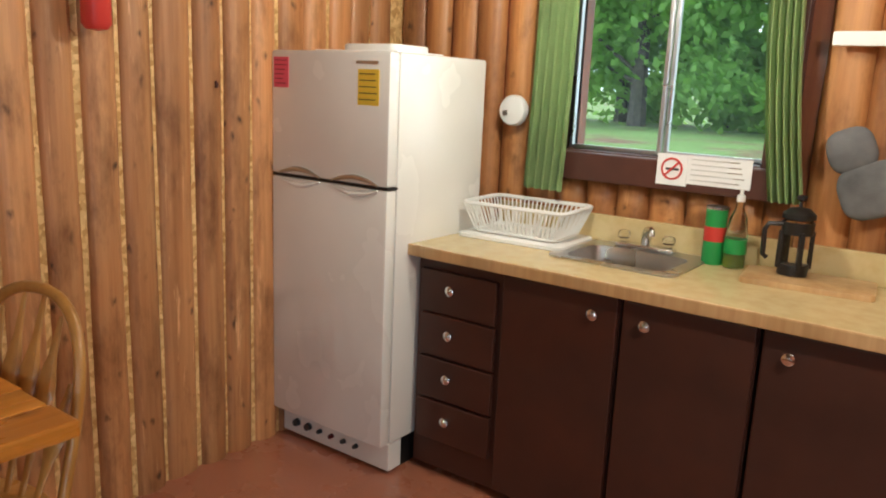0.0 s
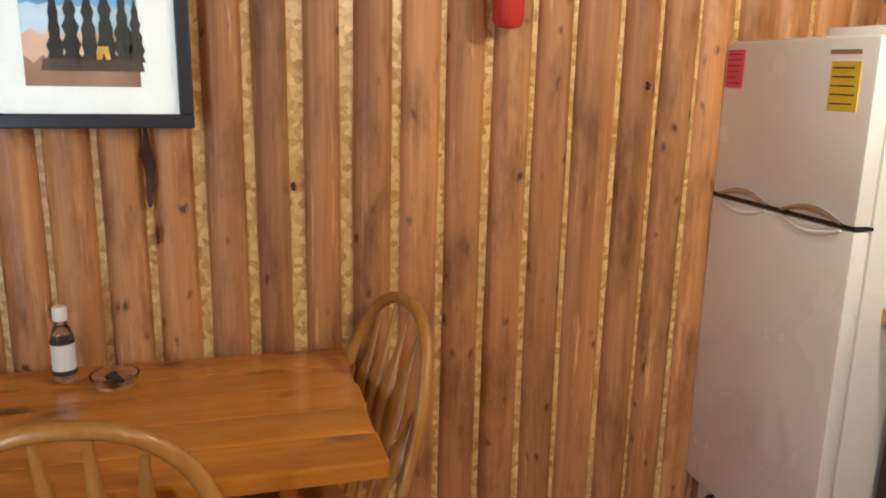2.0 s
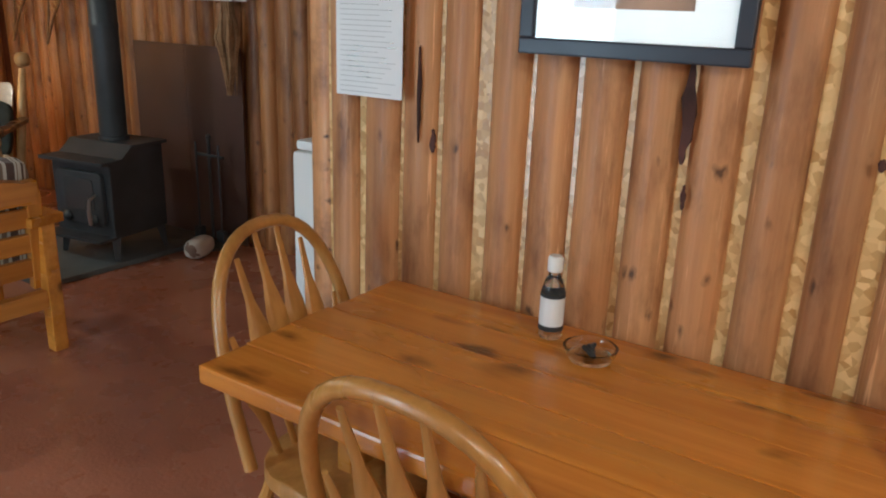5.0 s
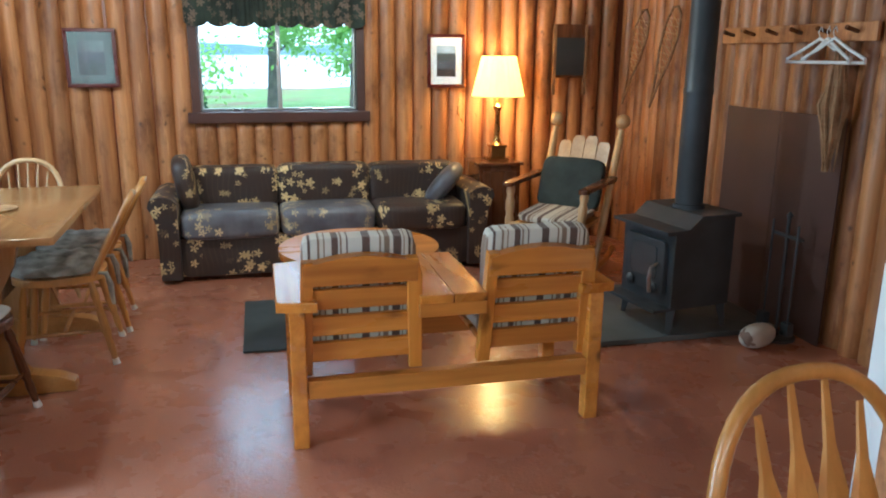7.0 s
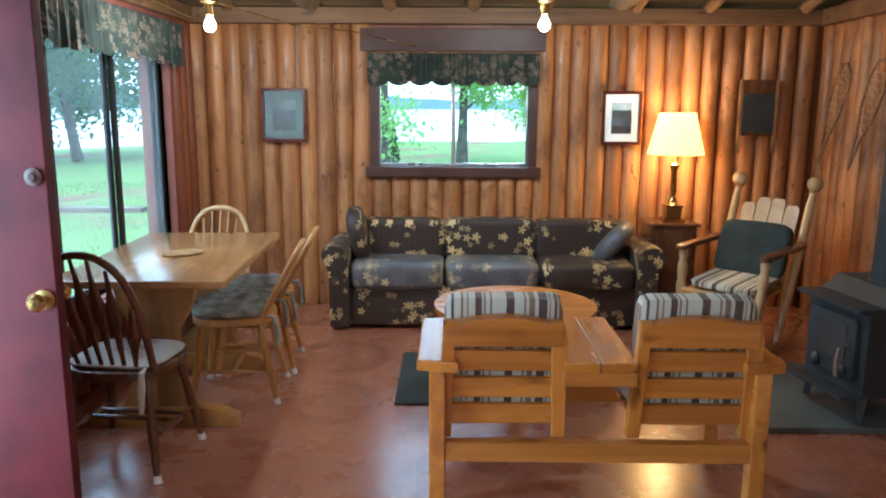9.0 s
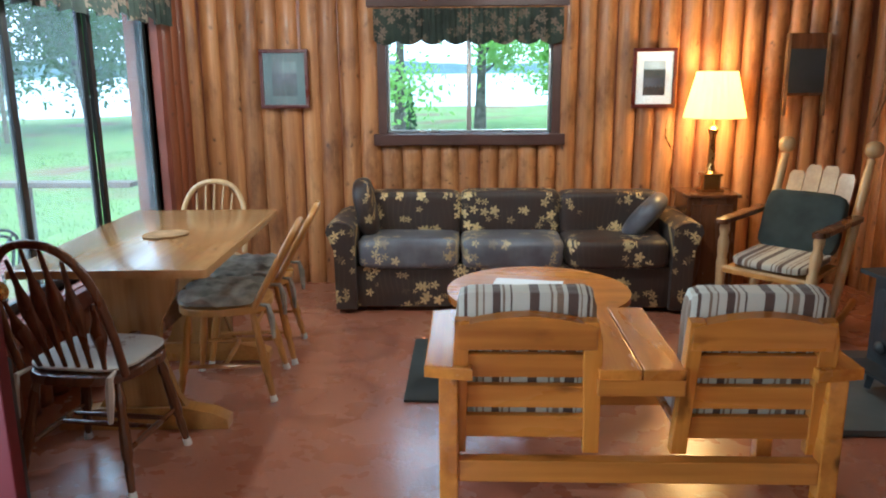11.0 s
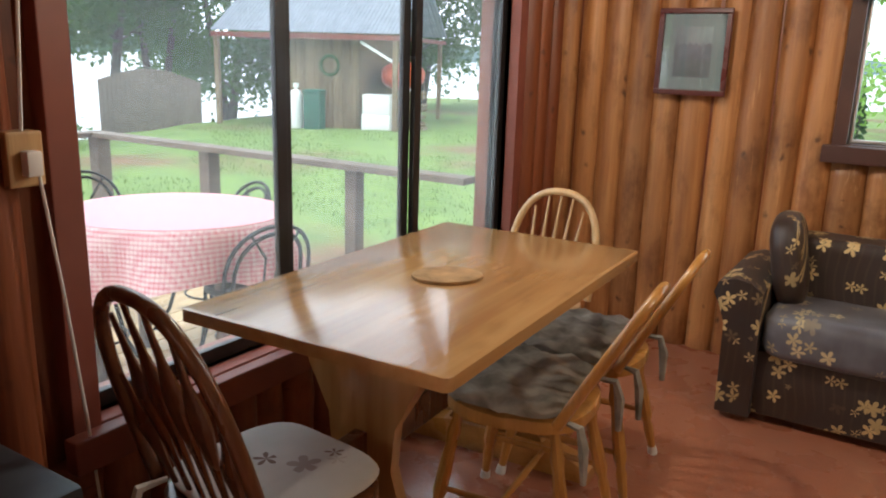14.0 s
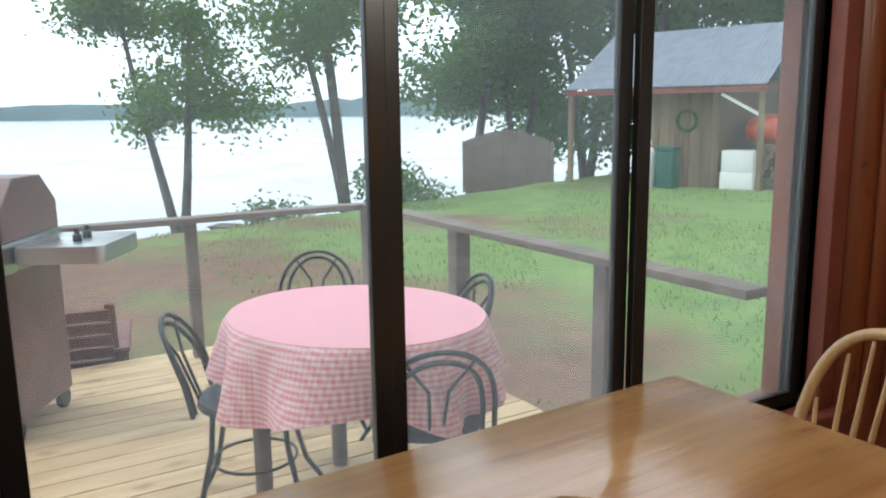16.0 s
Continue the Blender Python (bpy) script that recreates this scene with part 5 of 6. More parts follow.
ro, ri = rounded(SX0 - 0.02, SX1 + 0.02, SY0 - 0.02, SY1 + 0.02, 0.04), rounded(SX0 + 0.025, SX1 - 0.025, SY0 + 0.06, SY1 - 0.025, 0.05)
lo = rounded(SX0 + 0.05, SX1 - 0.05, SY0 + 0.085, SY1 - 0.05, 0.05)
loops = [[bm.verts.new((x, y, z)) for x, y in o] for o, z in ((ro, 0.946), (ro, 0.952), (ri, 0.951), (lo, 0.78))]
for a, b in zip(loops, loops[1:]):
    for j in range(len(a)):
        bm.faces.new((a[j], a[(j + 1) % len(a)], b[(j + 1) % len(a)], b[j]))
bm.faces.new(loops[-1])
part("basin", bm, "steel", sk)
fa = thing("faucet", "chrome kitchen tap with two clear handles", "faucet", pose(2.33, -7.975, 0.952))
bm = B()
box(bm, -0.11, 0.11, -0.022, 0.022, 0, 0.018, 0.006)
part("plate", bm, "chrome", fa)
bm = B()
tube(bm, [(0, 0, 0.015), (0, 0, 0.05), (-0.01, 0.03, 0.075), (-0.06, 0.12, 0.10), (-0.075, 0.145, 0.095), (-0.077, 0.15, 0.08)], [0.018, 0.018, 0.013, 0.009, 0.009, 0.010], 10)
part("spout", bm, "chrome", fa)
for sx in (-1, 1):
    bm = B()
    lathe(bm, [(0.012, 0.018), (0.012, 0.03), (0.022, 0.034), (0.024, 0.05), (0.018, 0.06), (0, 0.061)], 10, (sx * 0.085, 0))
    part("tap_handle", bm, "clearglass", fa, "clear plastic handle")

# Dish rack.
dk = thing("dish_rack", "white plastic dish rack on its tray", "dish rack", pose(2.765, -7.86, 0.947, 0, 0, 3))
bm = B()
slab(bm, rounded(-0.22, 0.22, -0.15, 0.16, 0.03), 0, 0.014, 0.004)
part("tray", bm, "plastic", dk)
bm = B()
top, bot = rounded(-0.21, 0.21, -0.14, 0.14, 0.03, 3), rounded(-0.17, 0.17, -0.105, 0.105, 0.03, 3)
tube(bm, [(x, y, 0.13) for x, y in top + top[:1]], 0.008, 6)
tube(bm, [(x, y, 0.025) for x, y in bot + bot[:1]], 0.006, 6)
part("rim", bm, "plastic", dk)
bm = B()
for k in range(22):
    f = k / 21
    for s in (-1, 1):
        tube(bm, [(-0.165 + 0.33 * f, s * 0.105, 0.025), (-0.20 + 0.40 * f, s * 0.14, 0.13)], 0.0035, 4)
for k in range(11):
    f = k / 10
    for s in (-1, 1):
        tube(bm, [(s * 0.17, -0.1 + 0.2 * f, 0.025), (s * 0.21, -0.13 + 0.26 * f, 0.13)], 0.0035, 4)
    tube(bm, [(-0.165 + 0.33 * f, -0.1, 0.025), (-0.165 + 0.33 * f, 0.1, 0.025)], 0.003, 4)
    if k % 2:
        tube(bm, [(-0.165 + 0.33 * f, -0.02, 0.025), (-0.165 + 0.33 * f, -0.02, 0.11), (-0.165 + 0.33 * f, 0.04, 0.11), (-0.165 + 0.33 * f, 0.04, 0.025)], 0.003, 4)
tagged(part("basket", bm, "plastic", dk), kind="stuff")

# Things on the worktop.
M["green"] = plain("green_print", (0.03, 0.26, 0.06), 0.4, wear=0.1)
M["redlabel"] = plain("red_print", (0.55, 0.04, 0.03), 0.4)
M["soap"] = plain("green_soap", (0.35, 0.55, 0.08), 0.1, wear=0.0, bump=0, Transmission_Weight=0.7)
can = thing("cleanser_can", "green cardboard cleanser tin by the sink", "can", pose(2.085, -7.965, 0.946))
bm = B()
lathe(bm, [(0.036, 0), (0.036, 0.19)], 24)
part("can_body", bm, "green", can)
bm = B()
lathe(bm, [(0.037, 0.19), (0.037, 0.198), (0.030, 0.20), (0, 0.20)], 24)
part("can_lid", bm, "steel", can)
bm = B()
lathe(bm, [(0.0365, 0.08), (0.0365, 0.13)], 24)
part("label_band", bm, "redlabel", can)
so = thing("soap_bottle", "clear dish soap bottle with a green label", "bottle", pose(2.01, -7.955, 0.946))
bm = B()
lathe(bm, [(0.034, 0), (0.036, 0.01), (0.036, 0.11), (0.028, 0.17), (0.014, 0.20), (0.012, 0.225)], 20)
part("bottle", bm, "clearglass", so)
bm = B()
lathe(bm, [(0.0325, 0.004), (0.0335, 0.05), (0, 0.05)], 20)
part("soap", bm, "soap", so)
bm = B()
lathe(bm, [(0.0368, 0.05), (0.0368, 0.10)], 20)
part("label_band", bm, "green", so)
bm = B()
lathe(bm, [(0.014, 0.225), (0.014, 0.245), (0.006, 0.25), (0.006, 0.265), (0, 0.266)], 14)
part("cap", bm, "plastic", so)
bm = B()
slab(bm, rounded(-0.19, 0.19, -0.11, 0.11, 0.025), 0, 0.018, 0.004)
solo("cutting_board", bm, "ash", "pale wooden cutting board on the worktop", "cutting board", pose(1.76, -7.88, 0.946, 0, 0, 6))
fp = thing("french_press", "black coffee press with a glass jar", "coffee press", pose(1.815, -7.91, 0.966, 0, 0, 30))
bm = B()
lathe(bm, [(0.045, 0), (0.048, 0.03), (0.046, 0.035)], 24)
lathe(bm, [(0.048, 0.13), (0.049, 0.17)], 24)
for k in range(4):
    a = k * math.pi / 2
    box(bm, 0.046 * math.cos(a) - 0.008, 0.046 * math.cos(a) + 0.008, 0.046 * math.sin(a) - 0.008, 0.046 * math.sin(a) + 0.008, 0.02, 0.14, 0.002)
part("cage", bm, "black", fp)
bm = B()
lathe(bm, [(0.0, 0.012), (0.042, 0.012), (0.042, 0.175), (0.045, 0.18)], 24)
part("jar", bm, "clearglass", fp)
bm = B()
lathe(bm, [(0.050, 0.18), (0.050, 0.195), (0.03, 0.212), (0.006, 0.216), (0.005, 0.235), (0.016, 0.24), (0.016, 0.252), (0, 0.256)], 24)
part("lid", bm, "black", fp)
bm = B()
tube(bm, [(0.045, 0, 0.16), (0.09, 0, 0.16), (0.10, 0, 0.14), (0.098, 0, 0.06), (0.085, 0, 0.05)], 0.008, 8)
part("handle", bm, "black", fp)

# Kitchen wall things.
M["signwhite"] = M["paper"]
sg = thing("no_smoking_sign", "white no smoking sign under the kitchen window", "sign", pose(2.27, -8.0, 1.195))
bm = B()
box(bm, -0.055, 0.055, 0, 0.004, 0, 0.11)
part("sheet", bm, "paper", sg, smooth=False)
bm = B()
tube(bm, [(0.036 * math.cos(a), 0.005, 0.058 + 0.036 * math.sin(a)) for a in [2 * math.pi * k / 24 for k in range(25)]], 0.004, 5)
tube(bm, [(-0.025, 0.005, 0.083), (0.025, 0.005, 0.033)], 0.004, 5)
part("ring", bm, "redlabel", sg, "red ring with a bar")
bm = B()
box(bm, -0.025, 0.022, 0.0042, 0.006, 0.053, 0.061)
part("cigarette", bm, "ink", sg, smooth=False)
note("wall_card", "paper", "white card with faint print under the kitchen window", -0.11, 0.11, 0, 0.10, pose(2.107, -8.0, 1.205), 5, "steel", "card")
bm = B()
lathe(bm, [(0.062, 0), (0.062, 0.02), (0.055, 0.032), (0.02, 0.036), (0, 0.036)], 28)
sdt = thing("smoke_alarm", "round white smoke alarm on the log wall", "smoke alarm", pose(2.95, -8.03, 1.42, -90))
part("cover", bm, "plastic", sdt)
bm = B()
box(bm, 0.015, 0.035, 0.0, 0.02, 0.034, 0.038)
part("test_button", bm, "steel", sdt, smooth=False)


def curtain(x0, x1, z0, z1, y, name, label, mat, sway, folds=5):
    bm = B()
    nx, nz = folds * 6, 12
    rows = []
    for j in range(nz + 1):
        f = j / nz
        row = []
        for i in range(nx + 1):
            g = i / nx
            row.append(bm.verts.new((x0 + (x1 - x0) * g + sway * f * f, y + 0.022 * math.sin(g * folds * 6.28) * (0.5 + 0.5 * f), z1 + (z0 - z1) * f)))
        rows.append(row)
    for a, b in zip(rows, rows[1:]):
        for i in range(nx):
            bm.faces.new((a[i], a[i + 1], b[i + 1], b[i]))
    bmesh.ops.solidify(bm, geom=list(bm.faces), thickness=0.003)
    return solo(name, bm, mat, label, "curtain", group="kitchen curtains")


curtain(2.665, 2.835, 1.125, 2.06, -7.97, "curtain", "green cloth curtain hanging by the kitchen window", "green_curtain", 0.02)
curtain(1.90, 2.01, 1.18, 2.06, -7.97, "curtain", "green cloth curtain hanging by the kitchen window", "green_curtain", -0.08)
bm = B()
tube(bm, [(1.72, -7.99, 2.06), (2.95, -7.99, 2.06)], 0.008, 8)
solo("curtain_rod", bm, "brass", "thin rod over the kitchen window", "curtain rod")
M["greyrag"] = plain("grey_cloth", (0.14, 0.14, 0.145), 0.95, wear=0.4, scale=30, bump=0.4)
bm = B()
cushion(bm, -0.10, 0.10, -0.025, 0.025, -0.17, 0.0, 0.6, 8)
cushion(bm, -0.04, 0.10, -0.03, 0.02, -0.02, 0.12, 0.7, 6)
solo("oven_mitt", bm, "greyrag", "grey quilted oven mitt hanging on the wall", "oven mitt", pose(1.66, -7.97, 1.33, 0, 22, 0))
bm = B()
box(bm, -0.08, 0.08, -0.004, 0.012, -0.022, 0.022, 0.006)
bt = solo("bottle_opener", bm, "plastic", "white wall-mounted can opener", "opener", pose(1.73, -8.0, 1.70), smooth=False)
fe = thing("fire_extinguisher", "small red fire extinguisher on the log wall", "fire extinguisher", pose(3.50, -6.575, 1.62))
bm = B()
lathe(bm, [(0.0, 0.0), (0.03, 0.004), (0.042, 0.02), (0.042, 0.26), (0.03, 0.30), (0.016, 0.32), (0.016, 0.36), (0, 0.36)], 20)
part("cylinder", bm, "redlabel", fe)
bm = B()
lathe(bm, [(0.0425, 0.09), (0.0425, 0.20)], 20)
part("label_band", bm, "paper", fe)
bm = B()
box(bm, -0.02, 0.06, -0.01, 0.01, 0.35, 0.38, 0.004)
part("handle", bm, "iron", fe, smooth=False)

# ---- pictures and papers ----


def picture(m, w, h, rim, frame_mat, label, mats, scene_colors):
    """A framed picture in local x and z, facing -y."""
    ob = thing("picture", label, "picture", m, "framed pictures")
    bm = B()
    for q in ((-w / 2, w / 2, 0, rim), (-w / 2, w / 2, h - rim, h), (-w / 2, -w / 2 + rim, rim, h - rim), (w / 2 - rim, w / 2, rim, h - rim)):
        box(bm, q[0], q[1], -0.022, 0.0, q[2], q[3], 0.004)
    part("picture_frame", bm, frame_mat, ob, smooth=False)
    bm = B()
    box(bm, -w / 2 + rim, w / 2 - rim, -0.008, -0.002, rim, h - rim)
    part("mount", bm, mats, ob, smooth=False)
    iw, ih, ix = (w - 2 * rim) * 0.30, (h - 2 * rim), h * 0.5
    z0, z1 = h * 0.5 - ih * 0.33, h * 0.5 + ih * 0.33
    k = len(scene_colors)
    for j, c in enumerate(scene_colors):
        bm = B()
        n0 = 12
        lo = [z0 + (z1 - z0) * j / k + (0.01 * math.sin(3.1 * q + j * 2) if j else 0) for q in range(n0 + 1)]
        hi = [z0 + (z1 - z0) * (j + 1) / k + (0.01 * math.sin(3.1 * q + (j + 1) * 2) if j < k - 1 else 0) for q in range(n0 + 1)]
        a = [bm.verts.new((-iw + 2 * iw * q / n0, -0.0095, z)) for q, z in enumerate(lo)]
        b = [bm.verts.new((-iw + 2 * iw * q / n0, -0.0095, z)) for q, z in enumerate(hi)]
        for q in range(n0):
            bm.faces.new((a[q], a[q + 1], b[q + 1], b[q]))
        part("print", bm, plain("print_tone", c, 0.5, wear=0.5, scale=20), ob, smooth=False)
    bm = B()
    box(bm, -w / 2 + rim, w / 2 - rim, -0.015, -0.012, rim, h - rim)
    g = part("pane", bm, "glass_gloss", ob, smooth=False)
    g.visible_shadow = False
    return ob


def island_art(ob):
    """Painted island with dark spruces, a yellow cabin and a strip of shore."""
    rnd = random.Random(12)
    trees = plain("print_spruce", (0.014, 0.017, 0.014), 0.6, wear=0.4, scale=60)
    for x, top, w in ((-0.055, 0.335, 0.03), (-0.02, 0.35, 0.034), (0.018, 0.34, 0.032), (0.055, 0.352, 0.036), (0.092, 0.325, 0.034), (0.12, 0.30, 0.03)):
        bm = B()
        left, right = [], []
        for k in range(11):
            f = k / 10
            z, half = 0.155 + (top - 0.155) * f, w * 0.62 * (1 - f) ** 0.7 * (0.75 if k % 2 else 1.1) * rnd.uniform(0.85, 1.15) + 0.001
            left.append(bm.verts.new((x - half, -0.0103, z)))
            right.append(bm.verts.new((x + half, -0.0103, z)))
        for k in range(10):
            bm.faces.new((left[k], right[k], right[k + 1], left[k + 1]))
        part("print", bm, trees, ob, smooth=False)
    for name, dims, tone in (("print_shore", (-0.09, 0.135, 0.133, 0.160), (0.05, 0.028, 0.018)), ("print_cabin", (0.03, 0.062, 0.158, 0.19), (0.62, 0.36, 0.04)), ("print_cabin_door", (0.042, 0.052, 0.158, 0.176), (0.04, 0.02, 0.015))):
        bm = B()
        y = -0.0107 if name != "print_cabin_door" else -0.0111
        bm.faces.new([bm.verts.new(q) for q in ((dims[0], y, dims[2]), (dims[1], y, dims[2]), (dims[1] - 0.004, y, dims[3]), (dims[0] + 0.006, y, dims[3]))])
        part("print", bm, plain(name, tone, 0.6, wear=0.5, scale=60), ob, smooth=False)


n = Nodes("picture_glass")
M["glass_gloss"] = n.done((1, 1, 1), 0.02, Transmission_Weight=1.0, IOR=1.45)
M["matgrey"] = plain("grey_green_mount", (0.085, 0.11, 0.115), 0.6, wear=0.05)
M["darkframe"] = plain("dark_blue_grey_frame", (0.03, 0.032, 0.045), 0.35)
M["redframe"] = plain("dark_red_wood_frame", (0.10, 0.018, 0.014), 0.3)
picture(pose(1.225, -0.085, 1.245), 0.33, 0.39, 0.024, "redframe", "small red-framed picture with a grey mount", "matgrey", [(0.05, 0.06, 0.07), (0.07, 0.08, 0.10), (0.12, 0.14, 0.16)])
picture(pose(3.70, -0.085, 1.235), 0.29, 0.39, 0.024, "redframe", "small red-framed lake picture with a cream mount", "paper", [(0.05, 0.03, 0.025), (0.10, 0.11, 0.14), (0.06, 0.07, 0.07), (0.35, 0.42, 0.5)])
island = picture(pose(3.525, -5.53, 1.36, 0, 0, -90), 0.485, 0.44, 0.034, "darkframe", "dark-framed sunset print of an island cabin", "paper", [(0.30, 0.16, 0.09), (0.66, 0.42, 0.30), (0.45, 0.55, 0.66), (0.16, 0.36, 0.62)])
island_art(island)
note("notice", "paper", "white printed notice pinned on the partition", -0.106, 0.106, 0, 0.31, pose(3.535, -4.848, 1.225, 0, 0, 90), 24, "steel", "notice")
bk = thing("bulletin_frame", "dark wooden framed board hung on the log wall", "board", pose(4.68, -0.10, 1.31))
bm = B()
box(bm, -0.13, 0.13, -0.03, 0.0, 0.0, 0.40, 0.006)
part("board", bm, "walnut", bk, smooth=False)
bm = B()
box(bm, -0.115, 0.115, -0.034, -0.031, 0.02, 0.30, 0.002)
part("panel", bm, "iron", bk, smooth=False)
for sx in (-1, 1):
    bm = B()
    box(bm, sx * 0.128 - 0.012, sx * 0.128 + 0.012, -0.036, -0.001, -0.13, 0.40, 0.004)
    part("post", bm, "rafter", bk, smooth=False)

# ---- valances, bulbs, wiring ----


def valance(m, width, drop, waves, label):
    bm = B()
    n, nz = waves * 10, 6
    rows = []
    for j in range(nz + 1):
        f = j / nz
        row = []
        for i in range(n + 1):
            g = i / n
            low = drop * (1 - 0.16 * abs(math.sin(math.pi * g * waves)) ** 0.7 * -1)
            row.append(bm.verts.new((width * (g - 0.5), 0.014 * math.sin(g * waves * 9.4) * (0.3 + f) + 0.006 * math.sin(g * waves * 31), -low * f)))
        rows.append(row)
    for a, b in zip(rows, rows[1:]):
        for i in range(n):
            bm.faces.new((a[i], a[i + 1], b[i + 1], b[i]))
    bmesh.ops.solidify(bm, geom=list(bm.faces), thickness=0.003)
    return solo("valance", bm, "valance", label, "valance", m, "valances")


valance(pose(2.465, -0.13, 1.885), 1.25, 0.20, 8, "dark floral scalloped valance over the window")
valance(pose(XW + 0.13, -1.61, 2.04, 0, 0, 90), 2.36, 0.24, 13, "dark floral scalloped valance over the wide window")
n = Nodes("lit_bulb")
n.bsdf.inputs["Emission Color"].default_value = (1.0, 0.72, 0.38, 1)
n.bsdf.inputs["Emission Strength"].default_value = 9.0
M["bulb"] = n.mat
BULB = (1.0, 0.86, 0.68)
for x, y, z in ((1.17, -1.6, 1.92), (2.94, -1.6, 1.93), (1.0, -6.6, 2.05), (2.35, -7.25, 2.10)):
    lb = thing("ceiling_bulb", "bare lit bulb in a brass socket under the roof", "light bulb", pose(x, y, z), "ceiling bulbs")
    bm = B()
    lathe(bm, [(0.0, -0.032), (0.018, -0.028), (0.030, -0.012), (0.032, 0.004), (0.026, 0.024), (0.015, 0.042), (0.014, 0.06)], 18)
    b = part("bulb", bm, "bulb", lb, "glowing glass bulb")
    bm = B()
    lathe(bm, [(0.020, 0.055), (0.024, 0.065), (0.024, 0.11), (0.045, 0.12), (0.045, 0.135), (0.0, 0.135)], 18)
    part("socket", bm, "brass", lb)
    bm = B()
    tube(bm, [(0, 0, 0.13), (0, 0, RIDGE - abs(y - YR) * SLOPE - z)], 0.012, 8)
    part("stem", bm, "wire", lb)
    b.visible_shadow = False
    lamp("ceiling_bulb_light", "POINT", pose(x, y, z), 29 if y > -4 else (54 if y > -7 else 34), BULB, radius=0.03)
for pts in ([(1.17, -1.6, 2.05), (1.5, -0.9, 1.99), (1.75, -0.3, 2.02), (2.2, -0.15, 1.93)], [(0.75, -1.6, 2.10), (0.9, -1.0, 2.02), (1.17, -1.6, 2.06)]):
    bm = B()
    tube(bm, pts, 0.004, 6)
    solo("cable", bm, "brass", "thin lamp cable slung under the roof", "cable", group="cables")
bm = B()
tube(bm, [(3.80, -0.10, 1.16), (3.79, -0.10, 1.05), (3.86, -0.10, 0.92), (3.83, -0.10, 0.75), (3.88, -0.09, 0.66)], 0.004, 6)
solo("lamp_cord", bm, "brass", "brown lamp cord hanging down the log wall", "cord")

# ---- table things, corner things ----
bt = thing("sanitiser_bottle", "clear sanitiser bottle with white cap on the pine table", "bottle", pose(3.455, -5.44, 0.751))
bm = B()
lathe(bm, [(0.024, 0), (0.027, 0.006), (0.027, 0.11), (0.020, 0.135), (0.013, 0.145), (0.013, 0.155)], 22)
part("bottle", bm, "clearglass", bt)
bm = B()
lathe(bm, [(0.0276, 0.03), (0.0276, 0.10)], 22)
lb = part("label_band", bm, "paper", bt)
for z0, z1 in ((0.02, 0.032), (0.098, 0.106)):
    bm = B()
    lathe(bm, [(0.0279, z0), (0.0279, z1)], 22)
    part("label_stripe", bm, "ink", bt)
bm = B()
lathe(bm, [(0.016, 0.155), (0.017, 0.16), (0.017, 0.185), (0.014, 0.19), (0, 0.19)], 22)
part("cap", bm, "plastic", bt)
at = thing("ashtray", "round clear glass ashtray on the pine table", "ashtray", pose(3.40, -5.56, 0.751))
bm = B()
lathe(bm, [(0.045, 0), (0.056, 0.02), (0.058, 0.028), (0.052, 0.028), (0.046, 0.010), (0, 0.009)], 24)
part("bowl", bm, "clearglass", at)
for k in range(3):
    bm = B()
    tube(bm, [(-0.03 + 0.02 * k, -0.02 + 0.01 * k, 0.022), (0.015 + 0.012 * k, 0.02 - 0.006 * k, 0.016)], 0.006, 6)
    part("match", bm, "ink", at)
wc = thing("water_cooler", "white upright water cooler behind the partition", "water cooler", pose(4.22, -4.37, 0))
bm = B()
box(bm, -0.20, 0.35, -0.30, 0.28, 0.02, 0.93, 0.02)
part("body", bm, "white", wc)
bm = B()
box(bm, -0.19, 0.34, -0.29, 0.27, 0.932, 0.97, 0.015)
part("lid", bm, "plastic", wc)
bm = B()
box(bm, -0.18, 0.33, -0.28, 0.26, 0.0, 0.02)
part("plinth", bm, "black", wc, smooth=False)
M["blue"] = plain("blue_print", (0.03, 0.05, 0.25), 0.4)
bm = B()
box(bm, -0.03, 0.10, -0.09, 0.09, 0, 0.17, 0.01)
solo("carton", bm, "blue", "dark blue carton standing on the water cooler", "carton", pose(4.10, -4.33, 0.971))
bm = B()
tube(bm, [(0.565, -2.88, 1.9), (0.57, -2.86, 1.5), (0.575, -2.885, 1.2)], 0.004, 6)
tube(bm, [(0.585, -2.86, 1.10), (0.59, -2.83, 0.8), (0.585, -2.80, 0.5), (0.60, -2.79, 0.22), (0.60, -2.85, 0.05), (0.62, -2.95, 0.006)], 0.004, 6)
solo("power_cord", bm, "plastic", "white power cord running down the dark log wall", "cord")
ou = thing("outlet", "beige wall outlet with a plugged-in adapter", "outlet", pose(0.565, -2.885, 1.14))
bm = B()
box(bm, -0.03, 0.02, -0.04, 0.04, -0.06, 0.06, 0.006)
part("box", bm, "ash", ou, smooth=False)
bm = B()
box(bm, 0.021, 0.05, -0.015, 0.02, -0.035, 0.02, 0.006)
part("plug", bm, "plastic", ou)
bh = thing("heater", "black metal heater standing by the open door", "heater", pose(0.83, -3.17, 0))
bm = B()
box(bm, -0.14, 0.17, -0.12, 0.10, 0.03, 0.60, 0.015)
part("body", bm, "iron", bh)
bm = B()
box(bm, -0.13, 0.16, -0.11, 0.09, 0.0, 0.03)
part("base", bm, "black", bh, smooth=False)

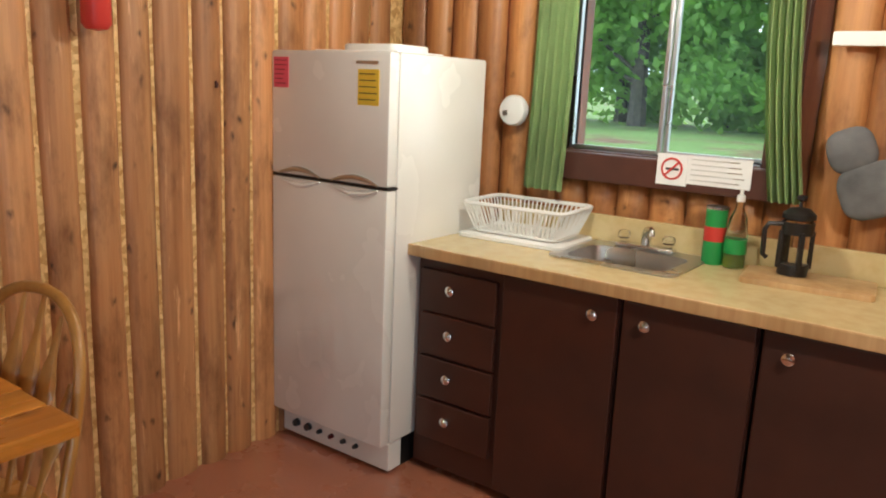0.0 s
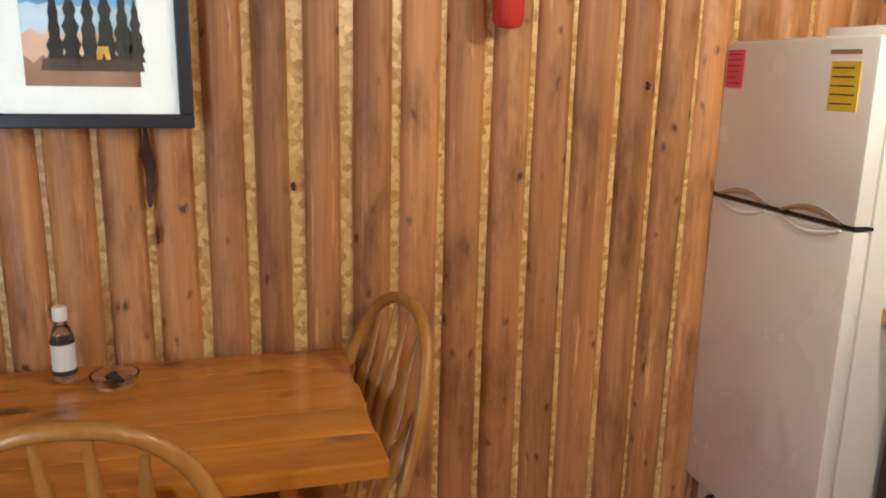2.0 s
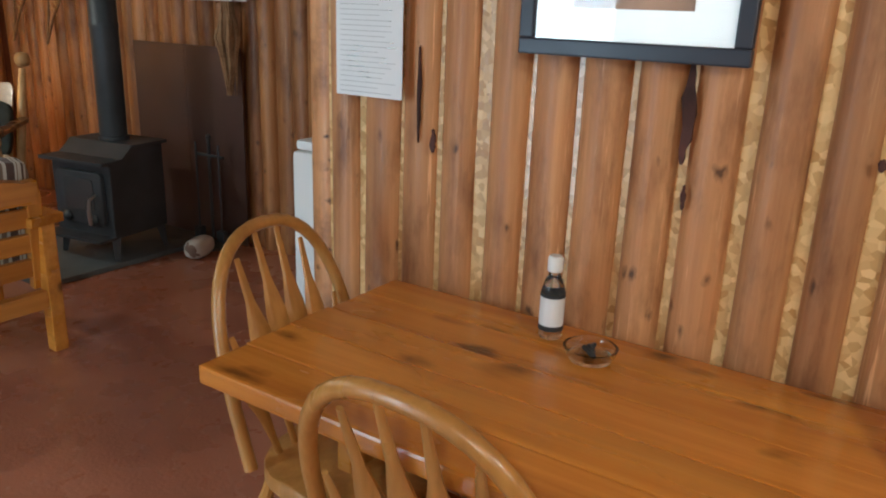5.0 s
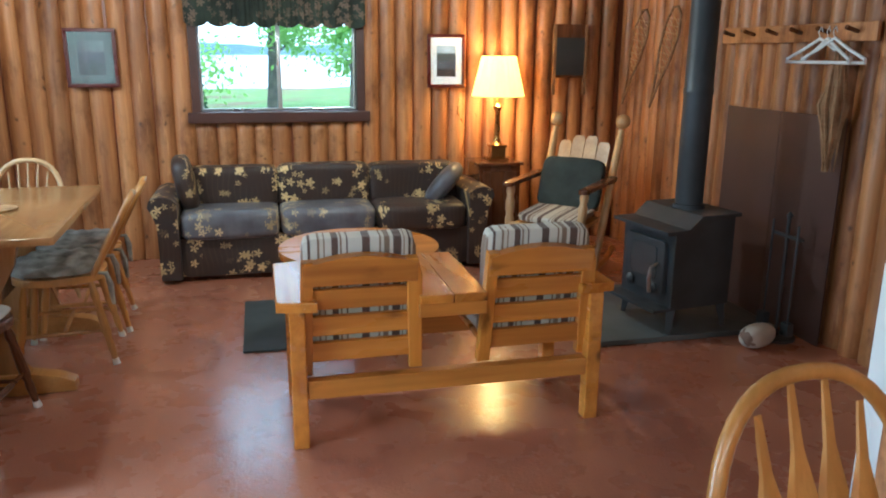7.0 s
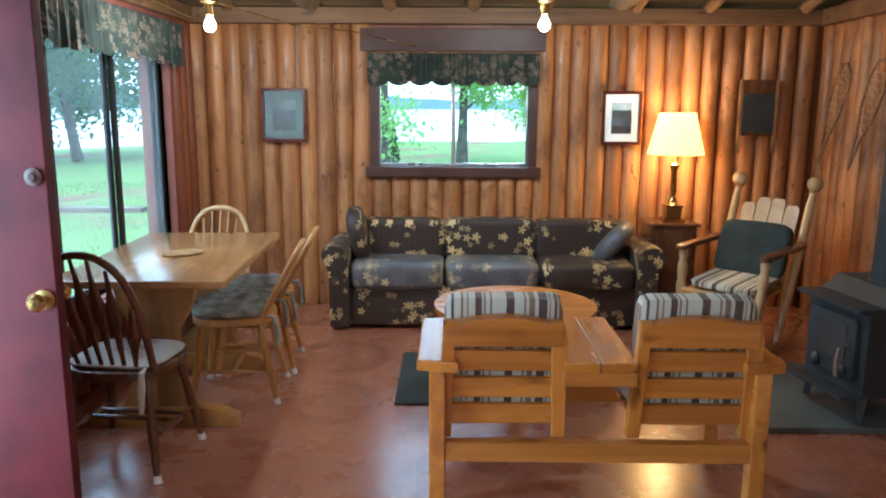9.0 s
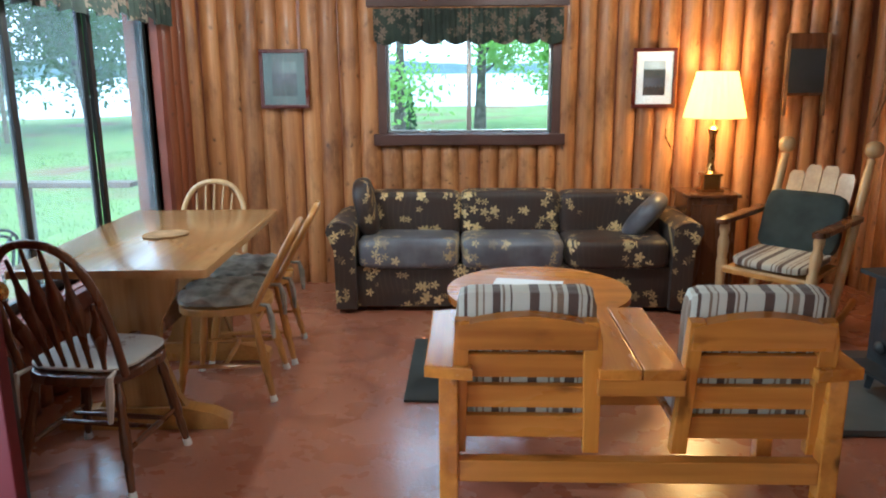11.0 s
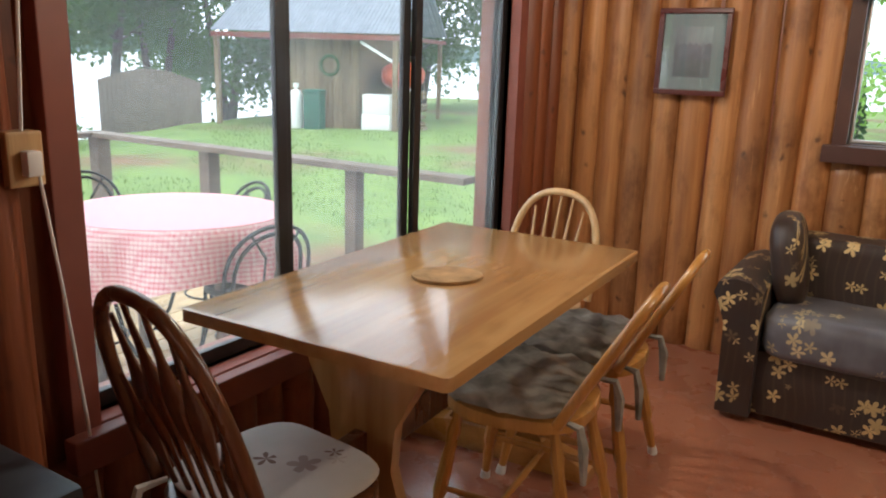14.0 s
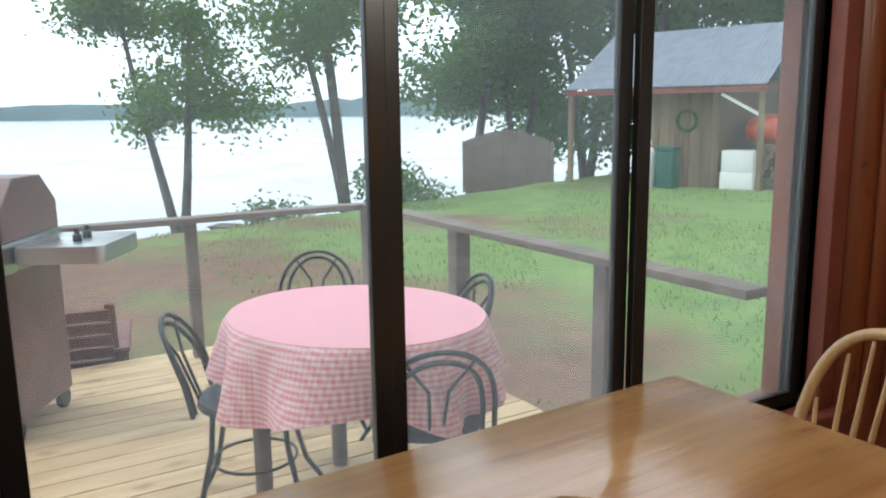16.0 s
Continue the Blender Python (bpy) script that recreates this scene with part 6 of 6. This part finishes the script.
# ---- deck and yard ----
DZK = -0.05
deck = thing("deck", "pale new plank deck outside the wide window", "deck", kind="structure")
for k in range(23):
    bm = B()
    x1 = 0.33 - k * 0.14
    box(bm, x1 - 0.134, x1, -7.0, -0.48 + 0.008 * math.sin(k * 5), DZK - 0.035, DZK + 0.002 * math.sin(k * 7), 0.003)
    part("plank", bm, "deck", deck, smooth=False)
bm = B()
for x in (-2.8, -1.6, -0.4):
    for y in (-6.5, -3.5, -0.7):
        box(bm, x - 0.07, x + 0.07, y - 0.07, y + 0.07, GZ - 0.25, DZK - 0.04)
box(bm, -2.85, 0.3, -0.62, -0.57, DZK - 0.18, DZK - 0.036)
box(bm, -2.86, -2.82, -7.0, -0.5, DZK - 0.18, DZK - 0.036)
part("support", bm, "rail", deck, smooth=False)
rl = thing("deck_railing", "weathered grey wooden railing round the deck", "railing", kind="structure")
for x, y, w in ((-2.66, -0.545, 0.05), (-1.55, -0.545, 0.045), (-0.40, -0.545, 0.038), (-2.70, -1.7, 0.032), (-2.70, -3.6, 0.032), (-2.70, -5.2, 0.032)):
    bm = B()
    box(bm, x - w, x + w, y - w, y + w, DZK + 0.004, 0.775, 0.006)
    part("post", bm, "rail", rl, smooth=False)
for q in ((-2.75, 0.33, -0.61, -0.49), (-2.76, -2.64, -7.0, -0.612)):
    bm = B()
    box(bm, q[0], q[1], q[2], q[3], 0.777, 0.812, 0.005)
    part("hand_rail", bm, "rail", rl, smooth=False)

n = Nodes("red_gingham_cloth")
tc, mpn = n.add("ShaderNodeTexCoord"), n.add("ShaderNodeMapping")
n.link(tc.outputs["Object"], mpn.inputs[0])
sep = n.add("ShaderNodeSeparateXYZ")
n.link(mpn.outputs[0], sep.inputs[0])
bars = []
for ax in (0, 1, 2):
    mul = n.add("ShaderNodeMath", operation="MULTIPLY")
    mul.inputs[1].default_value = 52.0
    n.link(sep.outputs[ax], mul.inputs[0])
    fr_ = n.add("ShaderNodeMath", operation="FRACT")
    n.link(mul.outputs[0], fr_.inputs[0])
    bars.append(n.ramp(fr_.outputs[0], [(0.48, (0, 0, 0)), (0.52, (1, 1, 1))]))
both = n.mix(0.5, n.mix(0.5, bars[0], bars[1]), bars[2])
M["gingham"] = n.done(n.mix(both, (0.74, 0.60, 0.62), (0.60, 0.20, 0.25)), 0.6)
pt = thing("patio_table", "round patio table on grey legs on the deck", "table", pose(-0.55, -1.61, DZK, 0, 0, 28))
for sx in (-1, 1):
    for sy in (-1, 1):
        bm = B()
        tube(bm, [(sx * 0.28, sy * 0.22, 0.002), (sx * 0.28, sy * 0.22, 0.72)], 0.032, 10)
        part("leg", bm, "rail", pt)
bm = B()
slab(bm, oval(0.47, 0.405, 40), 0.72, 0.742, 0.004)
part("tabletop", bm, "plastic", pt)
bm = B()
rings = []
for j in range(12):
    ring = []
    for k in range(72):
        a = 2 * math.pi * k / 72
        if j < 4:
            f, z = j / 3 * 0.995, 0.7455
            w = 0
        else:
            d = (j - 3) / 8
            hang = 0.22 + 0.09 * (abs(math.cos(a * 2 + 0.5)) ** 3)
            f, z = 1.0 + 0.02, 0.7455 - hang * d
            w = 0.045 * d * math.sin(a * 9 + 1.2 * math.sin(a * 3))
        ring.append(bm.verts.new(((0.485 * f + w + 0.04 * max(0, j - 3) / 8) * math.cos(a), (0.42 * f + w + 0.04 * max(0, j - 3) / 8) * math.sin(a), z)))
    rings.append(ring)
for a, b in zip(rings[1:], rings[2:]):
    for k in range(72):
        bm.faces.new((a[k], a[(k + 1) % 72], b[(k + 1) % 72], b[k]))
bm.faces.new(rings[1])
for v in rings[0]:
    bm.verts.remove(v)
solo("tablecloth", bm, "gingham", "red and white checked cloth draped over the patio table", "tablecloth", pose(-0.55, -1.61, DZK, 0, 0, 28))


def bistro(m):
    ch = thing("patio_chair", "black wire bistro chair at the patio table", "chair", m, "patio chairs")
    bm = B()
    slab(bm, oval(0.19, 0.19, 24), 0.435, 0.465, 0.008)
    part("seat", bm, "black", ch)
    for hw, top, zz in ((0.19, 0.76, 0.0), (0.15, 0.73, 0.0)):
        bm = B()
        tube(bm, [(-hw * math.cos(math.pi * k / 16), -0.17 - 0.12 * math.sin(math.pi * k / 16), 0.45 + (top - 0.45) * math.sin(math.pi * k / 16) ** 0.6) for k in range(17)], 0.009, 8)
        part("back_hoop", bm, "wire", ch)
    for s in (-1, 1):
        bm = B()
        tube(bm, [(s * 0.02, -0.18, 0.45), (s * 0.03, -0.24, 0.62), (s * 0.10, -0.275, 0.72)], 0.006, 6)
        part("back_rod", bm, "wire", ch)
        for sy in (-1, 1):
            bm = B()
            tube(bm, [(s * 0.12, sy * 0.12, 0.44), (s * 0.13, sy * 0.13, 0.3), (s * 0.17, sy * 0.17, 0.12), (s * 0.23, sy * 0.23, 0.0)], 0.010, 8)
            part("leg", bm, "wire", ch)
    bm = B()
    tube(bm, [(0.15 * math.cos(2 * math.pi * k / 20), 0.15 * math.sin(2 * math.pi * k / 20), 0.22) for k in range(21)], 0.006, 6)
    part("leg_ring", bm, "wire", ch)
    return ch


bc = bistro(pose(-0.70, -1.96, DZK, 0, 0, -24))
for m in (pose(-0.20, -1.52, DZK, 0, 0, 70), pose(-1.45, -1.42, DZK, 0, 0, -115), pose(-0.80, -1.19, DZK, 0, 0, 170)):
    copy_thing(bc, m)

# Gas grill and the brown lounge chair.
gr = thing("gas_grill", "stainless and brown gas grill on wheels on the deck", "grill", pose(-2.22, -2.86, DZK, 0, 0, 60))
M["grillbrown"] = plain("brown_enamel", (0.17, 0.085, 0.07), 0.35, wear=0.2)
bm = B()
box(bm, -0.35, 0.35, -0.25, 0.25, 0.10, 0.78, 0.01)
part("cabinet", bm, "grillbrown", gr, smooth=False)
bm = B()
box(bm, -0.36, 0.36, -0.27, 0.27, 0.78, 0.92, 0.01)
part("firebox", bm, "steel", gr, smooth=False)
bm = B()
slab(bm, [(-0.25, 0.92), (0.25, 0.92), (0.25, 1.06), (0.12, 1.19), (-0.12, 1.19), (-0.25, 1.06)], -0.36, 0.36, 0.01)
part("lid", bm, "grillbrown", gr, smooth=False, m=pose(0, 0, 0, 90, 0, 90))
for sx in (-1, 1):
    bm = B()
    slab(bm, rounded(sx * 0.565 - 0.2, sx * 0.565 + 0.2, -0.22, 0.22, 0.05), 0.82, 0.90, 0.01)
    part("side_shelf", bm, "steel", gr)
    for k in range(2):
        bm = B()
        lathe(bm, [(0.02, 0), (0.02, 0.03), (0.012, 0.035), (0.012, 0.06), (0.0, 0.06)], 12)
        part("burner_knob", bm, "black", gr, m=pose(sx * 0.6, -0.08 + 0.1 * k, 0.90))
for s in ((0, -0.275, 0.96), (0, -0.262, 0.70)):
    bm = B()
    tube(bm, [(-0.26, s[1] - 0.03, s[2]), (0.26, s[1] - 0.03, s[2])], 0.012, 10)
    part("handle", bm, "chrome", gr)
for sx in (-1, 1):
    for sy in (-1, 1):
        bm = B()
        tube(bm, [(sx * 0.31 - 0.015, sy * 0.22, 0.05), (sx * 0.31 + 0.015, sy * 0.22, 0.05)], 0.05, 14)
        part("wheel", bm, "black", gr)
M["redwood"] = plain("red_brown_plastic", (0.13, 0.04, 0.025), 0.5, wear=0.2)
ac = thing("adirondack_chair", "red-brown slatted garden chair beyond the deck", "chair", pose(-3.35, -2.35, GZ, 0, 0, 80))
for k in range(6):
    bm = B()
    box(bm, -0.27, 0.27, -0.012, 0.012, 0.09 * k + 0.03, 0.09 * k + 0.105, 0.006)
    part("back_slat", bm, "redwood", ac, smooth=False, m=pose(0, -0.25, 0.38, 20))
for sx in (-1, 1):
    bm = B()
    box(bm, sx * 0.27 - 0.03, sx * 0.27 + 0.03, -0.015, 0.02, 0, 0.6, 0.01)
    part("back_post", bm, "redwood", ac, smooth=False, m=pose(0, -0.22, 0.37, 20))
    bm = B()
    box(bm, sx * 0.31 - 0.05, sx * 0.31 + 0.05, -0.35, 0.35, 0.60, 0.63, 0.01)
    part("armrest", bm, "redwood", ac, smooth=False)
    for yy in (-0.25, 0.28):
        bm = B()
        box(bm, sx * 0.30 - 0.025, sx * 0.30 + 0.025, yy - 0.04, yy + 0.04, 0, 0.60, 0.006)
        part("leg", bm, "redwood", ac, smooth=False)
for k in range(5):
    bm = B()
    box(bm, -0.27, 0.27, -0.2 + 0.1 * k, -0.115 + 0.1 * k, 0.33, 0.355, 0.005)
    part("seat_slat", bm, "redwood", ac, smooth=False)

# Shed with its tin roof.
SM = pose(-15.74, 13.5, -0.88, 0, 0, 19.2)
shd = thing("shed", "weathered board shed with a ribbed tin roof", "shed", SM)
SL, SD, SH, SR = 3.5, 5.1, 3.2, 4.68
for k in range(8, 23):
    bm = B()
    box(bm, k * 0.15 + 0.003, k * 0.15 + 0.147, -0.02 - 0.01 * (k % 2), 0.02, 0, SH - 0.10, 0.003)
    part("wall_board", bm, "shedwall", shd, smooth=False)
bm = B()
box(bm, 1.2, 1.25, 0.02, SD, 0, SH)
box(bm, SL - 0.05, SL, 0.02, SD, 0, SH)
box(bm, 0, SL, SD - 0.05, SD, 0, SH)
part("wall", bm, "shedwall", shd, smooth=False)
for side in (0, 1):
    bm = B()
    y0, y1 = (-0.55, SD / 2) if side == 0 else (SD + 0.4, SD / 2)
    zz = lambda y: SR - abs(y - SD / 2) / (SD / 2) * (SR - SH)
    n0 = 46
    a, b = [], []
    for k in range(n0 * 4 + 1):
        x = -1.0 + (SL + 2.4) * k / (n0 * 4)
        rib = 0.03 if k % 4 == 0 else 0.0
        a.append(bm.verts.new((x, y0, zz(y0) + rib)))
        b.append(bm.verts.new((x, y1, zz(y1) + rib)))
    for k in range(n0 * 4):
        bm.faces.new((a[k], a[k + 1], b[k + 1], b[k]))
    bmesh.ops.solidify(bm, geom=list(bm.faces), thickness=0.03)
    part("roof", bm, "tin", shd, "grey-blue ribbed tin", smooth=False)
bm = B()
for x in (-1.0, SL + 1.35):
    box(bm, x, x + 0.05, -0.5, SD + 0.3, SH - 0.48, SH - 0.36)
box(bm, -1.0, SL + 1.4, -0.56, -0.52, SH - 0.50, SH - 0.36)
part("fascia", bm, "redtrim", shd, "red-brown fascia board", smooth=False)
for x, y in ((-0.9, -0.4), (SL + 1.25, -0.4), (SL + 1.25, SD), (-0.9, SD)):
    bm = B()
    box(bm, x - 0.07, x + 0.07, y - 0.07, y + 0.07, 0, SH - 0.36, 0.01)
    part("post", bm, "shedwall", shd, smooth=False)
bm = B()
tube(bm, [(SL + 1.2, -0.42, SH - 1.1), (SL + 0.2, -0.42, SH - 0.55)], 0.05, 4)
part("brace", bm, "plastic", shd, "pale diagonal brace", smooth=False)
bm = B()
tube(bm, [(2.6 + 0.28 * math.cos(2 * math.pi * k / 20), -0.06, 1.95 + 0.28 * math.sin(2 * math.pi * k / 20)) for k in range(21)], 0.05, 6)
part("wreath", bm, "needle", shd, "round dark wreath")


def yard(x, y, z=0.0):
    return SM @ pose(x, y, z)


tk = thing("gas_tank", "tall white propane tank beside the shed", "gas tank", yard(1.75, -0.6))
bm = B()
lathe(bm, [(0.18, 0), (0.2, 0.04), (0.2, 1.05), (0.15, 1.18), (0.05, 1.24), (0.05, 1.28), (0.09, 1.29), (0.09, 1.42), (0, 1.42)], 20)
part("tank", bm, "plastic", tk)
M["bingreen"] = plain("green_plastic", (0.02, 0.11, 0.075), 0.45)
gb = thing("wheelie_bin", "dark green plastic bin beside the shed", "bin", yard(2.35, -0.65))
bm = B()
box(bm, -0.25, 0.25, -0.25, 0.25, 0.03, 1.15, 0.03)
part("body", bm, "bingreen", gb)
bm = B()
box(bm, -0.27, 0.27, -0.28, 0.27, 1.15, 1.25, 0.03)
part("lid", bm, "bingreen", gb)
M["orange"] = plain("faded_orange_hull", (0.62, 0.10, 0.03), 0.4)
bm = B()
cushion(bm, -0.55, 0.55, -1.4, 1.4, 0.0, 0.85, 0.8, 10)
solo("upturned_boat", bm, "orange", "orange boat hull stored under the shed roof", "boat", yard(SL + 0.85, 1.9, 1.25))
bm = B()
box(bm, 0, 0.9, 0, 0.6, 0, 0.55, 0.03)
box(bm, 0.02, 0.88, 0.02, 0.58, 0.57, 1.15, 0.03)
box(bm, 0.0, 0.9, 0.02, 0.58, 0.55, 0.57)
solo("white_crates", bm, "plastic", "stacked white appliances under the shed roof", "crates", yard(SL + 0.15, -0.2))
lg = B()
rnd = random.Random(4)
for k in range(70):
    x, z = rnd.uniform(0, 1.0), rnd.uniform(0.06, 1.25)
    tube(lg, [(x, -0.2 + rnd.uniform(-0.05, 0.05), z), (x, 0.4, z)], rnd.uniform(0.05, 0.08), 8)
solo("wood_pile", lg, "shedwall", "stack of split firewood under the shed roof", "firewood", yard(SL + 0.95, 0.35), kind="stuff")
bm = B()
box(bm, 0, 3.2, 0, 0.10, 0.1, 1.2, 0.01)
for k in range(22):
    box(bm, k * 0.147, k * 0.147 + 0.14, -0.02, 0.0, 0.05, 1.75 + 0.35 * math.sin(math.pi * k / 21), 0.004)
solo("board_fence", bm, "rail", "dark weathered board screen by the lake path", "fence", pose(-19.8, 11.0, ground_z(-18.5, 12) - 0.05, 0, 0, 30))
fn = thing("picket_fence", "brown wooden picket rail near the shore", "fence", pose(-23.5, 9.2, ground_z(-22, 10), 0, 0, 35))
for k in range(14):
    bm = B()
    box(bm, k * 0.2, k * 0.2 + 0.06, 0, 0.04, 0, 1.0, 0.005)
    part("picket", bm, "redtrim", fn, smooth=False)
for z in (0.25, 0.85):
    bm = B()
    box(bm, -0.05, 2.75, 0.041, 0.08, z, z + 0.08)
    part("fence_rail", bm, "redtrim", fn, smooth=False)
pb = thing("picnic_bench", "grey wooden lounge bench at the lake edge", "bench", pose(-17.2, 2.7, ground_z(-17.2, 2.7), 0, 0, 40))
for k in range(4):
    bm = B()
    box(bm, -0.8, 0.4, -0.3 + k * 0.16, -0.17 + k * 0.16, 0.38, 0.42, 0.005)
    part("seat_slat", bm, "rail", pb, smooth=False)
for x in (-0.7, 0.3):
    bm = B()
    box(bm, x - 0.04, x + 0.04, -0.28, 0.30, 0, 0.379, 0.005)
    part("leg", bm, "rail", pb, smooth=False)
for k in range(4):
    bm = B()
    box(bm, -0.03, 0.03, -0.3 + k * 0.16, -0.17 + k * 0.16, 0, 0.6, 0.005)
    part("back_slat", bm, "rail", pb, smooth=False, m=pose(0.42, 0, 0.38, 0, 25))

# More trees: the north view over the sofa, the woods behind the kitchen, bushes by the shore.
for k, (x, y, h) in enumerate(((0.2, 20.0, 8), (2.9, 24.5, 9), (5.4, 19.5, 8), (-3.5, 22.0, 9), (8.5, 22, 9))):
    tree(x, y, h, (0.01, 0.0), 40 + k, leaf="leaf3", stems=1, low=0.16, per=420, leaf_size=0.10, label="tall slender tree between the cabin and the lake")
spruce(0.4, 22, 2.0, 61, "young spruce on the lawn")
for k in range(10):
    tree(-13 + 4.2 * k + 0.6 * math.sin(k * 4), -56 - 3 * math.sin(k * 2.2), 22 + 2 * math.sin(k), (0, 0), 70 + k, leaf="leaf3", low=0.02, per=900, leaf_size=0.36, label="dense leafy tree at the edge of the woods")
for k, (x, y, s) in enumerate(((-18, 4.0, 1.0), (-15.5, 6.3, 1.2), (-17.3, 7.6, 1.3), (-19.5, 9.5, 1.2))):
    rnd = random.Random(90 + k)
    bs = thing("bush", "low leafy bush near the shore", "bush", pose(x, y, ground_z(x, y)), "bushes")
    bm = B()
    for q in range(8):
        leaf_cloud(bm, (rnd.uniform(-0.6, 0.6) * s, rnd.uniform(-0.6, 0.6) * s, rnd.uniform(0.15, 0.8) * s), 0.45 * s, 90, 0.07, rnd)
    part("leaves", bm, "leaf", bs, smooth=False)
    bm = B()
    for q in range(5):
        tube(bm, [(0, 0, 0), (rnd.uniform(-0.4, 0.4) * s, rnd.uniform(-0.4, 0.4) * s, 0.6 * s)], [0.02, 0.006], 5)
    part("stems", bm, "bark", bs)
rnd = random.Random(5)
bm = B()
for _ in range(26000):
    x, y = rnd.uniform(-16, 0.2), rnd.uniform(-0.2, 16)
    if noise.noise((x * 0.3, y * 0.3, 1)) < -0.1 or (x > -3 and y < 0):
        continue
    z, h, a = ground_z(x, y), rnd.uniform(0.03, 0.09), rnd.uniform(0, 6.28)
    w = 0.012
    p = Vector((x, y, z - 0.01))
    bm.faces.new([bm.verts.new(p + Vector((math.cos(a) * w, math.sin(a) * w, 0))), bm.verts.new(p - Vector((math.cos(a) * w, math.sin(a) * w, 0))), bm.verts.new(p + Vector((rnd.uniform(-0.03, 0.03), rnd.uniform(-0.03, 0.03), h)))])
solo("grass", bm, "grass", "short green lawn grass outside the cabin", "grass", kind="stuff", smooth=False)

# ---- logs of the walls ----
log_row(wall_n, "log", (XW, YN, 0), (XE, YN, 0), 180, lambda s: [(0, 2.10)] if not (N0 - 0.07 < XW + s < N1 + 0.07) else [(0, NZ0 - 0.08), (NZ1 + 0.06, 1.95)], 0.135, seed=3)
log_row(wall_e, "log", (XE, YN, 0), (XE, -4.97, 0), 90, lambda s: [(0, 2.10)], 0.13, seed=5)
log_row(wall_p, "log_part", (XP, YP - 0.01, 0), (XP, YS, 0), 90, lambda s: [(0, 2.6)] if s < 1.62 else [], 0.126, 0.80, seed=8, deep=0.6)
log_row(wall_p, "log_part", (XP, YP - 1.645, 0), (XP, YS, 0), 90, lambda s: [(0, 2.6)], 0.128, 0.93, seed=18, deep=0.55)
log_row(wall_s, "log", (XP, YS, 0), (XW, YS, 0), 0, lambda s: [(0, 2.10)] if not (K0 - 0.1 < XP - s < K1 + 0.1) else [(0, KZ0 - 0.11), (KZ1 + 0.1, 2.1)], 0.135, seed=6)
log_row(wall_w, "log_dark", (XW, YS, 0), (XW, YN, 0), -90, lambda s: [] if D0 - 0.09 < YS + s < D1 + 0.12 else ([(0, 2.10)] if not (W0 - 0.13 < YS + s < W1 + 0.11) else [(0, WZ0 - 0.09), (WZ1 + 0.08, 2.1)]), 0.135, seed=7)
bm = B()
tube(bm, [(XP + 0.06, YP + 0.02, 0), (XP + 0.06, YP + 0.025, 1.2), (XP + 0.06, YP + 0.02, 2.6)], [0.07, 0.068, 0.066], 14)
part("log", bm, "log_part", wall_p)
M["bark_scar"] = plain("dark_bark_scar", (0.07, 0.022, 0.014), 0.7, wear=0.6, scale=40, bump=0.6)
for y, z0, z1, w in ((-5.652, 1.155, 1.37, 0.017), (-5.665, 1.06, 1.115, 0.006), (-6.012, 1.19, 1.215, 0.008), (-4.985, 1.12, 1.36, 0.006), (-5.03, 1.10, 1.16, 0.009), (-7.04, 1.465, 1.49, 0.009)):
    bm, rim = B(), []
    for k in range(25):
        a = 2 * math.pi * k / 24
        rough_w = w * (0.35 + 1.0 * noise.noise((y * 9, (k % 24) * 1.37, z0 * 5)))
        rim.append((math.sin(a) * (w * 0.35 + rough_w), (z0 + z1) / 2 - math.cos(a) * (z1 - z0) / 2))
    slab(bm, rim[:-1], 0.0, 0.006, 0.002)
    part("bark_scar", bm, "bark_scar", wall_p, "dark torn bark scar", m=Matrix(((0, 0, -1, 3.568), (1, 0, 0, y), (0, 1, 0, 0), (0, 0, 0, 1))))
